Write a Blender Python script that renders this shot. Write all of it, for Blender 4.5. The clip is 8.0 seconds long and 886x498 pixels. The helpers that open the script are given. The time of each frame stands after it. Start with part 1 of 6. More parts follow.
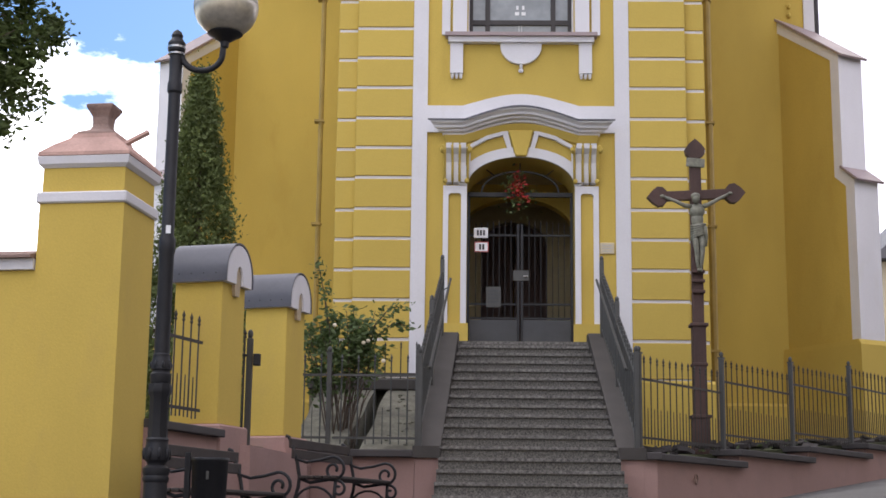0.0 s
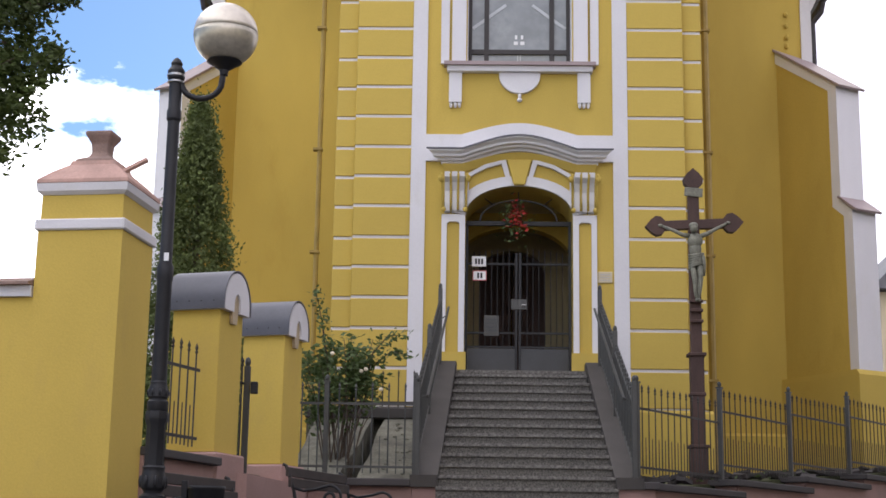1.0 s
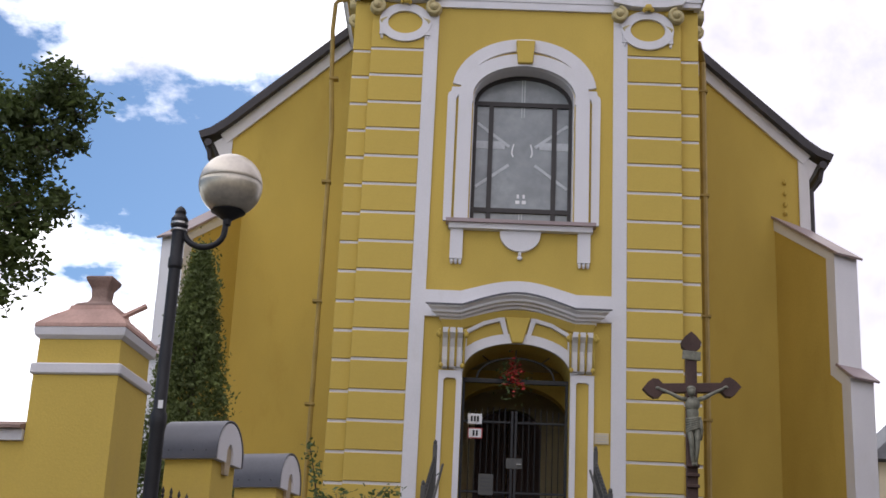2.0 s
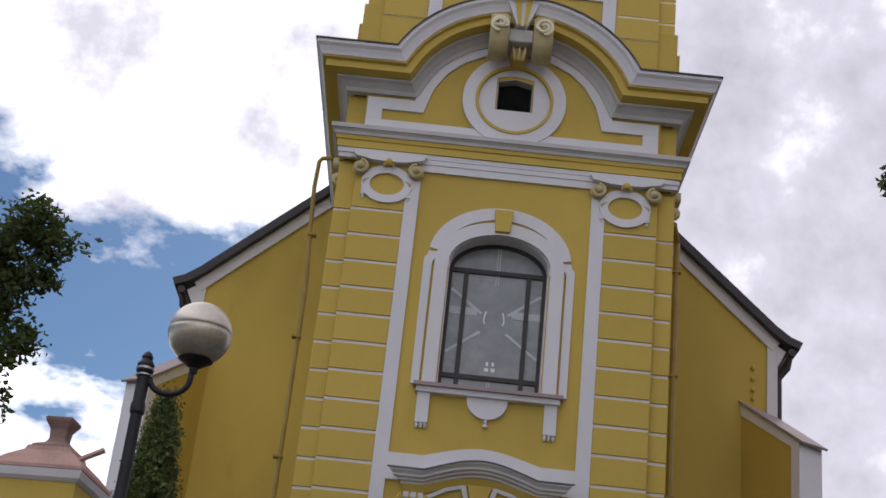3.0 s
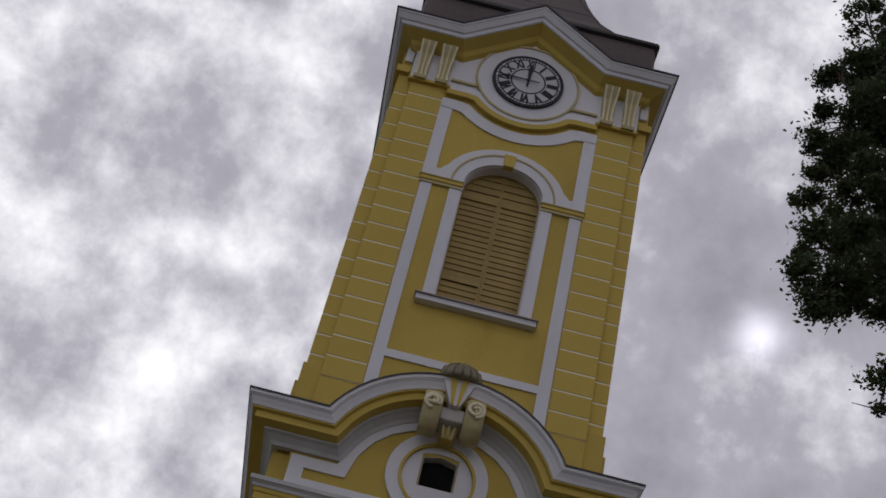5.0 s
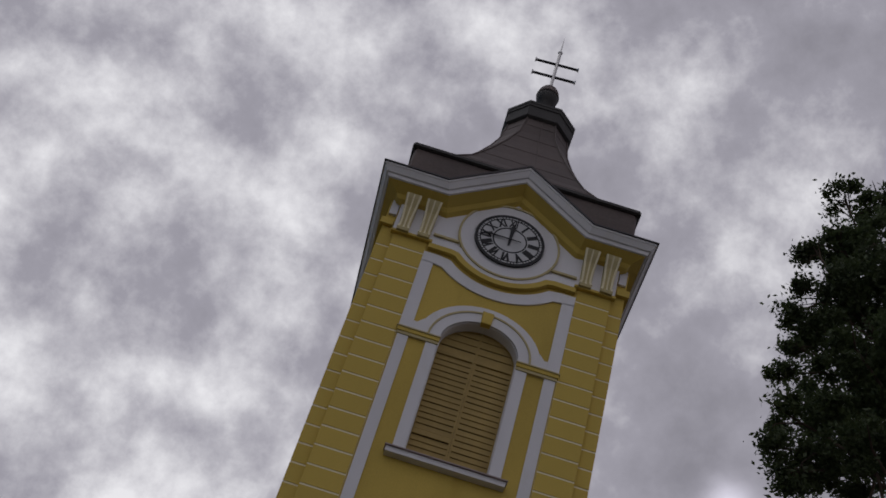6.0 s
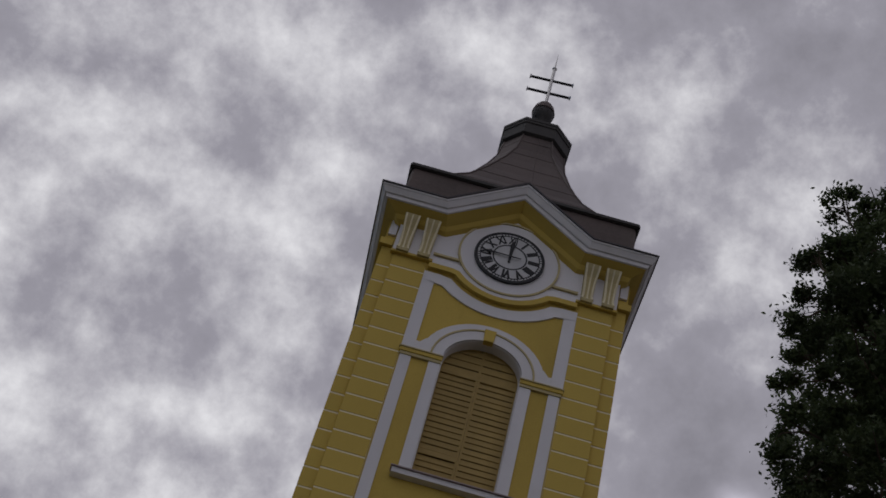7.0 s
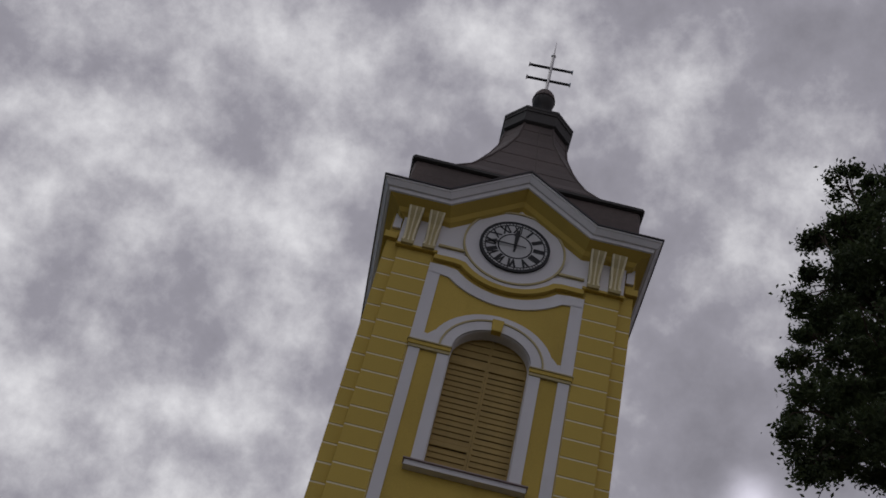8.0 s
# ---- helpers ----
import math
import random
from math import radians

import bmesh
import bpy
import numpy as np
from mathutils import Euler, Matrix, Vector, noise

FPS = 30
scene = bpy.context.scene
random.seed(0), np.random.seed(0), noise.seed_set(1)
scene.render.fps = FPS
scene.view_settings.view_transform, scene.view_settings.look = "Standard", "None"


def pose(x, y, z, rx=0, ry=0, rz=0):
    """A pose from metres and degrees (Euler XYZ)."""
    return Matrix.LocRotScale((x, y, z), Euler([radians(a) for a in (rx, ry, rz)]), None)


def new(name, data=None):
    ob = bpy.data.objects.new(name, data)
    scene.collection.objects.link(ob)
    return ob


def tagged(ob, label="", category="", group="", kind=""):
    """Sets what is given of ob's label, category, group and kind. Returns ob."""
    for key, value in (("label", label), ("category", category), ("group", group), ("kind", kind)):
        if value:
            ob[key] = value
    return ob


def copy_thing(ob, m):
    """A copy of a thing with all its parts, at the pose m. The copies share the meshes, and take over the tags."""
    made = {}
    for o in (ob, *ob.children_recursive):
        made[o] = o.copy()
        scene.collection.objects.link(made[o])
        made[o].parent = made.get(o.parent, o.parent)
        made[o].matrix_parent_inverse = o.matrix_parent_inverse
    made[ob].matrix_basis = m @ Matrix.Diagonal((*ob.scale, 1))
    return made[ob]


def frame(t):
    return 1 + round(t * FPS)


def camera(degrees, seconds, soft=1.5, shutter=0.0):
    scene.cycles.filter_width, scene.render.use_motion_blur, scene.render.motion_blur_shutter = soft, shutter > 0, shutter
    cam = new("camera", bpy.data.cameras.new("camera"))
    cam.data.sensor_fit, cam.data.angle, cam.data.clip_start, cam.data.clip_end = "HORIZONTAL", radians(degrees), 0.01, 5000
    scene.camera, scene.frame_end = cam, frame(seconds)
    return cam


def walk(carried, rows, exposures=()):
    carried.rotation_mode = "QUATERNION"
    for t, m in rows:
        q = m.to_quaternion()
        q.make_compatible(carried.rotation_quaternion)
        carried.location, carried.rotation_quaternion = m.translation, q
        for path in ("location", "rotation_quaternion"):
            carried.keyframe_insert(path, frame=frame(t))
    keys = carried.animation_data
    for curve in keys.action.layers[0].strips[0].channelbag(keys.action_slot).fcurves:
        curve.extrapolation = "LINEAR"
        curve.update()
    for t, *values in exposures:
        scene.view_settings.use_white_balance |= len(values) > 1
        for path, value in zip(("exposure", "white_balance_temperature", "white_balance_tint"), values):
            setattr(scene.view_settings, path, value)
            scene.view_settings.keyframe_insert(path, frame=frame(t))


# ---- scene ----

# camera: a hand-held camera on the spot, tilting up from the stairs to the spire
EYE = (-0.704, -22.635, 1.6)
cam = camera(34.36, 8.0, soft=1.6)
TILT = [(0.0, 11.03, 1.38, 0.67), (0.5, 10.97, 1.35, 0.66), (1.0, 12.17, 1.32, 0.88), (1.5, 15.14, 1.45, 1.51), (1.7, 16.51, 1.45, 1.9),
        (2.8, 23.43, 1.04, 5.48), (3.0, 24.98, 0.76, 6.25), (3.5, 28.56, 0.36, 8.17), (4.0, 32.4, 0.08, 10.17), (4.5, 36.24, 0.47, 12.28),
        (5.0, 40.04, 0.59, 14.5), (5.2, 41.43, 0.71, 15.43), (6.3, 46.92, 2.02, 18.98), (6.5, 47.0, 1.98, 18.62), (7.0, 46.92, 2.13, 17.15),
        (7.5, 46.66, 2.3, 16.17), (8.0, 46.53, 2.27, 15.35)]
walk(cam, [(t, pose(*EYE, 90 + p, 0, y) @ pose(0, 0, 0, 0, 0, r)) for t, p, y, r in TILT],
     [(0.0, -0.27), (1.0, -0.32), (1.7, -0.59), (2.8, -1.18), (3.5, -1.50), (4.5, -1.93), (5.2, -2.29), (6.4, -2.57), (8.0, -2.68)])

# ---------------------------------------------------------------- sky and sun
SUN_AZ, SUN_EL = 16.0, 38.7


def node(tree, kind, **values):
    n = tree.nodes.new(kind)
    for key, value in values.items():
        if key == "op":
            n.operation = value
        elif key == "blend":
            n.data_type, n.blend_type = "RGBA", value
    return n


def make_world():
    w = bpy.data.worlds.new("sky")
    scene.world = w
    w.use_nodes = True
    t = w.node_tree
    L = t.links.new
    bg = t.nodes["Background"]
    bg.inputs["Strength"].default_value = 0.1
    sky = t.nodes.new("ShaderNodeTexSky")
    sky.sky_type, sky.sun_disc = "NISHITA", False
    sky.sun_elevation, sky.sun_rotation = radians(SUN_EL), radians(SUN_AZ)
    sky.air_density, sky.dust_density, sky.ozone_density = 1.0, 0.6, 1.5
    co = t.nodes.new("ShaderNodeTexCoord")
    sep = t.nodes.new("ShaderNodeSeparateXYZ")
    L(co.outputs["Generated"], sep.inputs[0])
    # project the direction on a cloud deck overhead
    z = node(t, "ShaderNodeMath", op="MAXIMUM")
    L(sep.outputs["Z"], z.inputs[0]); z.inputs[1].default_value = 0.0
    za = node(t, "ShaderNodeMath", op="ADD")
    L(z.outputs[0], za.inputs[0]); za.inputs[1].default_value = 0.28
    dx = node(t, "ShaderNodeMath", op="DIVIDE"); L(sep.outputs["X"], dx.inputs[0]); L(za.outputs[0], dx.inputs[1])
    dy = node(t, "ShaderNodeMath", op="DIVIDE"); L(sep.outputs["Y"], dy.inputs[0]); L(za.outputs[0], dy.inputs[1])
    deck = t.nodes.new("ShaderNodeCombineXYZ"); L(dx.outputs[0], deck.inputs[0]); L(dy.outputs[0], deck.inputs[1])

    def fbm(scale, detail, rough, offset, distort=0.0, flat=True):
        m = t.nodes.new("ShaderNodeMapping"); m.inputs["Location"].default_value = offset
        L(deck.outputs[0] if flat else co.outputs["Generated"], m.inputs[0])
        n = t.nodes.new("ShaderNodeTexNoise")
        L(m.outputs[0], n.inputs["Vector"])
        n.inputs["Scale"].default_value, n.inputs["Detail"].default_value = scale, detail
        n.inputs["Roughness"].default_value, n.inputs["Distortion"].default_value = rough, distort
        return n

    cover = fbm(4.2, 10, 0.58, CLOUD_A, 0.0)
    # the cloud deck closes towards the zenith and thins towards the west horizon
    gz = node(t, "ShaderNodeMath", op="SUBTRACT"); L(sep.outputs["Z"], gz.inputs[0]); gz.inputs[1].default_value = 0.36
    ga = node(t, "ShaderNodeMath", op="ABSOLUTE"); L(gz.outputs[0], ga.inputs[0])
    g1 = node(t, "ShaderNodeMath", op="MULTIPLY_ADD"); L(ga.outputs[0], g1.inputs[0]); g1.inputs[1].default_value = 2.1; L(cover.outputs["Fac"], g1.inputs[2])
    g2 = node(t, "ShaderNodeMath", op="MULTIPLY_ADD"); L(sep.outputs["X"], g2.inputs[0]); g2.inputs[1].default_value = 0.70; L(g1.outputs[0], g2.inputs[2])
    ramp = t.nodes.new("ShaderNodeValToRGB")
    ramp.color_ramp.elements[0].position, ramp.color_ramp.elements[1].position = 0.42, 0.53
    L(g2.outputs[0], ramp.inputs[0])
    # thickness: thin cloud is bright, thick cloud is grey underneath
    puffs = fbm(10.5, 12, 0.60, CLOUD_B, 0.0, False)
    banks = fbm(3.4, 4, 0.5, (1.7, 5.2, 0.0), 0.0)
    thick = node(t, "ShaderNodeMix", blend="MIX")
    thick.inputs[0].default_value = 0.30
    L(puffs.outputs["Fac"], thick.inputs[6]); L(banks.outputs["Fac"], thick.inputs[7])
    g3 = node(t, "ShaderNodeMath", op="MULTIPLY_ADD"); L(sep.outputs["Z"], g3.inputs[0]); g3.inputs[1].default_value = 0.13; L(thick.outputs[2], g3.inputs[2])
    g4 = node(t, "ShaderNodeMath", op="MULTIPLY_ADD"); L(sep.outputs["X"], g4.inputs[0]); g4.inputs[1].default_value = 0.21; L(g3.outputs[0], g4.inputs[2])
    tone = t.nodes.new("ShaderNodeValToRGB")
    e = tone.color_ramp.elements
    e[0].position, e[0].color = 0.42, (1.22, 1.21, 1.26, 1)
    e[1].position, e[1].color = 0.74, (0.37, 0.358, 0.415, 1)
    hi = e.new(0.54); hi.color = (0.70, 0.685, 0.755, 1)
    mid = e.new(0.60); mid.color = (0.50, 0.485, 0.56, 1)
    L(g4.outputs[0], tone.inputs[0])
    # sun glow through the cloud
    sun_dir = Vector((math.sin(radians(SUN_AZ)) * math.cos(radians(SUN_EL)), math.cos(radians(SUN_AZ)) * math.cos(radians(SUN_EL)), math.sin(radians(SUN_EL))))
    dot = t.nodes.new("ShaderNodeVectorMath"); dot.operation = "DOT_PRODUCT"
    L(co.outputs["Generated"], dot.inputs[0]); dot.inputs[1].default_value = sun_dir
    cl = node(t, "ShaderNodeMath", op="MAXIMUM"); L(dot.outputs["Value"], cl.inputs[0]); cl.inputs[1].default_value = 0.0
    pw = node(t, "ShaderNodeMath", op="POWER"); L(cl.outputs[0], pw.inputs[0]); pw.inputs[1].default_value = 7000.0
    glow = node(t, "ShaderNodeMath", op="MULTIPLY_ADD"); L(pw.outputs[0], glow.inputs[0]); glow.inputs[1].default_value = 60.0; glow.inputs[2].default_value = CLOUD_LIGHT
    lit = t.nodes.new("ShaderNodeVectorMath"); lit.operation = "SCALE"
    L(tone.outputs["Color"], lit.inputs[0]); L(glow.outputs[0], lit.inputs["Scale"])
    blue = t.nodes.new("ShaderNodeVectorMath"); blue.operation = "MULTIPLY"
    L(sky.outputs[0], blue.inputs[0]); blue.inputs[1].default_value = (1.12, 1.45, 1.80)
    mix = node(t, "ShaderNodeMix", blend="MIX")
    L(ramp.outputs["Color"], mix.inputs[0]); L(blue.outputs[0], mix.inputs[6]); L(lit.outputs[0], mix.inputs[7])
    L(mix.outputs[2], bg.inputs["Color"])


CLOUD_A, CLOUD_B, CLOUD_LIGHT = (3.1, 0.4, 0.0), (7.3, 2.2, 0.0), 38.0
make_world()
sun = new("sun", bpy.data.lights.new("sun", "SUN"))
sun.data.energy, sun.data.angle, sun.data.color = 0.9, radians(12), (1.0, 0.95, 0.88)
sun.matrix_world = pose(0, 0, 40, 90 - SUN_EL, 0, 180 - SUN_AZ)

# ---------------------------------------------------------------- materials


def mat(name, color, rough=0.8, vary=0.12, scale=1.2, grain=40.0, bump=0.15, metal=0.0, stain=None, streak=0.0, island=0.0, spec=0.5):
    m = bpy.data.materials.new(name)
    m.use_nodes = True
    t = m.node_tree
    L = t.links.new
    b = t.nodes["Principled BSDF"]
    b.inputs["Roughness"].default_value, b.inputs["Metallic"].default_value = rough, metal
    b.inputs["Specular IOR Level"].default_value = spec
    co = t.nodes.new("ShaderNodeTexCoord")
    mp = t.nodes.new("ShaderNodeMapping")
    L(co.outputs["Object"], mp.inputs[0])
    if streak:
        mp.inputs["Scale"].default_value = (1, 1, 1 - streak)
    n1 = t.nodes.new("ShaderNodeTexNoise"); n1.inputs["Scale"].default_value = scale; n1.inputs["Detail"].default_value = 6
    n2 = t.nodes.new("ShaderNodeTexNoise"); n2.inputs["Scale"].default_value = grain; n2.inputs["Detail"].default_value = 3
    L(mp.outputs[0], n1.inputs["Vector"]); L(co.outputs["Object"], n2.inputs["Vector"])
    r1 = t.nodes.new("ShaderNodeMapRange"); r1.inputs[1].default_value, r1.inputs[2].default_value = 0.3, 0.7
    r1.inputs[3].default_value, r1.inputs[4].default_value = 1 - vary, 1 + vary
    L(n1.outputs["Fac"], r1.inputs[0])
    r2 = t.nodes.new("ShaderNodeMapRange"); r2.inputs[1].default_value, r2.inputs[2].default_value = 0.3, 0.7
    r2.inputs[3].default_value, r2.inputs[4].default_value = 1 - vary * 0.5, 1 + vary * 0.5
    L(n2.outputs["Fac"], r2.inputs[0])
    f = node(t, "ShaderNodeMath", op="MULTIPLY"); L(r1.outputs[0], f.inputs[0]); L(r2.outputs[0], f.inputs[1])
    if island:
        info = t.nodes.new("ShaderNodeObjectInfo")
        geo = t.nodes.new("ShaderNodeNewGeometry")
        add = node(t, "ShaderNodeMath", op="ADD"); L(info.outputs["Random"], add.inputs[0]); L(geo.outputs["Random Per Island"], add.inputs[1])
        r3 = t.nodes.new("ShaderNodeMapRange"); r3.inputs[1].default_value, r3.inputs[2].default_value = 0.0, 2.0
        r3.inputs[3].default_value, r3.inputs[4].default_value = 1 - island, 1 + island
        L(add.outputs[0], r3.inputs[0])
        f2 = node(t, "ShaderNodeMath", op="MULTIPLY"); L(f.outputs[0], f2.inputs[0]); L(r3.outputs[0], f2.inputs[1]); f = f2
    sc = t.nodes.new("ShaderNodeVectorMath"); sc.operation = "SCALE"; sc.inputs[0].default_value = color
    L(f.outputs[0], sc.inputs["Scale"])
    out = sc.outputs[0]
    if stain:
        n3 = t.nodes.new("ShaderNodeTexNoise"); n3.inputs["Scale"].default_value = scale * 2.3; n3.inputs["Detail"].default_value = 8; n3.inputs["Roughness"].default_value = 0.65
        L(mp.outputs[0], n3.inputs["Vector"])
        r = t.nodes.new("ShaderNodeMapRange"); r.inputs[1].default_value, r.inputs[2].default_value = 0.56, 0.76
        r.inputs[3].default_value, r.inputs[4].default_value = 0, stain[3]
        L(n3.outputs["Fac"], r.inputs[0])
        mx = node(t, "ShaderNodeMix", blend="MIX"); L(r.outputs[0], mx.inputs[0]); L(out, mx.inputs[6]); mx.inputs[7].default_value = (*stain[:3], 1)
        out = mx.outputs[2]
    L(out, b.inputs["Base Color"])
    if bump:
        bp = t.nodes.new("ShaderNodeBump"); bp.inputs["Strength"].default_value = bump; bp.inputs["Distance"].default_value = 0.01
        L(n2.outputs["Fac"], bp.inputs["Height"]); L(bp.outputs[0], b.inputs["Normal"])
    return m


YELLOW = mat("yellow_plaster", (0.540, 0.388, 0.082), 0.9, 0.14, 0.5, 60, 0.18, stain=(0.43, 0.29, 0.055, 0.6), streak=0.6)
YELLOW2 = mat("yellow_plaster_blocks", (0.565, 0.408, 0.088), 0.9, 0.06, 0.7, 60, 0.12, stain=(0.46, 0.31, 0.07, 0.4), island=0.06)
PIERY = mat("yellow_pier_plaster", (0.60, 0.432, 0.092), 0.9, 0.07, 0.9, 60, 0.15, stain=(0.50, 0.35, 0.10, 0.5), streak=0.5)
CREAM = mat("pale_joint_paint", (0.76, 0.69, 0.48), 0.9, 0.06, 1.0, 50, 0.1)
WHITE = mat("white_stucco", (0.70, 0.685, 0.705), 0.85, 0.05, 1.0, 50, 0.1, stain=(0.62, 0.60, 0.57, 0.5), streak=0.5)
GREYSTUC = mat("weathered_and_shaded_grey_stucco", (0.50, 0.49, 0.48), 0.85, 0.1, 1.5, 40, 0.15, stain=(0.36, 0.35, 0.33, 0.5))
DARKROOF = mat("dark_sheet_metal_roof", (0.042, 0.037, 0.040), 0.5, 0.15, 2.0, 20, 0.05, 0.3)
SPIRE = mat("brown_painted_spire_metal", (0.088, 0.064, 0.057), 0.6, 0.22, 0.9, 14, 0.06, 0.1, streak=0.6, island=0.12)
BUTCAP = mat("mauve_sheet_metal_cap", (0.32, 0.25, 0.25), 0.6, 0.1, 2.0, 30, 0.05)
CAPMETAL = mat("weathered_ochre_sheet", (0.20, 0.17, 0.10), 0.6, 0.2, 5.0, 30, 0.1)
BRACKET = mat("tan_bracket_stucco", (0.50, 0.42, 0.22), 0.9, 0.08, 2.0, 50, 0.1)
BARREL = mat("dark_grey_sheet_cap", (0.085, 0.085, 0.100), 0.45, 0.1, 3.0, 30, 0.05, 0.2)
PINK = mat("pink_plaster_base", (0.36, 0.228, 0.203), 0.9, 0.1, 1.2, 60, 0.2, stain=(0.27, 0.19, 0.18, 0.6))
CAPPINK = mat("terracotta_cap", (0.46, 0.29, 0.24), 0.85, 0.15, 4.0, 40, 0.2, stain=(0.33, 0.24, 0.20, 0.7))
PIPE = mat("shaded_yellow_pipe_paint", (0.33, 0.225, 0.055), 0.6, 0.15, 3.0, 40, 0.05)
NICHE = mat("bare_niche_plaster", (0.46, 0.37, 0.25), 0.9, 0.15, 6.0, 60, 0.2)
FINIAL = mat("weathered_stone_finial", (0.27, 0.185, 0.155), 0.9, 0.2, 6.0, 60, 0.3, stain=(0.17, 0.13, 0.11, 0.7))
COPING = mat("dark_concrete_coping", (0.060, 0.053, 0.053), 0.8, 0.14, 3.0, 80, 0.25)
CHEEK = mat("dark_grey_cheek_paint", (0.060, 0.053, 0.048), 0.8, 0.16, 2.0, 80, 0.2, stain=(0.085, 0.078, 0.070, 0.5))
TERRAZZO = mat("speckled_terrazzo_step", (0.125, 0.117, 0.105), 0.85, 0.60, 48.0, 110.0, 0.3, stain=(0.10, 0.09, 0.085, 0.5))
# the step terrazzo again, lightened for the highlight along the nosings
NOSING = mat("speckled_terrazzo_lit_tread", (0.165, 0.155, 0.142), 0.85, 0.55, 26.0, 60.0, 0.3, stain=(0.10, 0.09, 0.085, 0.5))
RAIL = mat("grey_painted_railing", (0.060, 0.060, 0.057), 0.5, 0.1, 5, 60, 0.05, 0.1)
PANEL = mat("dark_steel_panel", (0.045, 0.047, 0.052), 0.5, 0.15, 3, 60, 0.05, 0.1)
IRON = mat("black_cast_iron", (0.016, 0.016, 0.019), 0.5, 0.2, 8, 60, 0.15, 0.0, spec=0.35)
FENCE = mat("brown_black_fence_iron", (0.034, 0.028, 0.025), 0.6, 0.2, 6, 60, 0.1)
WOODDARK = mat("dark_stained_wood", (0.072, 0.038, 0.031), 0.7, 0.25, 5, 50, 0.25, streak=0.7)
BENCHWOOD = mat("bench_slat_wood", (0.034, 0.025, 0.022), 0.6, 0.25, 5, 50, 0.2)
LOUVRE = mat("ochre_louvre_wood", (0.345, 0.240, 0.078), 0.75, 0.12, 3, 60, 0.1, island=0.10)
FRAME = mat("dark_window_frame", (0.030, 0.025, 0.024), 0.55, 0.12, 5, 60, 0.05)
PANE = mat("leaded_pale_glass", (0.27, 0.29, 0.30), 0.18, 0.16, 2.2, 8, 0.04, stain=(0.20, 0.22, 0.23, 0.6))
RAYGLASS = mat("white_ray_glass", (0.46, 0.48, 0.50), 0.3, 0.1, 5, 20, 0.02)
DARK = mat("dark_for_unlit_depth", (0.030, 0.028, 0.026), 0.9, 0.2, 2, 20, 0.05)
VOID = mat("unlit_opening", (0.012, 0.013, 0.012), 0.95, 0.3, 2, 20, 0.0, spec=0.05)
PORCH = mat("porch_plaster", (0.50, 0.43, 0.26), 0.9, 0.12, 1.2, 40, 0.1)
STATUE = mat("verdigris_grey_statue", (0.20, 0.195, 0.15), 0.6, 0.3, 14, 60, 0.3, stain=(0.10, 0.105, 0.085, 0.8))
SIGNW = mat("white_enamel", (0.75, 0.75, 0.76), 0.35, 0.03, 5, 40, 0.0)
SIGNR = mat("red_enamel_edge", (0.45, 0.06, 0.06), 0.35, 0.03, 5, 40, 0.0)
BLACK = mat("black_paint", (0.014, 0.014, 0.016), 0.7, 0.1, 5, 40, 0.0)
DIAL = mat("clock_dial_white", (0.50, 0.50, 0.51), 0.5, 0.08, 3, 40, 0.02)
METAL = mat("bare_steel", (0.55, 0.54, 0.53), 0.35, 0.1, 8, 40, 0.05, 0.9)
LEAF = mat("broad_leaf", (0.115, 0.160, 0.045), 0.6, 0.4, 0.8, 12, 0.0, island=0.45)
LEAFDARK = mat("dark_tree_leaf", (0.074, 0.102, 0.040), 0.6, 0.35, 0.8, 12, 0.0, island=0.45)
THUJA = mat("thuja_foliage", (0.110, 0.140, 0.042), 0.75, 0.35, 2.0, 12, 0.0, island=0.5)
ROSELEAF = mat("rose_leaf", (0.115, 0.165, 0.055), 0.55, 0.3, 2.0, 12, 0.0, island=0.4)
PETAL = mat("cream_petal", (0.75, 0.66, 0.50), 0.6, 0.1, 5, 20, 0.0)
RED = mat("red_flower", (0.42, 0.030, 0.026), 0.6, 0.3, 8, 20, 0.0, island=0.4)
BARK = mat("bark", (0.085, 0.062, 0.045), 0.9, 0.3, 4, 30, 0.5, streak=0.7)
ASPHALT = mat("asphalt", (0.055, 0.055, 0.057), 0.9, 0.2, 0.6, 90, 0.4, stain=(0.08, 0.078, 0.075, 0.6))
PAVE = mat("pavement_concrete", (0.13, 0.125, 0.118), 0.9, 0.15, 1.5, 70, 0.3)
SOIL = mat("terrace_soil_and_grass", (0.075, 0.085, 0.040), 0.95, 0.4, 1.5, 25, 0.5, stain=(0.10, 0.085, 0.06, 0.8))
CONCRETE = mat("rough_old_concrete", (0.145, 0.138, 0.105), 0.95, 0.42, 3.0, 30, 0.6, stain=(0.13, 0.125, 0.105, 0.8))
GLOBE = mat("pearly_globe_upper_half", (0.66, 0.60, 0.51), 0.34, 0.10, 3, 30, 0.0, 0.5, stain=(0.50, 0.46, 0.40, 0.5))
COLLAR = mat("dark_brown_collar_metal", (0.026, 0.022, 0.020), 0.6, 0.2, 3, 30, 0.1)
GLOBELOW = mat("darker_globe_lower_half", (0.50, 0.46, 0.38), 0.33, 0.18, 6, 30, 0.0, 0.6, stain=(0.34, 0.30, 0.24, 0.6))


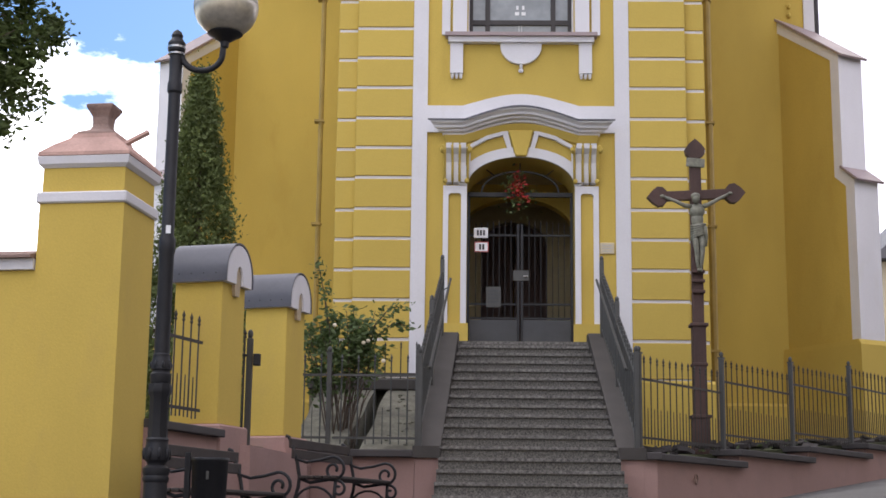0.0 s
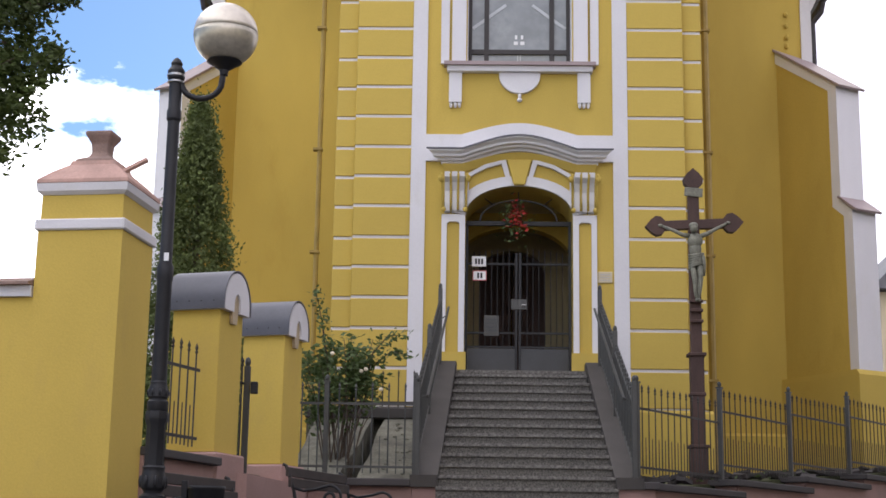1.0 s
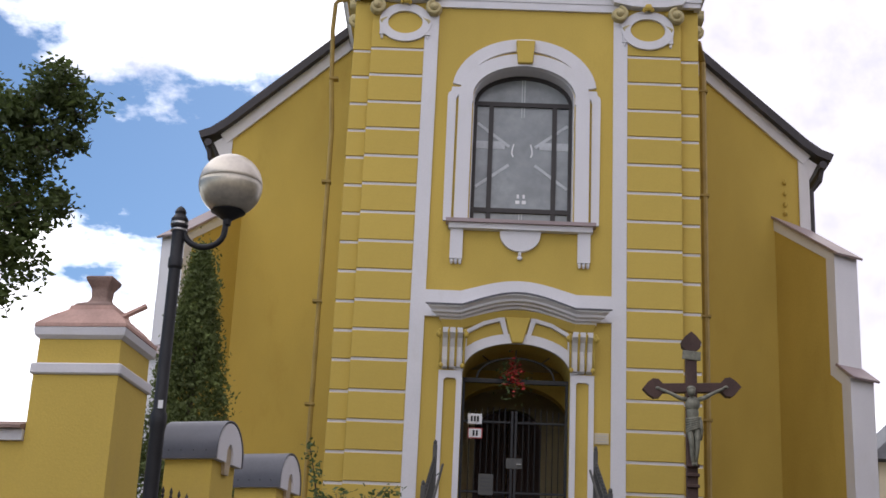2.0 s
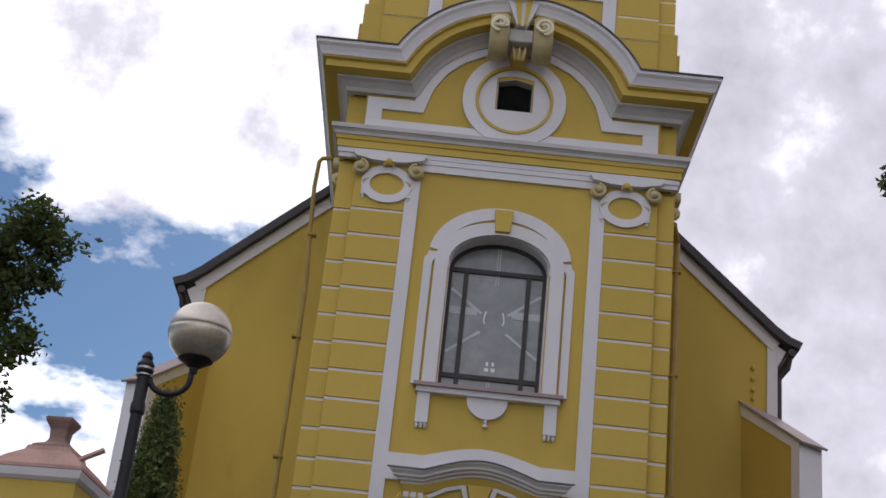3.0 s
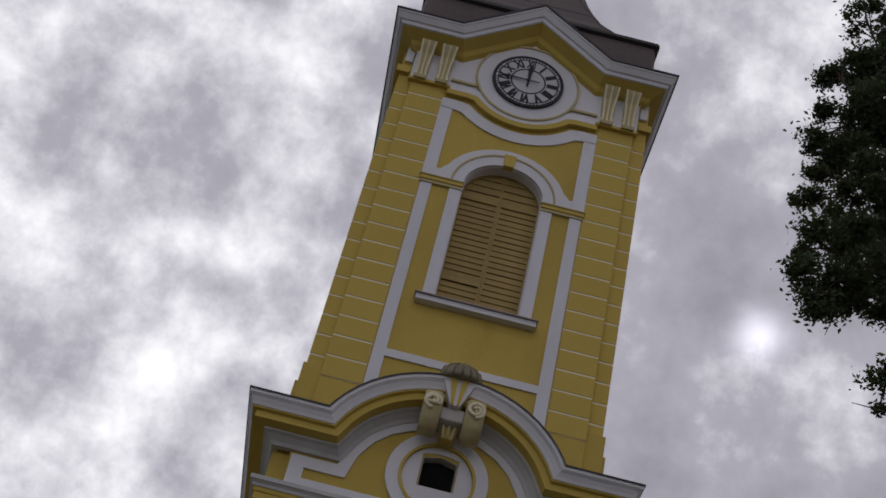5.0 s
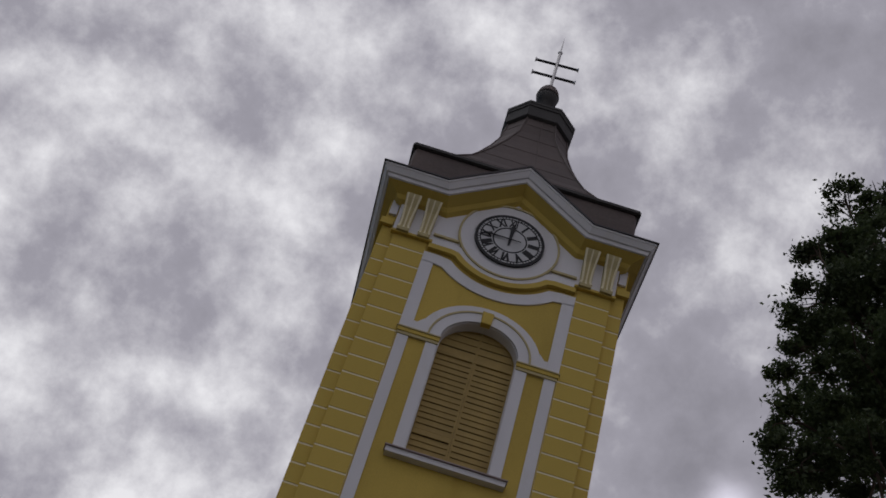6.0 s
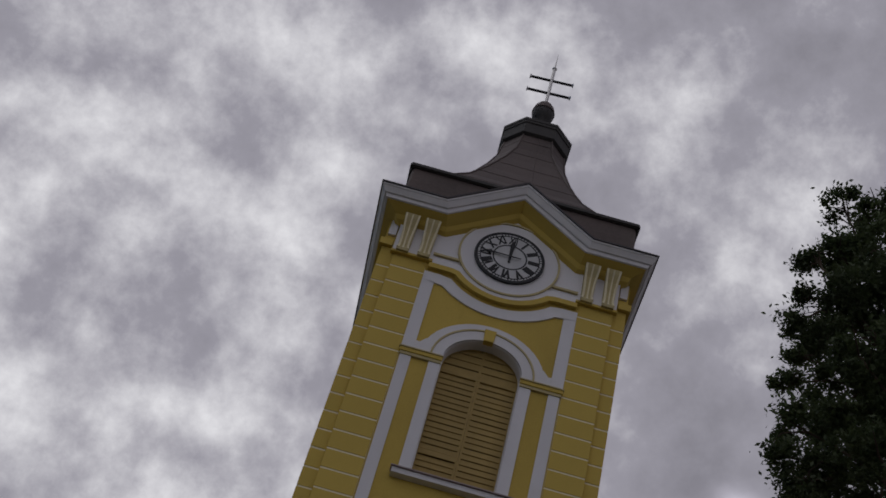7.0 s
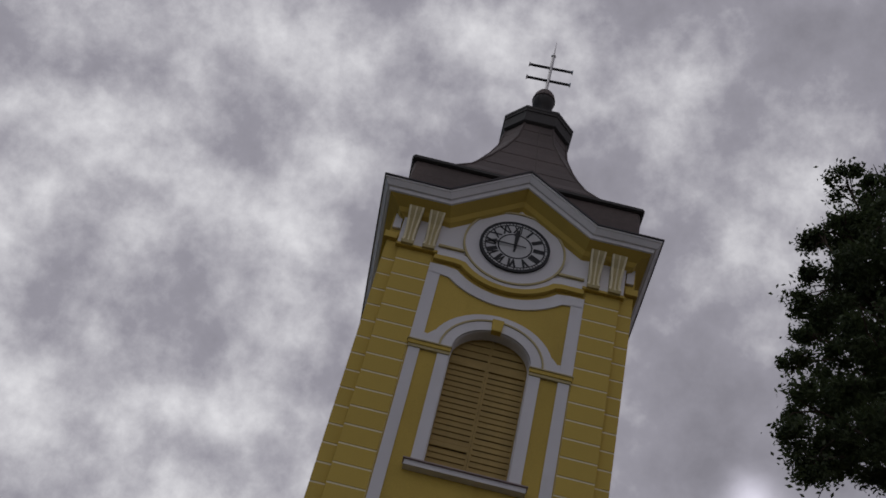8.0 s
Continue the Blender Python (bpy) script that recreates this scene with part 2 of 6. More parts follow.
def leafy(m, share):
    """Thin leaves let part of the light through."""
    t = m.node_tree
    b, out = t.nodes["Principled BSDF"], t.nodes["Material Output"]
    tr = t.nodes.new("ShaderNodeBsdfTranslucent")
    src = b.inputs["Base Color"].links
    if src:
        t.links.new(src[0].from_socket, tr.inputs["Color"])
    else:
        tr.inputs["Color"].default_value = b.inputs["Base Color"].default_value
    mx = t.nodes.new("ShaderNodeMixShader")
    mx.inputs[0].default_value = share
    t.links.new(b.outputs[0], mx.inputs[1]); t.links.new(tr.outputs[0], mx.inputs[2])
    t.links.new(mx.outputs[0], out.inputs["Surface"])


for leaf_material, share in ((LEAF, 0.45), (LEAFDARK, 0.35), (ROSELEAF, 0.35), (THUJA, 0.25)):
    leafy(leaf_material, share)
HOUSEW = mat("cream_house_wall", (0.60, 0.52, 0.36), 0.9, 0.08, 1, 30, 0.1)
HOUSER = mat("grey_house_roof", (0.16, 0.16, 0.17), 0.8, 0.2, 2, 30, 0.2)

# ---------------------------------------------------------------- mesh helpers


def part(name, bm, material, parent=None, label=""):
    me = bpy.data.meshes.new(name)
    bmesh.ops.recalc_face_normals(bm, faces=bm.faces[:])
    bm.to_mesh(me)
    bm.free()
    me.materials.append(material)
    return hang(name, me, parent, label)


def hang(name, me, parent=None, label=""):
    ob = new(name, me)
    if parent is not None:
        ob.parent = parent
        root = parent.parent if parent.parent is not None else parent
        ob.matrix_parent_inverse = Matrix.Identity(4) if parent.parent is not None else root.matrix_basis.inverted()
    if label:
        tagged(ob, label)
    return ob


def thing(name, at, label, category, group="", kind=""):
    return_ob = new(name)
    return_ob.matrix_basis = Matrix.Translation(at)
    return_ob.empty_display_size = 0.2
    return tagged(return_ob, label, category, group, kind)


def smooth(ob):
    for p in ob.data.polygons:
        p.use_smooth = True
    return ob


def crisp(ob):
    smooth(ob)
    ob.data.set_sharp_from_angle(angle=radians(28))
    return ob


def box(bm, x0, x1, y0, y1, z0, z1):
    v = [bm.verts.new((x, y, z)) for z in (z0, z1) for x, y in ((x0, y0), (x1, y0), (x1, y1), (x0, y1))]
    for f in ((0, 3, 2, 1), (4, 5, 6, 7), (0, 1, 5, 4), (1, 2, 6, 5), (2, 3, 7, 6), (3, 0, 4, 7)):
        bm.faces.new([v[i] for i in f])
    return v


def boxed(*dims):
    bm = bmesh.new()
    for d in (dims if isinstance(dims[0], tuple) else (dims,)):
        box(bm, *d)
    return bm


def bevelled(bm, w=0.01):
    bmesh.ops.bevel(bm, geom=bm.edges[:], offset=w, segments=1, affect="EDGES")
    return bm


def boxes(name, material, parent, *dims, label=""):
    """Each box a part of its own."""
    for d in dims:
        part(name, boxed(d), material, parent, label)


def prism(poly, y0, y1, bm=None):
    """A polygon in x and z, from y0 to y1."""
    bm = bm or bmesh.new()
    a = [bm.verts.new((x, y0, z)) for x, z in poly]
    b = [bm.verts.new((x, y1, z)) for x, z in poly]
    n = len(poly)
    bm.faces.new(a)
    bm.faces.new(b[::-1])
    for i in range(n):
        bm.faces.new((a[i], b[i], b[(i + 1) % n], a[(i + 1) % n]))
    return bm


def yz_prism(poly, x0, x1, bm=None):
    bm = bm or bmesh.new()
    a = [bm.verts.new((x0, y, z)) for y, z in poly]
    b = [bm.verts.new((x1, y, z)) for y, z in poly]
    bm.faces.new(a); bm.faces.new(b[::-1])
    for i in range(len(poly)):
        j = (i + 1) % len(poly)
        bm.faces.new((a[i], b[i], b[j], a[j]))
    return bm


def flip(poly):
    return [(-x, z) for x, z in poly][::-1]


def offsets(path, closed=False):
    """Mitred normals of a path in x and z."""
    n = len(path)
    out = []
    for i in range(n):
        a = path[(i - 1) % n] if closed or i > 0 else path[i]
        b = path[(i + 1) % n] if closed or i < n - 1 else path[i]
        p = path[i]
        d1 = (Vector(p) - Vector(a)); d2 = (Vector(b) - Vector(p))
        d1 = d1.normalized() if d1.length > 1e-6 else d2.normalized()
        d2 = d2.normalized() if d2.length > 1e-6 else d1
        n1, n2 = Vector((-d1.y, d1.x)), Vector((-d2.y, d2.x))
        m = (n1 + n2).normalized()
        out.append(m / max(0.4, m.dot(n1)))
    return out


def ribbon(path, lo, hi, y0, y1, bm=None, closed=False):
    """A band along a path in x and z, from the offset lo to hi."""
    bm = bm or bmesh.new()
    nn = offsets(path, closed)
    rings = []
    for (x, z), m in zip(path, nn):
        rings.append([bm.verts.new((x + m.x * d, y, z + m.y * d)) for d, y in ((lo, y0), (hi, y0), (hi, y1), (lo, y1))])
    k = len(rings)
    for i in range(k if closed else k - 1):
        a, b = rings[i], rings[(i + 1) % k]
        for j in range(4):
            bm.faces.new((a[j], b[j], b[(j + 1) % 4], a[(j + 1) % 4]))
    if not closed:
        bm.faces.new(rings[0])
        bm.faces.new(rings[-1][::-1])
    return bm


def arc(cx, cz, rx, rz, a0, a1, n=16):
    return [(cx + rx * math.cos(radians(a0 + (a1 - a0) * i / n)), cz + rz * math.sin(radians(a0 + (a1 - a0) * i / n))) for i in range(n + 1)]


def tube(bm, pts, r, seg=6, r1=None):
    pts = [Vector(p) for p in pts]
    n = len(pts)
    rings = []
    up = None
    for i, p in enumerate(pts):
        d = (pts[min(i + 1, n - 1)] - pts[max(i - 1, 0)]).normalized()
        if up is None:
            up = Vector((0, 0, 1)) if abs(d.z) < 0.9 else Vector((1, 0, 0))
        s = d.cross(up).normalized()
        up = s.cross(d).normalized()
        rr = r if r1 is None else r + (r1 - r) * i / (n - 1)
        rings.append([bm.verts.new(p + (s * math.cos(2 * math.pi * k / seg) + up * math.sin(2 * math.pi * k / seg)) * rr) for k in range(seg)])
    for a, b in zip(rings, rings[1:]):
        for k in range(seg):
            bm.faces.new((a[k], a[(k + 1) % seg], b[(k + 1) % seg], b[k]))
    bm.faces.new(rings[0][::-1])
    bm.faces.new(rings[-1])
    return bm


def tubed(pts, r, seg=6, r1=None):
    return tube(bmesh.new(), pts, r, seg, r1)


def lathe(profile, at=(0, 0, 0), seg=20, bm=None, sx=1.0, sy=1.0, turn=0.0):
    """A profile of (radius, height) turned about the upright."""
    bm = bm or bmesh.new()
    rings = []
    for r, h in profile:
        rings.append([bm.verts.new((at[0] + sx * max(r, 0.001) * math.cos(2 * math.pi * k / seg + turn), at[1] + sy * max(r, 0.001) * math.sin(2 * math.pi * k / seg + turn), at[2] + h)) for k in range(seg)])
    for a, b in zip(rings, rings[1:]):
        for k in range(seg):
            bm.faces.new((a[k], a[(k + 1) % seg], b[(k + 1) % seg], b[k]))
    bm.faces.new(rings[0][::-1])
    bm.faces.new(rings[-1])
    return bm


def ellipsoid(bm, c, r, u=10, v=7, m=None):
    res = bmesh.ops.create_uvsphere(bm, u_segments=u, v_segments=v, radius=1.0)
    t = Matrix.Translation(c) @ (m or Matrix.Identity(4)) @ Matrix.Diagonal((*r, 1))
    bmesh.ops.transform(bm, matrix=t, verts=res["verts"])


def spiral(c, r0, r1, a0, turns, n, axis="x", side=1):
    """A scroll in the plane across an axis; c is its eye."""
    pts = []
    for i in range(n + 1):
        f = i / n
        a = radians(a0) + side * turns * 2 * math.pi * f
        r = r0 + (r1 - r0) * f
        u, w = r * math.cos(a), r * math.sin(a)
        pts.append((c[0], c[1] + u, c[2] + w) if axis == "x" else (c[0] + u, c[1], c[2] + w))
    return pts


def moulding(front, half, depth, profile):
    """A cornice round a square tower: the front runs along a path of (x, z), the sides and back at the path's end height."""
    bm = bmesh.new()
    nn = offsets(front)
    rings = []
    for out, d in profile:
        ring = []
        for i, ((x, z), m) in enumerate(zip(front, nn)):
            if i in (0, len(front) - 1):
                ring.append((math.copysign(half + out, x), -out, z + d))
            else:
                ring.append((x + m.x * d, -out, z + m.y * d))
        z = front[0][1] + d
        ring += [(half + out, depth + out, z), (-half - out, depth + out, z)]
        rings.append([bm.verts.new(p) for p in ring])
    k = len(rings[0])
    for a, b in zip(rings, rings[1:]):
        for i in range(k):
            bm.faces.new((a[i], a[(i + 1) % k], b[(i + 1) % k], b[i]))
    return bm


def leaves(name, material, parent, centres, size, seed, droop=0.3):
    """Many small folded leaves round the given centres."""
    rng = np.random.default_rng(seed)
    n = len(centres)
    a = rng.normal(size=(n, 3)); a[:, 2] = a[:, 2] * 0.5 - droop
    a /= np.linalg.norm(a, axis=1)[:, None]
    b = rng.normal(size=(n, 3)); b -= (b * a).sum(1)[:, None] * a
    b /= np.linalg.norm(b, axis=1)[:, None]
    s = size * rng.uniform(0.6, 1.3, n)[:, None]
    c = np.cross(a, b)
    base, tip = centres - a * s, centres + a * s
    l, r = centres + b * s * 0.5 + c * s * 0.12, centres - b * s * 0.5 + c * s * 0.12
    co = np.stack([base, l, tip, r], 1).reshape(-1, 3)
    me = bpy.data.meshes.new(name)
    i4 = np.arange(n)[:, None] * 4
    faces = np.concatenate([i4 + [0, 1, 2], i4 + [0, 2, 3]], 0)
    me.from_pydata(co.tolist(), [], faces.tolist())
    me.materials.append(material)
    return hang(name, me, parent)


def clumps(rng, blobs, per, spread):
    """Points in irregular clumps over ellipsoidal blobs ((centre), (radii), clumps)."""
    pts = []
    for c, r, k in blobs:
        d = rng.normal(size=(k, 3)); d /= np.linalg.norm(d, axis=1)[:, None]
        rad = rng.uniform(0.25, 1.0, k) ** 0.5 * rng.uniform(0.8, 1.12, k)
        cc = np.array(c) + d * rad[:, None] * np.array(r)
        for q in cc:
            m = int(per * rng.uniform(0.5, 1.4))
            pts.append(q + rng.normal(size=(m, 3)) * spread * rng.uniform(0.6, 1.2) * np.array((1, 1, 0.75)))
    return np.concatenate(pts, 0)

# ---------------------------------------------------------------- ground, street and terrace
FENCE_FROM, FENCE_STEP = Vector((1.27, -5.23)), Vector((1.31, 1.80))


def along(x, y):
    return 0.588 * (x - 1.27) + 0.809 * (y + 5.23)


def street(x, y):
    s = along(x, y)
    if s > 0:
        return 1.60 + 0.1 * s if s < 60 else 7.60
    if s > -6:
        return 1.60
    return max(1.60 + 0.16 * (s + 6), -3.0)


def sheet(name, material, xs, ys, height):
    bm = bmesh.new()
    grid = [[bm.verts.new((x, y, height(x, y))) for x in xs] for y in ys]
    for a, b in zip(grid, grid[1:]):
        for i in range(len(xs) - 1):
            bm.faces.new((a[i], a[i + 1], b[i + 1], b[i]))
    return smooth(part(name, bm, material))


XS = [-2500, -800, -200, -60] + list(range(-30, 31, 2)) + [60, 200, 800, 2500]
YS = [-2500, -800, -200, -60] + list(range(-36, 41, 2)) + [70, 200, 800, 2500]
tagged(sheet("ground", ASPHALT, XS, YS, street), "grey worn asphalt street rising past the church", "street", kind="structure")

# unseen plain walls, added to close the street round the camera and block low sky
for name, dims in (("wall_south", (-26, 24, -38.5, -38, -4, 7.5)), ("wall_west", (-26.5, -26, -38, -14, -4, 6.0))):
    tagged(part(name, boxed(*dims), HOUSEW), "unseen plain cream wall added to block low sky light", "wall", kind="structure")
bm = boxed(-12, 34, -13.1, -12.5, -3, 9.0)
bmesh.ops.transform(bm, matrix=Matrix.Translation((1.27, -5.23, 0)) @ Matrix.Rotation(math.atan2(1.80, 1.31), 4, "Z"), verts=bm.verts[:])
tagged(part("wall_east", bm, HOUSEW), "unseen plain cream wall added to block low sky light", "wall", kind="structure")

# pavement along the fence, with a kerb
bm = bmesh.new()
P = [(1.0, -6.2), (1.35, -5.42), (12.0, 9.2), (14.2, 7.9), (2.8, -7.6), (1.0, -7.6)]
lo = [bm.verts.new((x, y, street(x, y) - 0.2)) for x, y in P]
hi = [bm.verts.new((x, y, street(x, y) + 0.11)) for x, y in P]
bm.faces.new(hi); bm.faces.new(lo[::-1])
for i in range(len(P)):
    bm.faces.new((lo[i], lo[(i + 1) % len(P)], hi[(i + 1) % len(P)], hi[i]))
tagged(part("pavement", bm, PAVE), "light concrete pavement with a raised kerb", "pavement", kind="structure")


def terrace_level(x, y):
    return 2.44 + 0.078 * max(0.0, along(x, y))


# raised churchyard behind the retaining walls
bm = bmesh.new()
edge = [(-1.2, -5.3), (-2.75, -5.3), (-3.0, -7.0), (-3.5, -9.4), (-4.0, -10.8), (-30, -10.8), (-30, 45), (36, 45)]
edge += [tuple(FENCE_FROM + FENCE_STEP * k + Vector((-0.1, 0.07))) for k in (20, 8, 6, 4, 3, 2, 1, 0)]
edge += [(1.2, -1.0), (-1.2, -1.0)]
top = [bm.verts.new((x, y, min(terrace_level(x, y), 5.0))) for x, y in edge]
low = [bm.verts.new((x, y, 0.0)) for x, y in edge]
bm.faces.new(top); bm.faces.new(low[::-1])
for i in range(len(edge)):
    j = (i + 1) % len(edge)
    bm.faces.new((top[i], low[i], low[j], top[j]))
bmesh.ops.triangulate(bm, faces=bm.faces[:])
tagged(part("churchyard_ground", bm, SOIL), "raised churchyard ground of grass and bare soil", "ground", kind="structure")

# ---------------------------------------------------------------- church
church = thing("church", (0, 3, 2.4), "yellow plastered church with white stucco trim and a tall clock tower", "church")

PLINTH_TOP = 3.93
DOOR = [(0.87, 4.37)] + [(0.87, 7.05)] + arc(0, 7.05, 0.87, 0.49, 0, 90, 10)[1:]
WIN = [(0.87, 9.66), (0.87, 11.93)] + arc(0, 11.93, 0.87, 0.56, 0, 90, 10)[1:]
LOUV = [(0.87, 19.28), (0.87, 22.52)] + arc(0, 22.52, 0.87, 0.78, 0, 90, 12)[1:]
EYEW = [(0.325, 15.06), (0.325, 15.66), (0.0, 15.74)]


def half_wall(outline, holes):
    """Half of a wall, from the axis x = 0, with openings cut into its axis side from the top down."""
    poly = list(outline)
    for h in holes:
        poly += list(reversed(h))
        if h[0][0] > 0:
            poly.append((0.0, h[0][1]))
    return poly


ARCH = [(2.70, 15.5), (2.2, 15.5), (1.95, 15.75)] + arc(0, 14.5, 2.0, 2.05, 38, 90, 10)
low_half = half_wall([(0, 2.0), (2.70, 2.0)] + ARCH, (EYEW, WIN, DOOR))
UPTOP = [(2.60, 26.5), (1.72, 26.5), (0, 27.75)]
up_half = half_wall([(0, 15.95), (2.60, 15.95)] + UPTOP, (LOUV,))
bm = prism(low_half, 0, 0.9)
prism(flip(low_half), 0, 0.9, bm)
bmesh.ops.remove_doubles(bm, verts=bm.verts[:], dist=0.0005)
part("tower_wall", bm, YELLOW, church)
bm = prism(up_half, 0.06, 0.9)
prism(flip(up_half), 0.06, 0.9, bm)
bmesh.ops.remove_doubles(bm, verts=bm.verts[:], dist=0.0005)
part("belfry_wall", bm, YELLOW, church)
for s in (-1, 1):
    a, b = sorted((s * 2.702, s * 3.02))
    part("corner_pilaster", boxed(a, b, 0.13, 0.9, 2.0, 15.4), YELLOW, church)
    a, b = sorted((s * 2.2, s * 3.02))
    part("tower_side_wall", boxed(a, b, 0.902, 6.3, 2.0, 15.5), YELLOW, church)
    a, b = sorted((s * 2.602, s * 2.92))
    part("corner_pilaster", boxed(a, b, 0.17, 0.9, 15.6, 26.6), YELLOW, church)
    a, b = sorted((s * 2.0, s * 2.92))
    part("belfry_side_wall", boxed(a, b, 0.902, 5.9, 15.6, 26.6), YELLOW, church)
    # wider foot of the belfry, behind the arched cornice
    a, b = sorted((s * 2.606, s * 2.98))
    part("belfry_foot", boxed(a, b, 0.12, 5.9, 15.6, 17.15), YELLOW, church)
    a, b = sorted((s * 2.982, s * 3.04))
    part("belfry_foot_step", boxed(a, b, 0.2, 5.9, 15.6, 16.75), YELLOW, church)
part("belfry_back_wall", boxed(-2.92, 2.92, 5.902, 6.0, 15.6, 26.6), YELLOW, church)
part("tower_floor", boxed(-2.15, 2.15, 0.91, 5.9, 15.85, 15.98), DARK, church)
part("tower_floor", boxed(-1.98, 1.98, 0.91, 5.88, 26.2, 26.4), DARK, church)

# white plastered reveals of the window openings; the round eye's is greyed for shade
for opening, y0, y1, rim in ((WIN, 0.003, 0.298, 0.014), (LOUV, 0.064, 0.138, 0.016)):
    line = [(-x, z) for x, z in opening] + [(x, z) for x, z in reversed(opening[:-1])]
    part("window_reveal", ribbon(line, -rim, 0.0, y0, y1), WHITE, church, "white plastered window reveal")

# white joints behind the rustication blocks
boxes("joint_ground", WHITE, church, (-2.695, -1.775, -0.012, 0.02, 3.7, 12.82), (1.775, 2.695, -0.012, 0.02, 3.7, 12.82),
      (-3.012, -2.706, 0.118, 0.14, 3.7, 12.82), (2.706, 3.012, 0.118, 0.14, 3.7, 12.82), label="white painted joints between the blocks")
boxes("joint_ground", CREAM, church, (-2.595, -1.80, 0.05, 0.07, 16.90, 25.12), (1.80, 2.595, 0.05, 0.07, 16.90, 25.12),
      (-2.915, -2.61, 0.16, 0.18, 16.90, 25.12), (2.61, 2.915, 0.16, 0.18, 16.90, 25.12), label="pale joints between the belfry blocks")


def block_mesh(name, w, h, t=0.026):
    bm = bmesh.new()
    box(bm, 0, w, -t, 0, 0, h)
    bmesh.ops.bevel(bm, geom=[e for e in bm.edges if all(v.co.y < -t * 0.5 for v in e.verts)], offset=t * 0.3, segments=1, affect="EDGES")
    me = bpy.data.meshes.new(name)
    bm.to_mesh(me)
    bm.free()
    me.materials.append(YELLOW2)
    return me


JOINTS = [3.92, 4.54, 5.18, 5.68, 6.18, 6.67, 7.19, 7.69, 8.19, 8.71, 9.22, 9.73, 10.24, 10.75, 11.25, 11.75, 12.26, 12.76, 13.70]
for s in (-1, 1):
    for x0, x1, y0 in ((1.535, 2.76, -0.055), (2.762, 3.085, 0.075)):
        bm = yz_prism([(y0, 2.0), (y0, PLINTH_TOP - 0.05), (y0 + 0.05, PLINTH_TOP), (y0 + 0.12, PLINTH_TOP), (y0 + 0.12, 2.0)], *sorted((s * x0, s * x1)))
        part("tower_plinth", bm, YELLOW2, church, "yellow plastered plinth with a chamfered top")
# white flat bands beside the blocks
boxes("pilaster_strip", WHITE, church, (-1.77, -1.53, -0.05, 0.01, 3.935, 13.738), (1.53, 1.77, -0.05, 0.01, 3.935, 13.738), (-1.53, 1.53, -0.05, 0.01, 13.60, 13.738), label="flat white stucco strip")

# ---- doorway surround
bm = bmesh.new()
path = [(-0.87, 7.05)] + arc(0, 7.05, 0.87, 0.49, 180, 0, 20)[1:]
ribbon(path, 0.0, 0.16, -0.06, 0.01, bm)
for s in (-1, 1):
    a, b = sorted((s * 0.872, s * 0.965))
    box(bm, a, b, -0.06, 0.01, 4.80, 7.05)
    a, b = sorted((s * 1.17, s * 1.255))
    box(bm, a, b, -0.06, 0.01, 4.80, 7.05)
    prism([(x, z) for x, z in ((s * 0.965, 6.90), (s * 0.965, 7.05), (s * 1.17, 7.05), (s * 1.17, 6.90), (s * 1.13, 6.93), (s * 1.00, 6.93))], -0.06, 0.01, bm)
    # slanting fillets beside the keystone, and the outer arch fillet
    prism([(s * 0.13, 7.60), (s * 0.20, 7.62), (s * 0.31, 7.96), (s * 0.22, 7.97)], -0.064, 0.01, bm)
    ribbon([(s * x, z) for x, z in ((0.30, 7.93), (0.55, 7.86), (0.80, 7.72), (0.86, 7.66))], -0.03, 0.03, -0.068, 0.01, bm)
    prism([(s * 0.82, 7.20), (s * 0.87, 7.14), (s * 0.87, 7.70), (s * 0.82, 7.70)], -0.072, 0.01, bm)
part("door_surround", bm, WHITE, church)
bm = bmesh.new()
prism([(-0.09, 7.54), (0.09, 7.54), (0.205, 7.97), (-0.205, 7.97)], -0.11, 0.0, bm)
part("keystone", bevelled(bm, 0.015), YELLOW2, church)
boxes("door_plinth", YELLOW2, church, (-1.29, -0.84, -0.09, 0.0, 4.37, 4.80), (0.84, 1.29, -0.09, 0.0, 4.37, 4.80))


def console():
    """A fluted console bracket under the door cornice."""
    holder = bmesh.new()
    side = [(-0.05, 7.08), (-0.10, 7.10), (-0.13, 7.22), (-0.14, 7.42), (-0.20, 7.55), (-0.30, 7.62), (-0.31, 7.70), (0.0, 7.70), (0.0, 7.08)]
    for x in (-0.115, 0.0, 0.115):
        w = 0.045
        a = [holder.verts.new((x - w, y, z)) for y, z in side]
        b = [holder.verts.new((x + w, y, z)) for y, z in side]
        holder.faces.new(a); holder.faces.new(b[::-1])
        for i in range(len(side)):
            j = (i + 1) % len(side)
            holder.faces.new((a[i], b[i], b[j], a[j]))
    return holder


for s in (-1, 1):
    bm = console()
    bmesh.ops.translate(bm, verts=bm.verts[:], vec=(s * 1.05, 0, 0))
    cons = part("console", bm, WHITE, church)
    for x in (-0.19, -0.0575, 0.0575, 0.19):
        bm = bmesh.new()
        tube(bm, [(s * 1.05 + x, -0.15, 7.10), (s * 1.05 + x, -0.15, 7.40), (s * 1.05 + x * 1.05, -0.23, 7.57), (s * 1.05 + x * 1.1, -0.32, 7.66)], 0.022, 6)
        smooth(part("bead", bm, YELLOW2, cons))
    for x in (-0.22, 0.22):
        for c, q in (((s * 1.05 + x, -0.25, 7.60), (0.045, 0.06, 0.06)), ((s * 1.05 + x * 0.8, -0.14, 7.11), (0.04, 0.045, 0.045))):
            bm = bmesh.new()
            ellipsoid(bm, c, q, 8, 6)
            smooth(part("roll", bm, YELLOW2, cons))


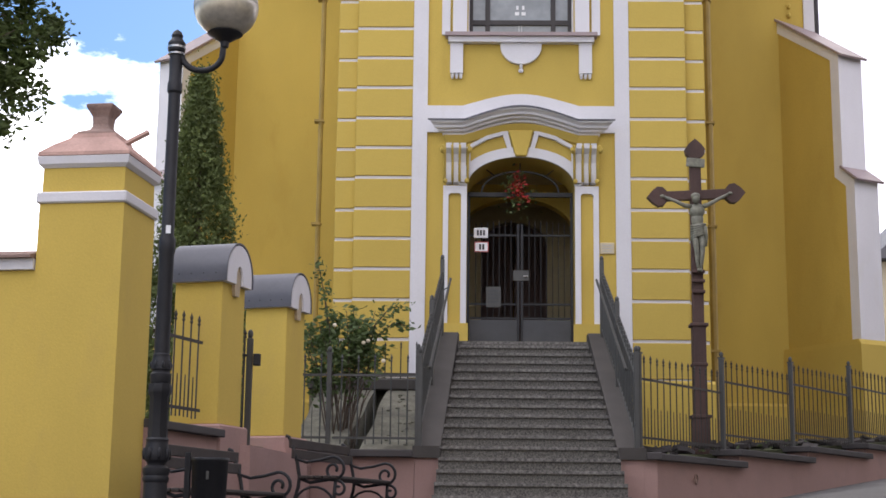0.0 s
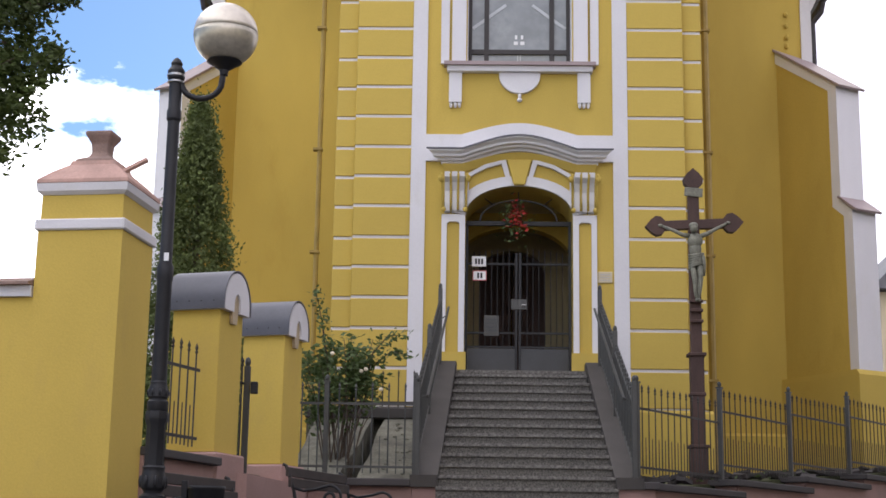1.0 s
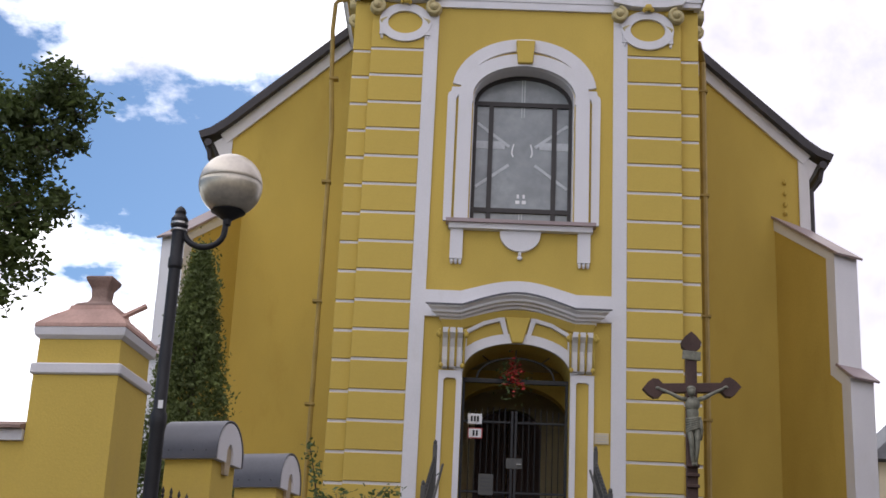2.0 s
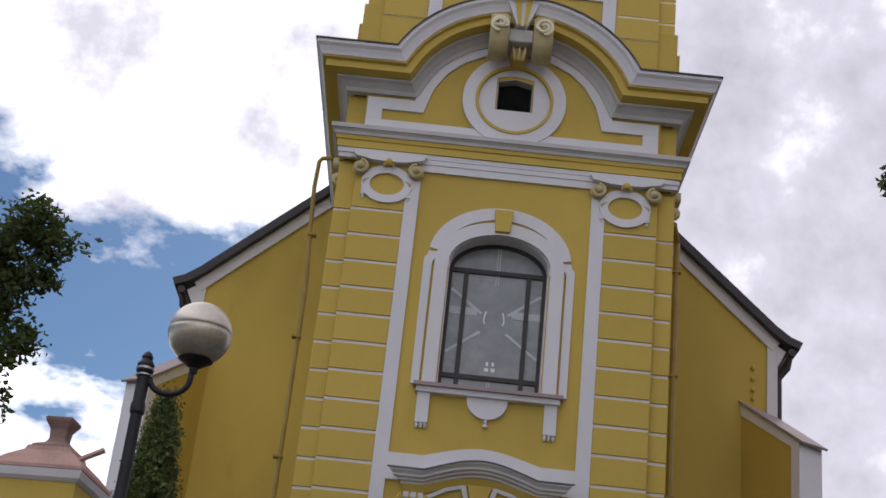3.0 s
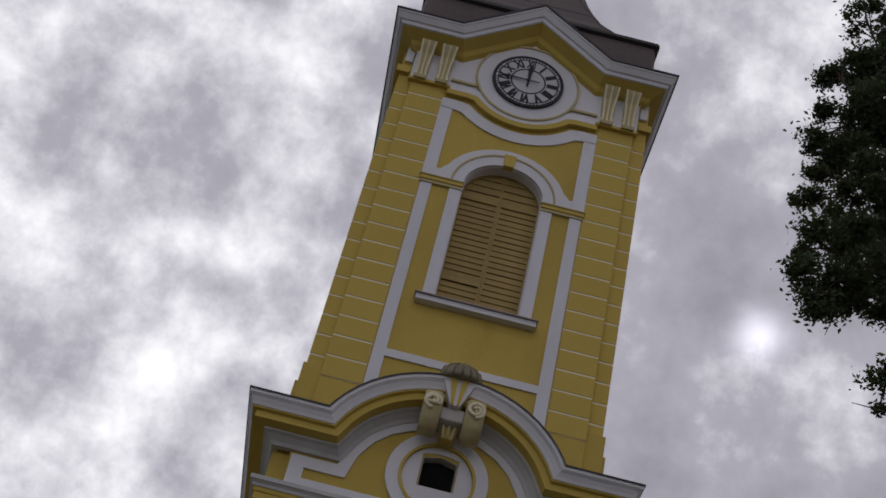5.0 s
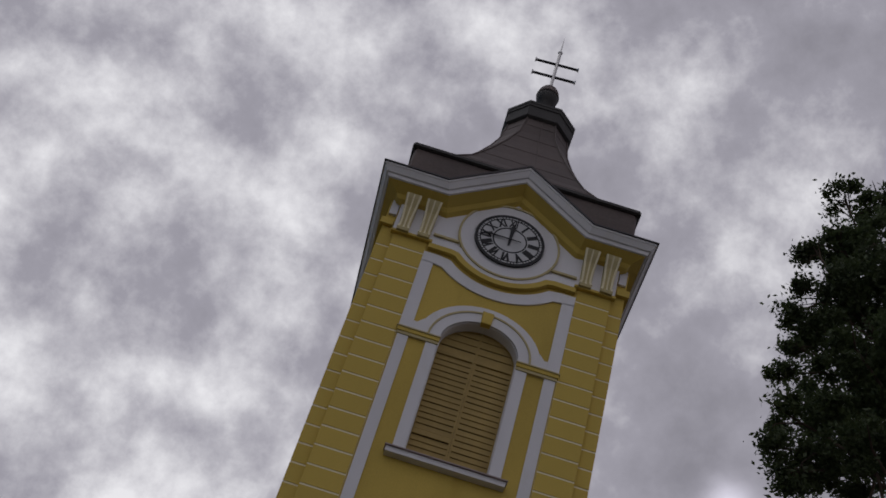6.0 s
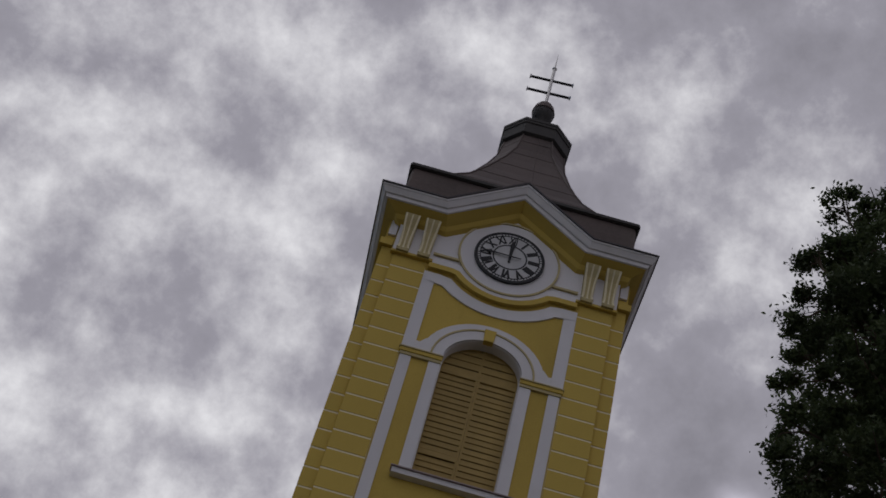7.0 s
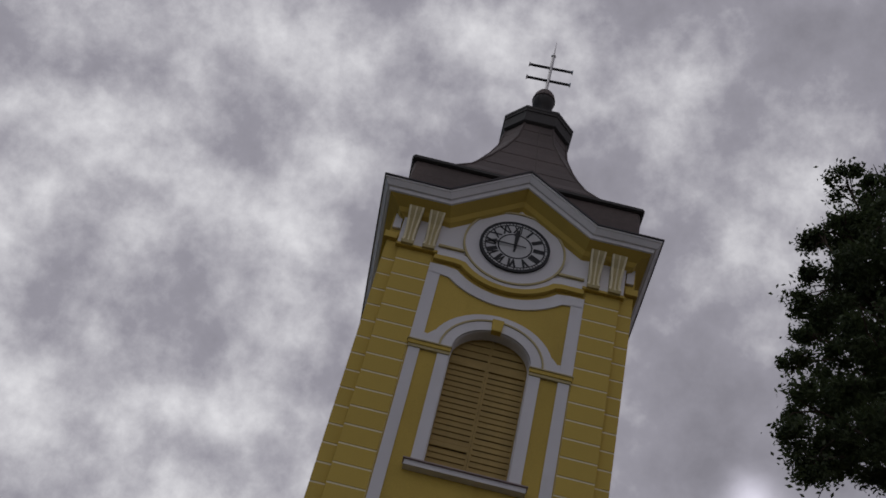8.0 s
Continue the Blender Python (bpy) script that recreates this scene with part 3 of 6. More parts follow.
def wave(w, flat, z, rise, n=10):
    """A path that runs flat, sweeps up into an arch and comes down again."""
    pts = [(-w, z), (-flat, z)]
    for i in range(1, 2 * n):
        u = -1 + i / n
        pts.append((u * flat, z + rise * (0.7 * (1 - u * u) + 0.3 * (math.cos(u * math.pi) * 0.5 + 0.5))))
    return pts + [(flat, z), (w, z)]


# cornice over the door: swept along a shallow wave
def swept(path, profile, cap=0.0):
    bm = bmesh.new()
    nn = offsets(path)
    rings = []
    for out, d in profile:
        ring = []
        for i, ((x, z), m) in enumerate(zip(path, nn)):
            ex = math.copysign(out * cap, x) if i in (0, len(path) - 1) else 0.0
            ring.append(bm.verts.new((x + m.x * d + ex, -out, z + m.y * d)))
        rings.append(ring)
    for a, b in zip(rings, rings[1:]):
        for i in range(len(path) - 1):
            bm.faces.new((a[i], a[i + 1], b[i + 1], b[i]))
    bm.faces.new([r[0] for r in rings])
    bm.faces.new([r[-1] for r in rings][::-1])
    return bm


DC = wave(1.20, 0.92, 7.88, 0.23)
part("door_cornice", swept(DC, [(0.0, -0.02), (0.10, 0.0), (0.11, 0.035), (0.19, 0.045), (0.20, 0.075), (0.28, 0.085), (0.29, 0.12), (0.34, 0.15), (0.36, 0.155), (0.36, 0.195), (0.0, 0.23)], 0.75), WHITE, church)
part("door_cornice_soffit", swept(wave(1.20, 0.92, 7.80, 0.20), [(0.0, -0.05), (0.05, -0.03), (0.10, 0.05), (0.12, 0.085), (0.0, 0.09)], 0.5), YELLOW2, church)
part("door_cornice_flashing", swept(wave(1.22, 0.92, 8.115, 0.23), [(0.0, 0.0), (0.385, -0.03), (0.385, -0.055), (0.0, -0.02)], 0.75), BARREL, church, "grey sheet metal flashing")
wtop = wave(1.53, 0.95, 8.40, 0.20)
part("door_frieze", prism([(-1.53, 7.95)] + wtop + [(1.53, 7.95)], -0.05, 0.01), WHITE, church)

# ---- great window
wp = [(-0.89, 9.62), (-0.89, 11.86)] + arc(0, 11.90, 0.885, 0.58, 178, 2, 22) + [(0.89, 11.86), (0.89, 9.62)]
win = part("window_surround", ribbon(wp, 0.0, 0.235, -0.10, 0.01), WHITE, church)
wp2 = arc(0, 12.02, 0.82, 0.575, 176, 4, 26)
part("outer_surround", ribbon(wp2, 0.20, 0.425, -0.05, 0.01), WHITE, win)
for q in (-1, 1):
    part("outer_jamb", prism([(q * 1.17, 9.62), (q * 1.305, 9.62), (q * 1.315, 11.90), (q * 1.30, 11.96), (q * 1.26, 11.99), (q * 1.244, 12.07), (q * 1.08, 12.07), (q * 1.09, 11.96), (q * 1.15, 11.90), (q * 1.17, 11.84)], -0.052, 0.01), WHITE, win)
for q in (-1, 1):
    part("ear", prism([(q * 0.875, 11.80), (q * 0.875, 11.95), (q * 0.96, 12.05), (q * 0.96, 11.80)], -0.085, 0.01), WHITE, win)
part("keystone", bevelled(prism([(-0.13, 12.52), (0.13, 12.52), (0.165, 12.95), (-0.165, 12.95)], -0.16, 0.0), 0.012), YELLOW2, win)
bm = boxed((-1.25, 1.25, -0.20, 0.0, 9.56, 9.62))
part("sill_flashing", bm, BUTCAP, win, "weathered mauve metal sill")
bm = boxed((-1.20, 1.20, -0.14, 0.0, 9.47, 9.56))
for s in (-1, 1):
    a, b = sorted((s * 0.955, s * 1.165))
    box(bm, a, b, -0.08, 0.0, 8.95, 9.468)
    for k in (-1, 0, 1):
        ellipsoid(bm, (s * 1.06 + k * 0.07, -0.04, 8.91), (0.03, 0.04, 0.055), 6, 5)
drop = [(-0.34, 9.468), (-0.34, 9.43)] + arc(0, 9.43, 0.34, 0.32, 180, 360, 14)[1:] + [(0.34, 9.468)]
prism(drop, -0.07, 0.0, bm)
ellipsoid(bm, (0, -0.04, 9.07), (0.03, 0.035, 0.05), 6, 5)
ellipsoid(bm, (0, -0.04, 9.0), (0.05, 0.035, 0.035), 6, 5)
part("apron", bm, WHITE, win)
wpath = [(-0.85, 9.70), (-0.85, 11.93)] + arc(0, 11.93, 0.85, 0.54, 180, 0, 18)[1:-1] + [(0.85, 11.93), (0.85, 9.70)]
bm = ribbon(wpath, -0.055, 0.02, 0.30, 0.40)
box(bm, -0.85, 0.85, 0.30, 0.40, 9.66, 9.73)
for x in (-0.55, 0.55):
    box(bm, x - 0.04, x + 0.04, 0.305, 0.395, 9.7, 11.93)
box(bm, -0.83, 0.83, 0.302, 0.398, 9.92, 10.0)
box(bm, -0.83, 0.83, 0.302, 0.398, 11.89, 11.97)
part("window_frame", bm, FRAME, win)
for x0, x1 in ((-0.80, -0.59), (-0.51, 0.51), (0.59, 0.80)):
    part("pane", boxed(x0, x1, 0.345, 0.355, 9.73, 9.92), PANE, win)
    part("pane", boxed(x0, x1, 0.345, 0.355, 10.0, 11.89), PANE, win)
part("pane", prism([(-0.80, 11.97)] + arc(0, 11.93, 0.80, 0.49, 175, 5, 14) + [(0.80, 11.97)], 0.345, 0.355), PANE, win)
bm = bmesh.new()
for cx, cz, a, r0, r1 in [(0, 10.98, a, 0.28, r) for a, r in ((37, 0.98), (143, 0.98), (217, 0.98), (323, 0.98))]:
    d = Vector((math.cos(radians(a)), math.sin(radians(a))))
    n = Vector((-d.y, d.x)) * 0.026
    p0, p1 = Vector((cx, cz)) + d * r0, Vector((cx, cz)) + d * r1
    part("glass_ray", prism([tuple(p0 + n), tuple(p1 + n), tuple(p1 - n), tuple(p0 - n)], 0.338, 0.346), RAYGLASS, win)
for x in (-0.022, 0.022):
    part("glass_bar", boxed(x - 0.009, x + 0.009, 0.338, 0.346, 11.70, 12.42), RAYGLASS, win)
    part("glass_bar", boxed(x - 0.009, x + 0.009, 0.338, 0.346, 9.73, 9.93), RAYGLASS, win)
for s in (-1, 1):
    a, b = sorted((s * 0.30, s * 0.51))
    part("glass_bar", boxed(a, b, 0.3385, 0.3455, 11.10, 11.24), RAYGLASS, win)
    a, b = sorted((s * 0.59, s * 0.80))
    part("glass_bar", boxed(a, b, 0.3385, 0.3455, 11.10, 11.24), RAYGLASS, win)
    part("glass_curl", ribbon([(s * 0.15, 10.96), (s * 0.175, 11.02), (s * 0.17, 11.10), (s * 0.145, 11.20)], -0.012, 0.012, 0.337, 0.3455), SIGNW, win)
    part("glass_square", boxed(min(s * 0.02, s * 0.09), max(s * 0.02, s * 0.09), 0.339, 0.345, 10.10, 10.16), SIGNW, win)
    part("glass_square", boxed(min(s * 0.03, s * 0.07), max(s * 0.03, s * 0.07), 0.339, 0.345, 10.20, 10.27), SIGNW, win)
# dark sheet stands in for the unlit room behind the glass
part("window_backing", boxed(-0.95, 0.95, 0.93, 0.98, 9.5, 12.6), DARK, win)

# ---- entablature below the arched cornice
EL = [(-3.0, 14.05), (0, 14.05), (3.0, 14.05)]
# the crown's grey includes the shade on this moulding
ent = part("entablature", moulding(EL, 3.0, 6.0, [(0.10, 0.10), (0.16, 0.105), (0.17, 0.16), (0.21, 0.20), (0.23, 0.205), (0.23, 0.285), (0.19, 0.31), (-0.05, 0.36)]), GREYSTUC, church, "weathered crown of the entablature, greyed for shade")
part("entablature_band", moulding(EL, 3.0, 6.0, [(-0.02, -0.12), (0.10, -0.115), (0.10, 0.02), (0.125, 0.03), (0.14, 0.104), (-0.02, 0.108)]), YELLOW2, ent, "yellow fascia of the entablature")
part("entablature_bed", moulding(EL, 3.0, 6.0, [(-0.05, -0.30), (0.045, -0.30), (0.045, -0.22), (0.07, -0.21), (0.075, -0.122), (-0.05, -0.121)]), WHITE, ent, "white bed band of the entablature")
part("architrave", boxed((-2.72, 2.72, -0.065, 0.0, 13.74, 13.83)), WHITE, ent)


def capital(cx):
    """A pilaster capital: abacus, two scrolls, a garland shield and a small flower."""
    cap = part("pilaster_capital", prism([(cx - 0.66, 13.82), (cx - 0.60, 13.73), (cx - 0.3, 13.665), (cx, 13.65), (cx + 0.3, 13.665), (cx + 0.60, 13.73), (cx + 0.66, 13.82), (cx + 0.66, 13.85), (cx - 0.66, 13.85)], -0.20, 0.0), WHITE, church)
    for s in (-1, 1):
        bm = bmesh.new()
        c = (cx + s * 0.50, -0.15, 13.53)
        tube(bm, spiral(c, 0.135, 0.03, 90, 1.6, 22, "y", s), 0.038, 7)
        ellipsoid(bm, c, (0.07, 0.10, 0.07), 10, 7)
        ellipsoid(bm, (c[0], -0.06, c[2]), (0.14, 0.06, 0.14), 12, 7)
        tube(bm, [(cx + s * 0.30, -0.06, 13.36), (cx + s * 0.42, -0.08, 13.28), (cx + s * 0.40, -0.05, 13.20)], 0.03, 6)
        smooth(part("scroll", bm, BRACKET, cap))
    ring = arc(cx, 13.26, 0.385, 0.30, 0, 360, 28)[:-1]
    bm = ribbon(ring, -0.07, 0.08, -0.09, 0.0, closed=True)
    for s in (-1, 1):
        a, b = sorted((cx + s * 0.36, cx + s * 0.44))
        box(bm, a, b, -0.08, 0.0, 13.02, 13.20)
        ellipsoid(bm, (cx + s * 0.40, -0.04, 12.99), (0.03, 0.035, 0.05), 6, 5)
    part("garland", bm, WHITE, cap)
    bm = bmesh.new()
    ellipsoid(bm, (cx, -0.17, 13.66), (0.085, 0.05, 0.07), 10, 7)
    ellipsoid(bm, (cx - 0.07, -0.15, 13.62), (0.04, 0.035, 0.04), 8, 6)
    ellipsoid(bm, (cx + 0.07, -0.15, 13.62), (0.04, 0.035, 0.04), 8, 6)
    smooth(part("flower", bm, YELLOW, cap))


for s in (-1, 1):
    capital(s * 2.12)
    bm = bmesh.new()
    tube(bm, spiral((s * 3.02, 0.22, 13.42), 0.14, 0.03, 90, 1.5, 18, "y", s), 0.05, 6)
    ellipsoid(bm, (s * 3.02, 0.22, 13.42), (0.08, 0.10, 0.09), 8, 6)
    box(bm, s * 3.02 - 0.12, s * 3.02 + 0.12, 0.14, 0.7, 13.62, 13.80)
    smooth(part("side_scroll", bm, BRACKET, church))

# ---- attic frieze with the round eye
bm = bmesh.new()
for s in (-1, 1):
    pts = [(0.86, 14.42), (2.64, 14.42), (2.64, 15.06), (2.30, 15.06)]
    box(bm, min(s * 0.9, s * 2.66), max(s * 0.9, s * 2.66), -0.05, 0.0, 14.40, 14.58)
    box(bm, min(s * 2.38, s * 2.66), max(s * 2.38, s * 2.66), -0.05, 0.0, 14.582, 14.803)
    ribbon([(s * x, z) for x, z in ((2.66, 14.92), (1.72, 14.92), (1.60, 15.36), (1.36, 15.76), (1.06, 16.04), (0.70, 16.23), (0.34, 16.33), (0.0, 16.36))], -0.115, 0.115, -0.048, 0.0, bm)
box(bm, -0.899, 0.899, -0.045, 0.0, 14.402, 14.578)
part("frieze_frame", bm, WHITE, church)
eye_ring = part("oculus_surround", ribbon(arc(0, 15.25, 0.81, 0.81, 0, 360, 44)[:-1], -0.14, 0.14, -0.07, 0.0, closed=True), WHITE, church)
part("oculus_bead", ribbon(arc(0, 15.25, 0.69, 0.69, 0, 360, 44)[:-1], -0.026, 0.026, -0.095, 0.0, closed=True), YELLOW2, eye_ring)
bm = bmesh.new()
for sgn in (-1, 1):
    h = [(0.0, 14.59)] + arc(0, 15.25, 0.66, 0.66, -90, 90, 20)[1:] + [(0.0, 15.78), (0.20, 15.76), (0.345, 15.72), (0.345, 15.04), (0.0, 15.04)]
    prism(h if sgn > 0 else flip(h), -0.03, 0.0, bm)
part("oculus_plate", bm, WHITE, eye_ring)
# near-black sheet for the unlit opening; the reveal's grey holds its shade
part("oculus_dark_pane", boxed((-0.324, 0.324, 0.20, 0.22, 15.062, 15.738)), VOID, eye_ring)
part("oculus_reveal", ribbon([(-0.325, 15.06), (-0.325, 15.66), (0.0, 15.74), (0.325, 15.66), (0.325, 15.06)], -0.012, 0.0, 0.002, 0.2), GREYSTUC, eye_ring)
bm = boxed((-0.31, 0.31, 0.10, 0.16, 15.065, 15.095), (-0.31, -0.29, 0.12, 0.15, 15.097, 15.64), (0.29, 0.31, 0.12, 0.15, 15.097, 15.64))
part("oculus_frame", bm, FRAME, eye_ring)

# ---- the arched main cornice
def arch_path(z, w, x0, rise):
    pts = [(-w, z), (-x0, z)]
    for i in range(1, 20):
        a = radians(158 - 136 * i / 20)
        pts.append((x0 * 0.985 * math.cos(a) / math.cos(radians(22)), z + 0.06 + (rise - 0.06) * (math.sin(a) - math.sin(radians(22))) / (1 - math.sin(radians(22)))))
    return pts + [(x0, z), (w, z)]


CP = arch_path(15.50, 3.0, 2.02, 1.31)
part("main_cornice", moulding(CP, 3.0, 6.0, [(-0.06, -0.40), (0.07, -0.40), (0.10, -0.33), (0.19, -0.25), (0.26, -0.22), (0.26, -0.17), (0.30, -0.15)]), GREYSTUC, church, "grey-white moulded lower cornice")
part("cornice_fascia", moulding(CP, 3.0, 6.0, [(0.26, -0.18), (0.47, -0.15), (0.47, -0.02), (0.54, 0.0), (0.54, 0.04)]), YELLOW2, church, "yellow soffit and fascia of the cornice")
part("cornice_crown", moulding(CP, 3.0, 6.0, [(0.50, 0.02), (0.56, 0.03), (0.58, 0.09), (0.62, 0.17), (0.67, 0.22), (0.67, 0.29), (0.3, 0.33)]), WHITE, church, "white crown moulding of the cornice")
part("cornice_flashing", moulding(CP, 3.0, 6.0, [(0.66, 0.29), (0.695, 0.28), (0.695, 0.31), (0.30, 0.39), (-0.10, 0.50)]), DARKROOF, church, "dark metal flashing on the cornice")

# scroll keystone of the main cornice
key = part("scroll_keystone", prism([(-0.09, 16.48), (0.09, 16.48), (0.32, 17.08), (-0.32, 17.08)], -0.66, 0.0), WHITE, church)
part("block", bevelled(boxed((-0.225, 0.225, -0.56, -0.05, 16.20, 16.478)), 0.02), GREYSTUC, key)
part("neck", bevelled(prism([(-0.115, 15.92), (0.115, 15.92), (0.165, 16.198), (-0.165, 16.198)], -0.36, 0.0), 0.015), YELLOW, key)
for s in (-1, 1):
    part("wedge", prism([(s * 0.03, 16.49), (s * 0.075, 16.49), (s * 0.17, 17.075), (s * 0.045, 17.075)], -0.685, -0.64), YELLOW2, key)
for s in (-1, 1):
    side = [(-0.30, 15.88), (-0.58, 15.86), (-0.74, 15.94), (-0.83, 16.10), (-0.87, 16.30), (-0.85, 16.48), (-0.77, 16.62), (-0.66, 16.70), (-0.50, 16.76), (-0.30, 16.78)]
    bm = bmesh.new()
    a = [bm.verts.new((s * 0.40 - 0.175, y, z)) for y, z in side]
    b = [bm.verts.new((s * 0.40 + 0.175, y, z)) for y, z in side]
    bm.faces.new(a); bm.faces.new(b[::-1])
    for i in range(len(side)):
        j = (i + 1) % len(side)
        bm.faces.new((a[i], b[i], b[j], a[j]))
    bmesh.ops.bevel(bm, geom=bm.edges[:], offset=0.035, segments=2, affect="EDGES", clamp_overlap=True)
    smooth(part("volute", bm, BRACKET, key))
    bm = bmesh.new()
    tube(bm, spiral((s * 0.40, -0.875, 16.34), 0.15, 0.135, 270, 0.8, 16, "y", s) + spiral((s * 0.40, -0.89, 16.34), 0.12, 0.035, 198, 0.9, 16, "y", s), 0.036, 7)
    tube(bm, [(s * 0.40, -0.88, 16.30), (s * 0.40, -0.86, 16.42)], 0.03, 6)
    smooth(part("volute_scroll", bm, CREAM, key))
for x in (-0.095, 0.0, 0.095):
    smooth(part("flute", tubed([(x * 1.15, -0.385, 16.19), (x, -0.37, 16.06), (x * 0.85, -0.36, 15.94)], 0.028, 6, 0.024), CREAM, key))
bm = lathe([(0.43, -0.04), (0.43, 0.06), (0.37, 0.22), (0.22, 0.34), (0.0, 0.38)], (0, -0.50, 17.10), 20, sy=0.75)
smooth(part("keystone_cap", bm, CAPMETAL, key, "weathered sheet metal cap"))
for k in range(7):
    a = radians(200 + 23.3 * k)
    c, d = math.cos(a), math.sin(a)
    smooth(part("cap_rib", tubed([(0.43 * c, -0.50 + 0.33 * d, 17.10), (0.37 * c, -0.50 + 0.285 * d, 17.33), (0.2 * c, -0.50 + 0.16 * d, 17.45)], 0.022, 5), CAPMETAL, key))

# ---- belfry front: white strips, louvred window, clock
for s in (-1, 1):
    for x0, x1, z0, z1 in ((1.52, 1.77, 16.6, 22.36), (1.52, 1.80, 22.56, 24.72), (0.875, 1.13, 19.30, 22.36)):
        a, b = sorted((s * x0, s * x1))
        part("belfry_strip", boxed(a, b, 0.02, 0.07, z0, z1), WHITE, church, "flat white stucco strip")
part("belfry_strip", boxed(-1.52, 1.52, 0.02, 0.07, 17.68, 17.86), WHITE, church, "flat white stucco strip")


def arch_band(cz, inner, outer, y0, y1, n=22):
    """A flat arched band between two half ellipses (rx, rz)."""
    lo = arc(0, cz, *inner, 180, 0, n)
    hi = arc(0, cz, *outer, 0, 180, n)
    return prism(lo + hi, y0, y1)


bel = part("louvre_surround", arch_band(22.545, (0.872, 0.757), (1.01, 0.915), -0.05, 0.07), WHITE, church)
part("arch_fascia", arch_band(22.545, (1.012, 0.918), (1.118, 1.045), -0.012, 0.07), WHITE, bel)
part("arch_bead", arch_band(22.545, (1.120, 1.048), (1.160, 1.088), -0.035, 0.07), BRACKET, bel, "thin tan bead round the arch")
part("outer_arch", arch_band(22.545, (1.162, 1.091), (1.38, 1.28), 0.02, 0.07), WHITE, bel)
OPENING = [(-0.868, 19.29), (-0.868, 22.52)] + arc(0, 22.52, 0.868, 0.778, 180, 0, 20)[1:-1] + [(0.868, 22.52), (0.868, 19.29)]
part("reveal", ribbon(OPENING, -0.012, 0.0, 0.0, 0.34), WHITE, bel, "white plastered reveal")
spand = [(1.381, 22.56), (1.518, 22.56), (1.518, 22.84), (1.44, 22.83), (1.30, 23.0), (1.36, 22.76)]
part("spandrel", prism(spand, 0.022, 0.07), WHITE, bel)
part("spandrel", prism(flip(spand), 0.022, 0.07), WHITE, bel)
part("keystone", bevelled(prism([(-0.112, 23.27), (0.112, 23.27), (0.132, 23.62), (-0.132, 23.62)], -0.10, 0.06), 0.012), YELLOW2, bel)
boxes("impost", YELLOW2, bel, (-1.81, -0.86, -0.03, 0.06, 22.42, 22.515), (0.86, 1.81, -0.03, 0.06, 22.42, 22.515))
boxes("impost_cap", BRACKET, bel, (-1.83, -0.85, -0.055, 0.06, 22.517, 22.545), (0.85, 1.83, -0.055, 0.06, 22.517, 22.545))
boxes("impost_bed", BRACKET, bel, (-1.79, -0.865, -0.005, 0.06, 22.345, 22.418), (0.865, 1.79, -0.005, 0.06, 22.345, 22.418))
part("louvre_sill", boxed((-1.24, 1.24, -0.12, 0.06, 19.14, 19.26)), WHITE, bel)
part("sill_flashing", boxed((-1.27, 1.27, -0.17, 0.10, 19.262, 19.285)), BUTCAP, bel)
lv = part("louvre_frame", ribbon(OPENING, -0.036, -0.013, 0.265, 0.36), LOUVRE, church, "ochre wooden louvred belfry shutters")
part("transom", boxed((-0.84, 0.84, 0.262, 0.36, 22.385, 22.465)), LOUVRE, lv)
for s in (-1, 1):
    a, b = sorted((s * 0.003, s * 0.05))
    part("stile", boxed((a, b, 0.258 if s < 0 else 0.266, 0.36, 19.29, 22.383)), LOUVRE, lv)
part("mullion", boxed((-0.03, 0.03, 0.265, 0.36, 22.467, 23.29)), LOUVRE, lv)
slat_me = {}
rows = [(19.31 + 0.1537 * k, 0.143) for k in range(20)] + [(22.47 + 0.205 * k, 0.192) for k in range(4)]
for k, (zz, tall) in enumerate(rows):
    w = 0.845 if k < 21 else round(0.012 + 0.85 * math.sqrt(1 - ((zz - 22.52) / 0.78) ** 2), 3)
    for s in (-1, 1):
        key_ = (w, tall, s)
        if key_ not in slat_me:
            bm = bmesh.new()
            a, b = sorted((s * 0.03, s * w))
            v = box(bm, a, b, 0.0, 0.022, 0.0, tall)
            for q in v[:4]:
                q.co.y -= 0.020
            me = bpy.data.meshes.new("slat")
            bm.to_mesh(me); bm.free()
            me.materials.append(LOUVRE)
            slat_me[key_] = me
        o = hang("slat", slat_me[key_], lv)
        loose = k == 5 and s < 0
        o.location = (0, 0.300 - (0.020 if loose else 0), zz + random.uniform(-0.005, 0.005))
# dark sheet gives the slat gaps their shade
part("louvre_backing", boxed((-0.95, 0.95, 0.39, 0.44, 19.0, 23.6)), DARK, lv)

# panel below the clock
CZ = 26.08
part("clock_lower_band", ribbon([(-1.80, 25.0), (-1.45, 25.0)] + arc(0, CZ, 1.62, 1.62, 224, 316, 20) + [(1.45, 25.0), (1.80, 25.0)], -0.30, 0.0, 0.02, 0.07), WHITE, church)
part("clock_bead", ribbon([(-1.75, 25.16), (-1.24, 25.16)] + arc(0, CZ, 1.43, 1.43, 222, 318, 20) + [(1.24, 25.16), (1.75, 25.16)], -0.07, 0.07, -0.06, 0.07), YELLOW2, church, "yellow bead swinging under the clock")
part("clock_apron", ribbon([(-1.75, 25.36), (-1.15, 25.36)] + arc(0, CZ, 1.27, 1.27, 217, 323, 20) + [(1.15, 25.36), (1.75, 25.36)], -0.085, 0.10, -0.01, 0.065), WHITE, church)
part("clock_plate", lathe([(0.0, 0.0), (1.19, 0.0), (1.19, 0.065), (0.0, 0.065)], seg=56), WHITE, church).data.transform(Matrix.Translation((0, 0.052, CZ)) @ Matrix.Rotation(radians(90), 4, "X"))
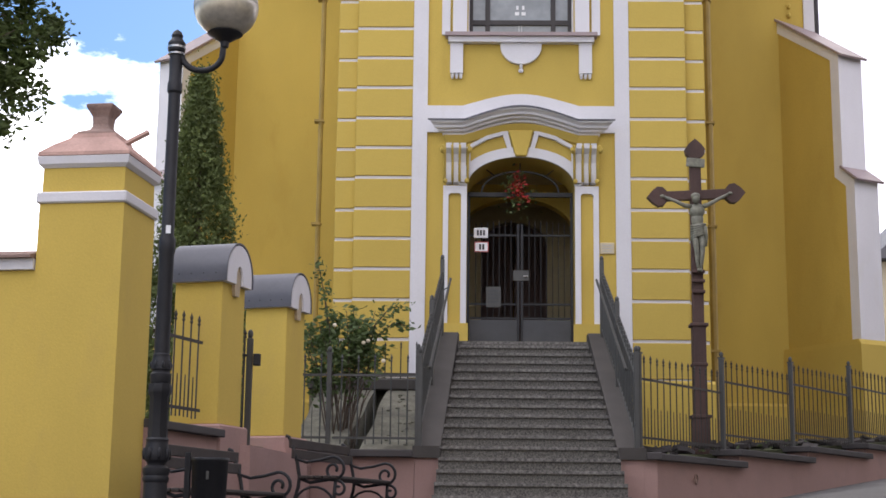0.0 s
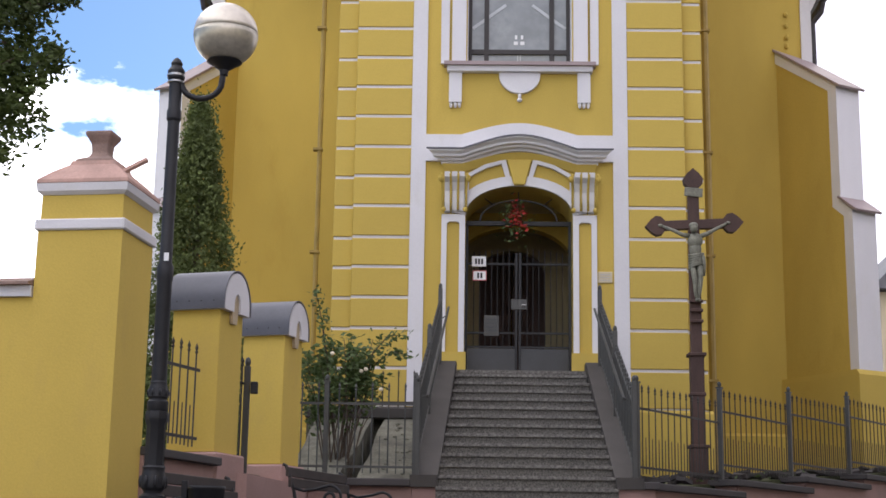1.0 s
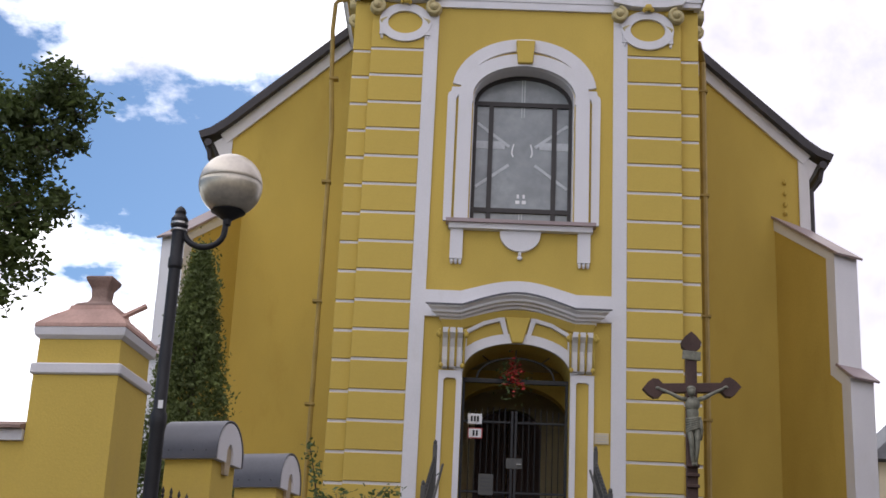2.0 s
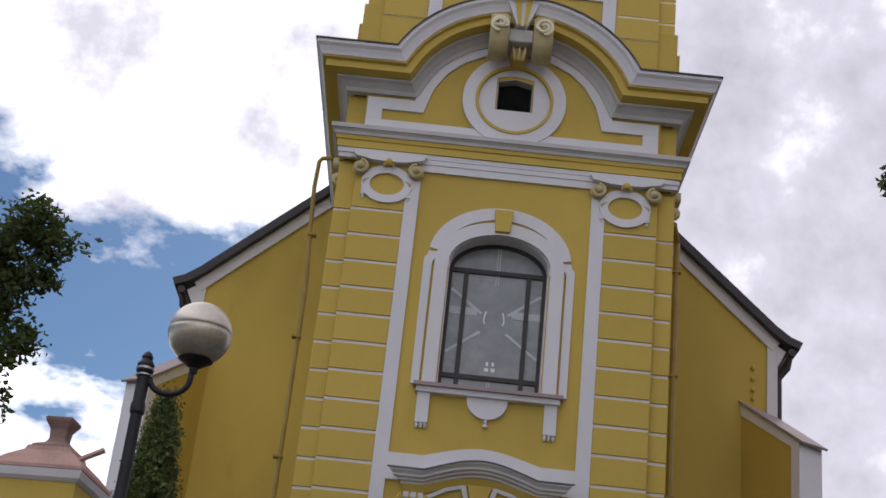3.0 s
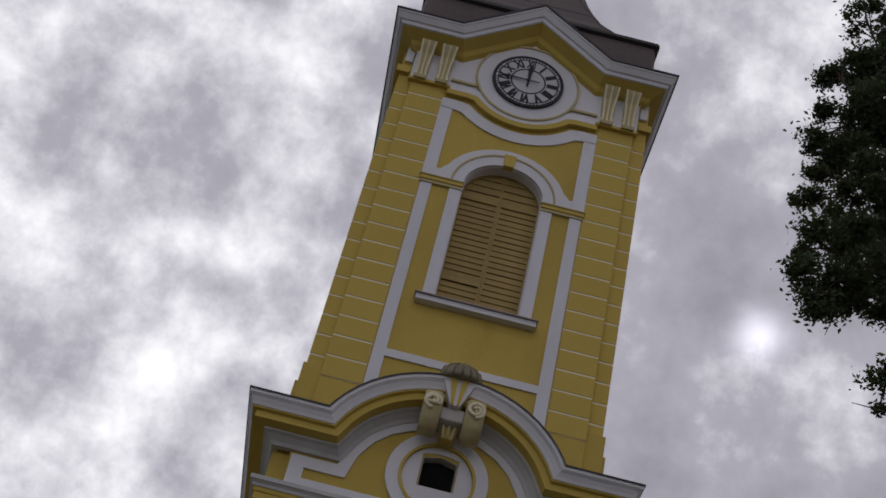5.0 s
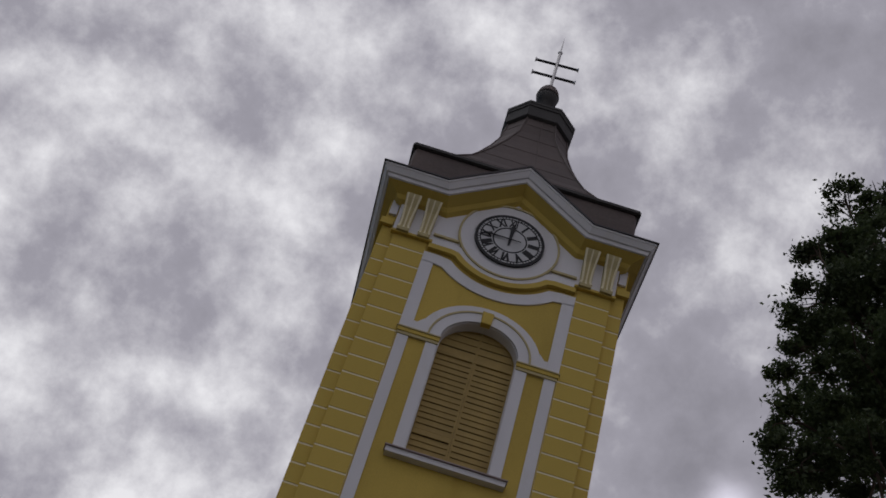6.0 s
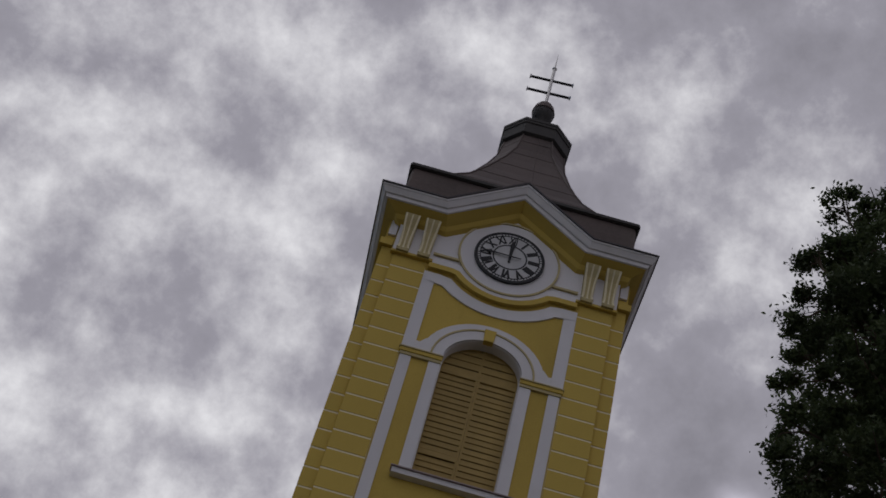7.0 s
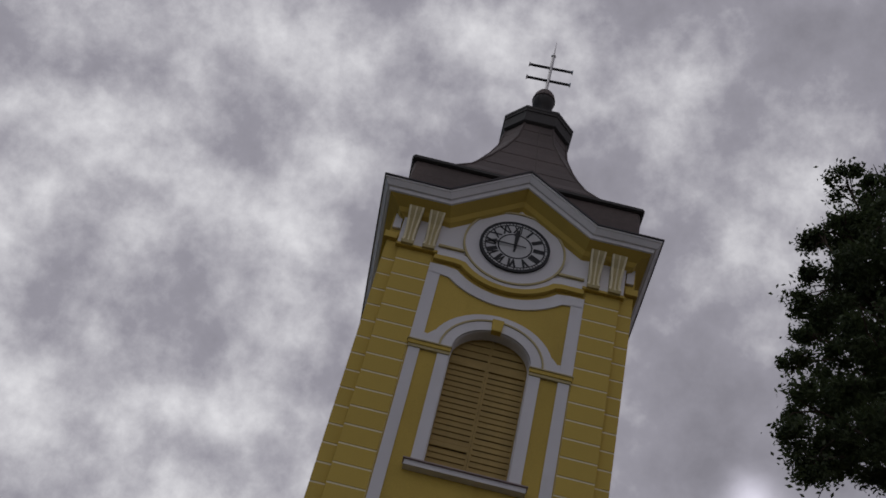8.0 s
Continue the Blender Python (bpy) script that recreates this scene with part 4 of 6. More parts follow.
part("clock_surround_bead", ribbon(arc(0, CZ, 1.185, 1.185, 0, 360, 56)[:-1], -0.024, 0.024, -0.04, 0.05, closed=True), BRACKET, church, "thin cream-yellow bead round the clock")
for s in (-1, 1):
    a, b = sorted((s * 1.11, s * 1.72))
    part("upper_bead", boxed((a, b, -0.035, 0.05, 25.55, 25.61)), BRACKET, church)
part("clock_field", prism([(-1.72, 25.50), (1.72, 25.50), (1.72, 26.42), (0, 27.66), (-1.72, 26.42)], 0.025, 0.07), WHITE, church)
clock = part("clock", lathe([(0.0, 0), (0.80, 0), (0.80, 0.05), (0.0, 0.05)], seg=48), DIAL, church, "round white clock dial with black numerals")
TURN = Matrix.Translation((0, -0.02, 26.08)) @ Matrix.Rotation(radians(90), 4, "X")
clock.data.transform(TURN)


def dial_ring(r0, r1, h0, h1):
    bm = lathe([(r0, h0), (r1, h0), (r1, h1), (r0, h1), (r0, h0)], seg=48)
    bm.faces.ensure_lookup_table()
    bmesh.ops.delete(bm, geom=[f for f in bm.faces if len(f.verts) > 8], context="FACES_ONLY")
    bmesh.ops.transform(bm, matrix=TURN, verts=bm.verts[:])
    return bm


part("dial_rim", dial_ring(0.762, 0.832, 0.0, 0.058), BLACK, clock)
part("minute_track", dial_ring(0.690, 0.716, 0.045, 0.056), BLACK, clock)
part("inner_ring", dial_ring(0.378, 0.412, 0.045, 0.056), BLACK, clock)
for k in range(60):
    a = radians(6 * k)
    if k % 5 == 0:
        continue
    bm = boxed((-0.011, 0.011, 0.71, 0.765, 0.049, 0.055))
    bmesh.ops.transform(bm, matrix=TURN @ Matrix.Rotation(-a, 4, "Z"), verts=bm.verts[:])
    part("minute_mark", bm, BLACK, clock)
for k, text in enumerate(("XII", "I", "II", "III", "IIII", "V", "VI", "VII", "VIII", "IX", "X", "XI")):
    cu = bpy.data.curves.new("numeral", "FONT")
    cu.body, cu.size, cu.align_x, cu.align_y, cu.extrude, cu.offset = text, 0.32, "CENTER", "CENTER", 0.004, 0.012 if "X" in text else 0.022
    cu.materials.append(BLACK)
    o = hang("numeral", cu, clock)
    o.matrix_local = TURN @ Matrix.Rotation(radians(-30 * k), 4, "Z") @ Matrix.Translation((0, 0.553, 0.056)) @ Matrix.Diagonal((0.50 if len(text) > 2 else 0.68, 1, 1, 1))


def hand_bar(name, length, width, tail, angle, lift):
    bm = bmesh.new()
    pts = [(-width * 0.5, -tail), (width * 0.5, -tail), (width, length * 0.55), (width * 1.5, length * 0.68), (0, length), (-width * 1.5, length * 0.68), (-width, length * 0.55)]
    a = [bm.verts.new((x, y, lift)) for x, y in pts]
    b = [bm.verts.new((x, y, lift + 0.012)) for x, y in pts]
    bm.faces.new(a[::-1]); bm.faces.new(b)
    for i in range(len(pts)):
        j = (i + 1) % len(pts)
        bm.faces.new((a[i], a[j], b[j], b[i]))
    bmesh.ops.transform(bm, matrix=TURN @ Matrix.Rotation(radians(-angle), 4, "Z"), verts=bm.verts[:])
    part(name, bm, BLACK, clock)


hand_bar("hour_pointer", 0.56, 0.046, 0.20, 1, 0.07)
hand_bar("minute_pointer", 0.70, 0.022, 0.26, 270, 0.09)


def top_bracket(cx, w=0.165):
    """A waisted, fluted console under the top cornice."""
    side = [(0.06, 25.30), (-0.13, 25.30), (-0.14, 25.37), (-0.08, 25.48), (-0.09, 25.75), (-0.13, 26.1), (-0.23, 26.32), (-0.25, 26.45), (0.06, 26.45)]

    def half(z):
        return w * float(np.interp(z, (25.30, 25.38, 25.48, 25.85, 26.2, 26.45), (0.86, 0.86, 0.66, 0.70, 0.92, 1.05)))
    bm = bmesh.new()
    a = [bm.verts.new((cx - half(z), y, z)) for y, z in side]
    b = [bm.verts.new((cx + half(z), y, z)) for y, z in side]
    bm.faces.new(a); bm.faces.new(b[::-1])
    for i in range(len(side)):
        j = (i + 1) % len(side)
        bm.faces.new((a[i], b[i], b[j], a[j]))
    br = part("cornice_bracket", bm, BRACKET, church)
    for f in (-1, 0, 1):
        bm = bmesh.new()
        tube(bm, [(cx + f * half(z) * 0.9, y, z) for y, z in ((-0.135, 25.36), (-0.09, 25.50), (-0.10, 25.75), (-0.14, 26.1), (-0.23, 26.32), (-0.25, 26.42))], 0.030 if f else 0.022, 6)
        part("edge_roll" if f else "flute", bm, CREAM, br)


for cx in (-2.43, -1.93, 1.93, 2.43):
    top_bracket(cx)
boxes("bracket_field", WHITE, church, (-2.66, -1.70, 0.015, 0.1, 25.36, 26.42), (1.70, 2.66, 0.015, 0.1, 25.36, 26.42), (-2.88, -2.70, 0.10, 0.3, 25.95, 26.42), (2.70, 2.88, 0.10, 0.3, 25.95, 26.42))
boxes("bracket_ledge", YELLOW2, church, (-2.68, -1.70, -0.06, 0.06, 25.27, 25.34), (1.70, 2.68, -0.06, 0.06, 25.27, 25.34), (-3.0, -2.70, 0.06, 5.9, 25.55, 25.75), (2.70, 3.0, 0.06, 5.9, 25.55, 25.75))

TC = [(-2.9, 26.55), (-1.66, 26.55), (0, 27.78), (1.66, 26.55), (2.9, 26.55)]
part("top_cornice_bed", moulding(TC, 2.72, 5.90, [(-0.05, -0.30), (0.08, -0.22), (0.14, -0.12), (0.40, 0.02), (0.40, 0.06)]), YELLOW2, church, "yellow soffit of the top cornice")
part("top_cornice", moulding(TC, 2.72, 5.90, [(0.36, 0.01), (0.44, 0.03), (0.46, 0.12), (0.50, 0.13), (0.58, 0.26), (0.60, 0.27), (0.60, 0.34), (0.1, 0.36)]), WHITE, church, "white moulded top cornice rising to a gable")
part("top_flashing", moulding(TC, 2.72, 5.90, [(0.58, 0.33), (0.635, 0.32), (0.635, 0.36), (0.2, 0.44), (-0.3, 0.60)]), DARKROOF, church)

# ---- spire: a square skirt that sweeps up to an eight-sided neck
C = (0.0, 2.95)


def ring8(w, z, cut):
    """A square of half width w with its corners cut by a fraction."""
    k = w * (1 - cut)
    return [(C[0] + x, C[1] + y, z) for x, y in ((-k, -w), (k, -w), (w, -k), (w, k), (k, w), (-k, w), (-w, k), (-w, -k))]


def loft(rings, bm=None, close=True):
    bm = bm or bmesh.new()
    vs = [[bm.verts.new(p) for p in r] for r in rings]
    n = len(vs[0])
    for a, b in zip(vs, vs[1:]):
        for i in range(n):
            bm.faces.new((a[i], a[(i + 1) % n], b[(i + 1) % n], b[i]))
    if close:
        bm.faces.new(vs[0][::-1]); bm.faces.new(vs[-1])
    return bm


part("spire_skirt", loft([ring8(2.86, 27.4, 0.02), ring8(2.86, 28.0, 0.02), ring8(2.84, 28.48, 0.02), ring8(2.90, 28.50, 0.02), ring8(2.90, 28.58, 0.02), ring8(2.8, 28.62, 0.02)]), SPIRE, church, "brown sheet metal skirt of the spire")
prof = [(2.86, 28.60, 0.02), (2.60, 28.86, 0.04), (2.18, 29.36, 0.08), (1.76, 30.14, 0.14), (1.44, 31.0, 0.22), (1.16, 31.95, 0.36), (0.97, 32.7, 0.48), (0.86, 33.52, 0.53)]
sp = part("spire", loft([ring8(*p) for p in prof]), SPIRE, church, "brown metal spire with a concave sweep")
bm = bmesh.new()
for i in range(8):
    tube(bm, [ring8(w, z, c)[i] for w, z, c in prof], 0.03, 5)
part("seam", bm, SPIRE, sp)
bm = bmesh.new()
for (w0, z0, c0), (w1, z1, c1) in zip(prof[1:], prof[2:]):
    for f in (0.5,):
        w, z, c = w0 + (w1 - w0) * f, z0 + (z1 - z0) * f, c0 + (c1 - c0) * f
        ring = [Vector(p) for p in ring8(w + 0.004, z, c)]
        for p, q in zip(ring, ring[1:] + ring[:1]):
            tube(bm, [p, q], 0.005, 4)
for face in range(4):
    pts = []
    for w, z, c in prof:
        u = 0.12 * w * (1 - c)
        x, y = ((u, -w - 0.004), (w + 0.004, u), (u, w + 0.004), (-w - 0.004, u))[face]
        pts.append((C[0] + x, C[1] + y, z))
    tube(bm, pts, 0.010, 4)
part("sheet_joint", bm, SPIRE, sp)
part("skirt_rim", loft([ring8(2.865, 28.46, 0.02), ring8(2.925, 28.50, 0.02), ring8(2.925, 28.585, 0.02), ring8(2.82, 28.64, 0.02)]), COLLAR, sp, "dark drip edge of the skirt")
part("collar", loft([ring8(0.84, 33.44, 0.53), ring8(0.935, 33.52, 0.53), ring8(0.95, 33.54, 0.53), ring8(0.96, 33.92, 0.54), ring8(0.985, 33.94, 0.54), ring8(0.985, 34.02, 0.54), ring8(1.0, 34.04, 0.54), ring8(1.0, 34.13, 0.54), ring8(0.5, 34.45, 0.54), ring8(0.26, 34.6, 0.54)]), COLLAR, sp, "dark flared eight-sided collar")
part("vent_hole", boxed((-0.03, 0.03, C[1] - 0.90, C[1] - 0.86, 33.10, 33.17)), BLACK, sp)
smooth(part("orb_foot", lathe([(0.20, 34.5), (0.15, 34.9), (0.17, 35.30), (0.24, 35.42), (0.29, 35.52), (0.325, 35.66), (0.33, 35.76)], (C[0], C[1], 0), 20), COLLAR, sp))
smooth(part("orb", lathe([(0.345, 35.76), (0.345, 35.80), (0.33, 35.84), (0.305, 35.98), (0.235, 36.12), (0.12, 36.22), (0.05, 36.30)], (C[0], C[1], 0), 20), SPIRE, sp))
crs = part("spire_cross", tubed([(0, C[1], 36.3), (0, C[1], 38.15)], 0.05, 8), METAL, church, "thin steel double-barred cross")
for z in (36.85, 37.51):
    lean = 0.040
    part("arm", tubed([(-0.62, C[1], z - lean), (0.62, C[1], z + lean)], 0.042, 8), IRON, crs, "dark iron arm")
    for s in (-1, 1):
        bm = tubed([(s * 0.62, C[1], z + s * lean), (s * 0.68, C[1], z + s * lean)], 0.045, 8, 0.085)
        part("arm_end", bm, METAL, crs)
part("tip", tubed([(0, C[1], 38.1), (0, C[1], 38.95)], 0.03, 6, 0.006), METAL, crs)
bm = bmesh.new(); ellipsoid(bm, (0, C[1], 38.14), (0.08, 0.08, 0.05), 8, 6); part("knob", bm, METAL, crs)

# ---- nave behind the tower
NY = 6.0
slope = 0.92
gab = [(-6.30, 2.0), (6.30, 2.0), (6.30, 13.40), (0, 13.40 + 6.30 * slope), (-6.30, 13.40)]
nave = part("nave_wall", prism(gab, NY, NY + 0.6), YELLOW, church)
part("nave_side_walls", boxed((-6.32, -5.72, NY + 0.602, NY + 22, 2.0, 13.2), (5.72, 6.32, NY + 0.602, NY + 22, 2.0, 13.2), (-6.32, 6.32, NY + 22, NY + 22.6, 2.0, 13.2)), YELLOW, nave)
bm = bmesh.new()
for s in (-1, 1):
    p = [(s * 6.80, 13.50), (s * 6.55, 13.60), (s * 6.25, 13.82), (0, 13.44 + 6.64 * slope)]
    ribbon(p if s < 0 else p[::-1], -0.17, 0.0, NY - 0.25, NY + 23, bm)
part("nave_roof", bm, DARKROOF, church, "dark metal nave roof with steep verges and flared eaves")
bm = bmesh.new()
for s in (-1, 1):
    p = [(s * 6.45, 13.62), (0, 13.62 + 6.45 * slope)]
    ribbon(p if s < 0 else p[::-1], -0.40, -0.15, NY - 0.07, NY, bm)
    a, b = sorted((s * 6.08, s * 6.30))
    box(bm, a, b, NY - 0.05, NY - 0.001, 11.2, 13.42)
    prism([(s * 6.29, 12.95), (s * 6.48, 13.32), (s * 6.29, 13.45)], NY - 0.06, NY - 0.002, bm)
part("verge_trim", bm, WHITE, church, "white band under the roof verge")
for s in (-1, 1):
    g = part("eaves_gutter", tubed([(s * 6.58, NY - 0.2, 13.28), (s * 6.58, NY + 22, 13.24)], 0.085, 8), DARKROOF, church)
    part("downpipe", tubed([(s * 6.58, NY - 0.02, 13.22), (s * 6.54, NY + 0.02, 12.98), (s * 6.37, NY + 0.10, 12.75), (s * 6.37, NY + 0.10, 8.0)], 0.06, 8), DARKROOF, g)

# yellow downpipes beside the tower, their paint darkened for the shade there
part("tower_downpipe", tubed([(-3.26, 0.98, 14.23), (-3.44, 1.0, 14.21), (-3.49, 1.0, 14.14), (-3.51, 1.0, 13.6), (-3.46, 1.0, 12.6), (-3.39, 1.0, 11.6), (-3.39, 1.0, 2.5)], 0.042, 8), PIPE, church)
part("tower_downpipe", tubed([(3.10, 0.6, 13.4), (3.24, 1.0, 13.2), (3.24, 1.0, 2.5)], 0.06, 8), PIPE, church)
for s, x in ((-1, -3.42), (1, 3.24)):
    for z in (4.5, 6.6, 8.4, 10.6, 12.6):
        part("pipe_clip", boxed((x - 0.08, x + 0.08, 0.93, 1.08, z, z + 0.04)), PIPE, church)


def buttress(s, bx, drop=0.0):
    """A stepped corner buttress set askew, with metal weatherings; s is the side."""
    m = Matrix.Translation((s * bx, NY + 0.36, -drop)) @ Matrix.Rotation(radians(-90 + s * 29.8), 4, "Z")
    # local: x outwards, y across
    w = 0.285
    body = [(-0.2, 2.0), (2.23, 2.0), (2.23, 8.28), (1.94, 8.50), (1.94, 10.86), (-0.2, 12.36)]
    bm = prism(body, -w, w)
    bmesh.ops.transform(bm, matrix=m, verts=bm.verts[:])
    b = part("buttress", bm, YELLOW, church, "yellow corner buttress with a white end")
    bm = bmesh.new()
    box(bm, 2.22, 2.25, -w - 0.02, w + 0.02, 5.1, 8.28)
    box(bm, 1.93, 1.96, -w - 0.02, w + 0.02, 8.4, 10.86)
    for q in (-1, 1):
        a, c = sorted((q * (w + 0.018), q * w * 0.99))
        prism([(2.02, 5.1), (2.221, 5.1), (2.221, 8.29), (1.931, 8.52), (1.931, 10.87), (0, 12.22), (0, 11.98), (1.73, 10.80), (1.73, 8.42), (2.02, 8.18)], a, c, bm)
    bmesh.ops.transform(bm, matrix=m, verts=bm.verts[:])
    part("quoin", bm, WHITE, b)
    for q in ([(-0.1, 12.31), (2.07, 10.79)], [(1.90, 8.57), (2.36, 8.22)]):
        bm = ribbon(q, 0.0, 0.045, -w - 0.06, w + 0.06)
        bmesh.ops.transform(bm, matrix=m, verts=bm.verts[:])
        part("weathering", bm, BUTCAP, b)
    bm = bmesh.new()
    box(bm, 0, 2.32, -w - 0.10, w + 0.10, 2.0, 5.08)
    prism([(0, 5.08), (2.32, 5.08), (2.25, 5.18), (0, 5.18)], -w - 0.09, w + 0.09, bm)
    bmesh.ops.transform(bm, matrix=m, verts=bm.verts[:])
    part("plinth", bm, YELLOW2, b)


buttress(-1, 5.86, 0.1)
buttress(1, 5.67)
for x0, x1 in ((-6.0, -3.05), (3.05, 6.0)):
    part("nave_plinth", yz_prism([(NY - 0.1, 2.0), (NY - 0.1, 4.04), (NY - 0.04, 4.10), (NY, 4.10), (NY, 2.0)], x0, x1), YELLOW2, church)
for z in (12.9, 12.65, 12.4, 12.2):
    bm = bmesh.new(); ellipsoid(bm, (5.78, NY - 0.03, z), (0.05, 0.05, 0.06), 6, 5)
    part("wall_knob", bm, YELLOW, nave)

# ---- porch and iron gate
boxes("porch_wall", PORCH, church, (-1.5, -1.3, 0.902, 5.0, 4.2, 7.9), (1.3, 1.5, 0.902, 5.0, 4.2, 7.9))
part("porch_ceiling", boxed(-1.3, 1.3, 0.902, 5.0, 7.62, 7.8), PORCH, church)
part("porch_floor", boxed((-1.3, 1.3, 0.0, 5.0, 4.17, 4.365)), TERRAZZO, church)
inner = half_wall([(0, 4.37), (1.3, 4.37), (1.3, 7.62), (0, 7.62)], ([(0.62, 4.371), (0.62, 6.90)] + arc(0, 6.90, 0.62, 0.42, 0, 90, 10)[1:],))
bm = prism(inner, 4.0, 4.2)
prism(flip(inner), 4.0, 4.2, bm)
bmesh.ops.remove_doubles(bm, verts=bm.verts[:], dist=0.0005)
part("porch_end_wall", bm, PORCH, church)
boxes("inner_door_leaf", WOODDARK, church, (-0.68, -0.01, 4.22, 4.28, 4.37, 7.38), (0.01, 0.68, 4.22, 4.28, 4.37, 7.38), label="dark wooden inner door leaf")
rib = [(1.0, 4.37), (1.0, 6.75)] + arc(0, 6.75, 1.0, 0.62, 0, 90, 10)[1:]
ribp = [(1.3, 4.37), (1.3, 7.62), (0, 7.62), (0, 7.37)] + list(reversed(rib[:-1]))
bm = prism(ribp, 2.2, 2.5)
prism(flip(ribp), 2.2, 2.5, bm)
bmesh.ops.remove_doubles(bm, verts=bm.verts[:], dist=0.0005)
part("porch_rib", bm, YELLOW, church, "yellow plastered arch across the porch")
gate = part("porch_gate", boxed((-0.865, 0.865, 0.32, 0.38, 6.96, 7.03)), IRON, church, "dark iron double gate with solid lower panels")
for s in (-1, 1):
    a, b = sorted((s * 0.82, s * 0.865))
    part("stile", boxed((a, b, 0.33, 0.37, 4.38, 6.958)), IRON, gate)
    a, b = sorted((s * 0.012, s * 0.05))
    part("meeting_stile", boxed((a, b, 0.33, 0.37, 4.38, 6.5)), IRON, gate)
    a, b = sorted((s * 0.052, s * 0.818))
    part("lower_panel", boxed((a, b, 0.34, 0.36, 4.40, 4.92)), PANEL, gate, "dark grey sheet steel panel")
    for z in (4.93, 5.16, 6.30):
        part("gate_rail", boxed((a, b, 0.335, 0.365, z, z + 0.03)), IRON, gate)
    for k in range(1, 8):
        x = s * (0.052 + 0.766 * k / 8)
        part("bar", tubed([(x, 0.35, 4.94), (x, 0.35, 6.50 + 0.07 * math.cos(x * 2))], 0.009, 6), IRON, gate)
part("lock_plate", bevelled(boxed((-0.115, 0.145, 0.318, 0.329, 5.56, 5.73)), 0.003), RAIL, gate)
part("lever", tubed([(0.05, 0.30, 5.63), (0.13, 0.295, 5.63)], 0.010, 6), METAL, gate)
notice = thing("notice_sheet", (-0.43, 0.31, 5.1), "dark grey paper notice tied to the porch gate", "notice")
part("sheet", bevelled(boxed((-0.55, -0.31, 0.322, 0.330, 5.12, 5.46)), 0.002), RAIL, notice)
for z in (5.20, 5.26, 5.32, 5.38):
    part("text_bar", boxed((-0.52, -0.34, 0.318, 0.3215, z, z + 0.02)), PANEL, notice)
part("tympanum_arc", ribbon([(-0.62, 7.04)] + arc(0, 7.04, 0.62, 0.34, 178, 2, 14) + [(0.62, 7.04)], 0, 0.025, 0.335, 0.36), IRON, gate)
for a in (50, 90, 130):
    part("tympanum_bar", tubed([(0.62 * math.cos(radians(a)), 0.35, 7.04 + 0.34 * math.sin(radians(a))), (0.86 * math.cos(radians(a)), 0.35, 7.05 + 0.48 * math.sin(radians(a)))], 0.01, 6), IRON, gate)
rng = np.random.default_rng(5)
wreath = thing("door_wreath", (-0.05, 0.2, 7.1), "red flower wreath with green stalks hung on the porch gate", "wreath")
pts = np.array((-0.03, 0.2, 7.08)) + rng.normal(size=(150, 3)) * (0.085, 0.05, 0.14)
tagged(leaves("red_petals", RED, wreath, pts, 0.035, 6), kind="stuff")
pts = np.array((-0.06, 0.22, 7.0)) + rng.normal(size=(170, 3)) * (0.13, 0.05, 0.16)
tagged(leaves("greenery", ROSELEAF, wreath, pts, 0.035, 7), kind="stuff")
part("hook_wire", tubed([(-0.03, 0.25, 7.1), (0.0, 0.30, 7.5)], 0.006, 5), IRON, wreath)


def plate(x, z, edge_material, bars):
    p = thing("house_number_plate", (x, 0.3, z), "small white enamel number plate with dark figures", "sign", "plates on the gate")
    part("edge", bevelled(boxed((x - 0.115, x + 0.115, 0.293, 0.30, z - 0.085, z + 0.085)), 0.002), edge_material, p)
    part("face", boxed((x - 0.10, x + 0.10, 0.288, 0.2925, z - 0.07, z + 0.07)), SIGNW, p)
    for b in bars:
        part("figure_bar", boxed((x + b - 0.016, x + b + 0.016, 0.284, 0.2875, z - 0.045, z + 0.045)), BLACK, p)


plate(-0.64, 6.345, SIGNW, (-0.05, 0.0, 0.05))
plate(-0.63, 6.11, SIGNR, (-0.022, 0.03))
pl = thing("wall_plaque", (1.38, -0.01, 6.0), "small weathered stone plaque on yellow plaster", "plaque")
part("slab", bevelled(boxed((1.27, 1.50, -0.03, 0.0, 5.95, 6.13)), 0.006), HOUSEW, pl)
for z in (5.985, 6.03, 6.075):
    part("text_bar", boxed((1.30, 1.47, -0.035, -0.031, z, z + 0.012)), GREYSTUC, pl)

# ---------------------------------------------------------------- stairs, cheeks and retaining walls
stairs = thing("entrance_stairs", (0, -4, 1.6), "worn speckled terrazzo stairs up to the church door", "stairs")
part("landing", boxed((-1.0, 1.0, -1.20, -0.10, 4.0, 4.37), (-1.3, 1.3, -0.10, -0.002, 4.0, 4.366)), TERRAZZO, stairs)
RISE, RUN = 0.1541, 0.3466
for i in range(18):
    y0, zt, hw = -1.20 - RUN * i, 4.37 - RISE * i + (0.052 if i else 0.0), 0.965 + 0.008 * i
    low_z = 4.37 - RISE * (i + 1) - 0.03
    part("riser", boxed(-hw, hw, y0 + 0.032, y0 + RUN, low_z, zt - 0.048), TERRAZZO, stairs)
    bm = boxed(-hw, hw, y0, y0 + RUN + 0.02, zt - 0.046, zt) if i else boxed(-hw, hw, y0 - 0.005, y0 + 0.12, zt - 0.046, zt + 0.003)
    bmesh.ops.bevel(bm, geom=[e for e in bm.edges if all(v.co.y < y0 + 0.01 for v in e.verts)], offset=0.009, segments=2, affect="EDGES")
    # lighter than the riser: the nosing highlight is in the colour
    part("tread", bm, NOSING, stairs)


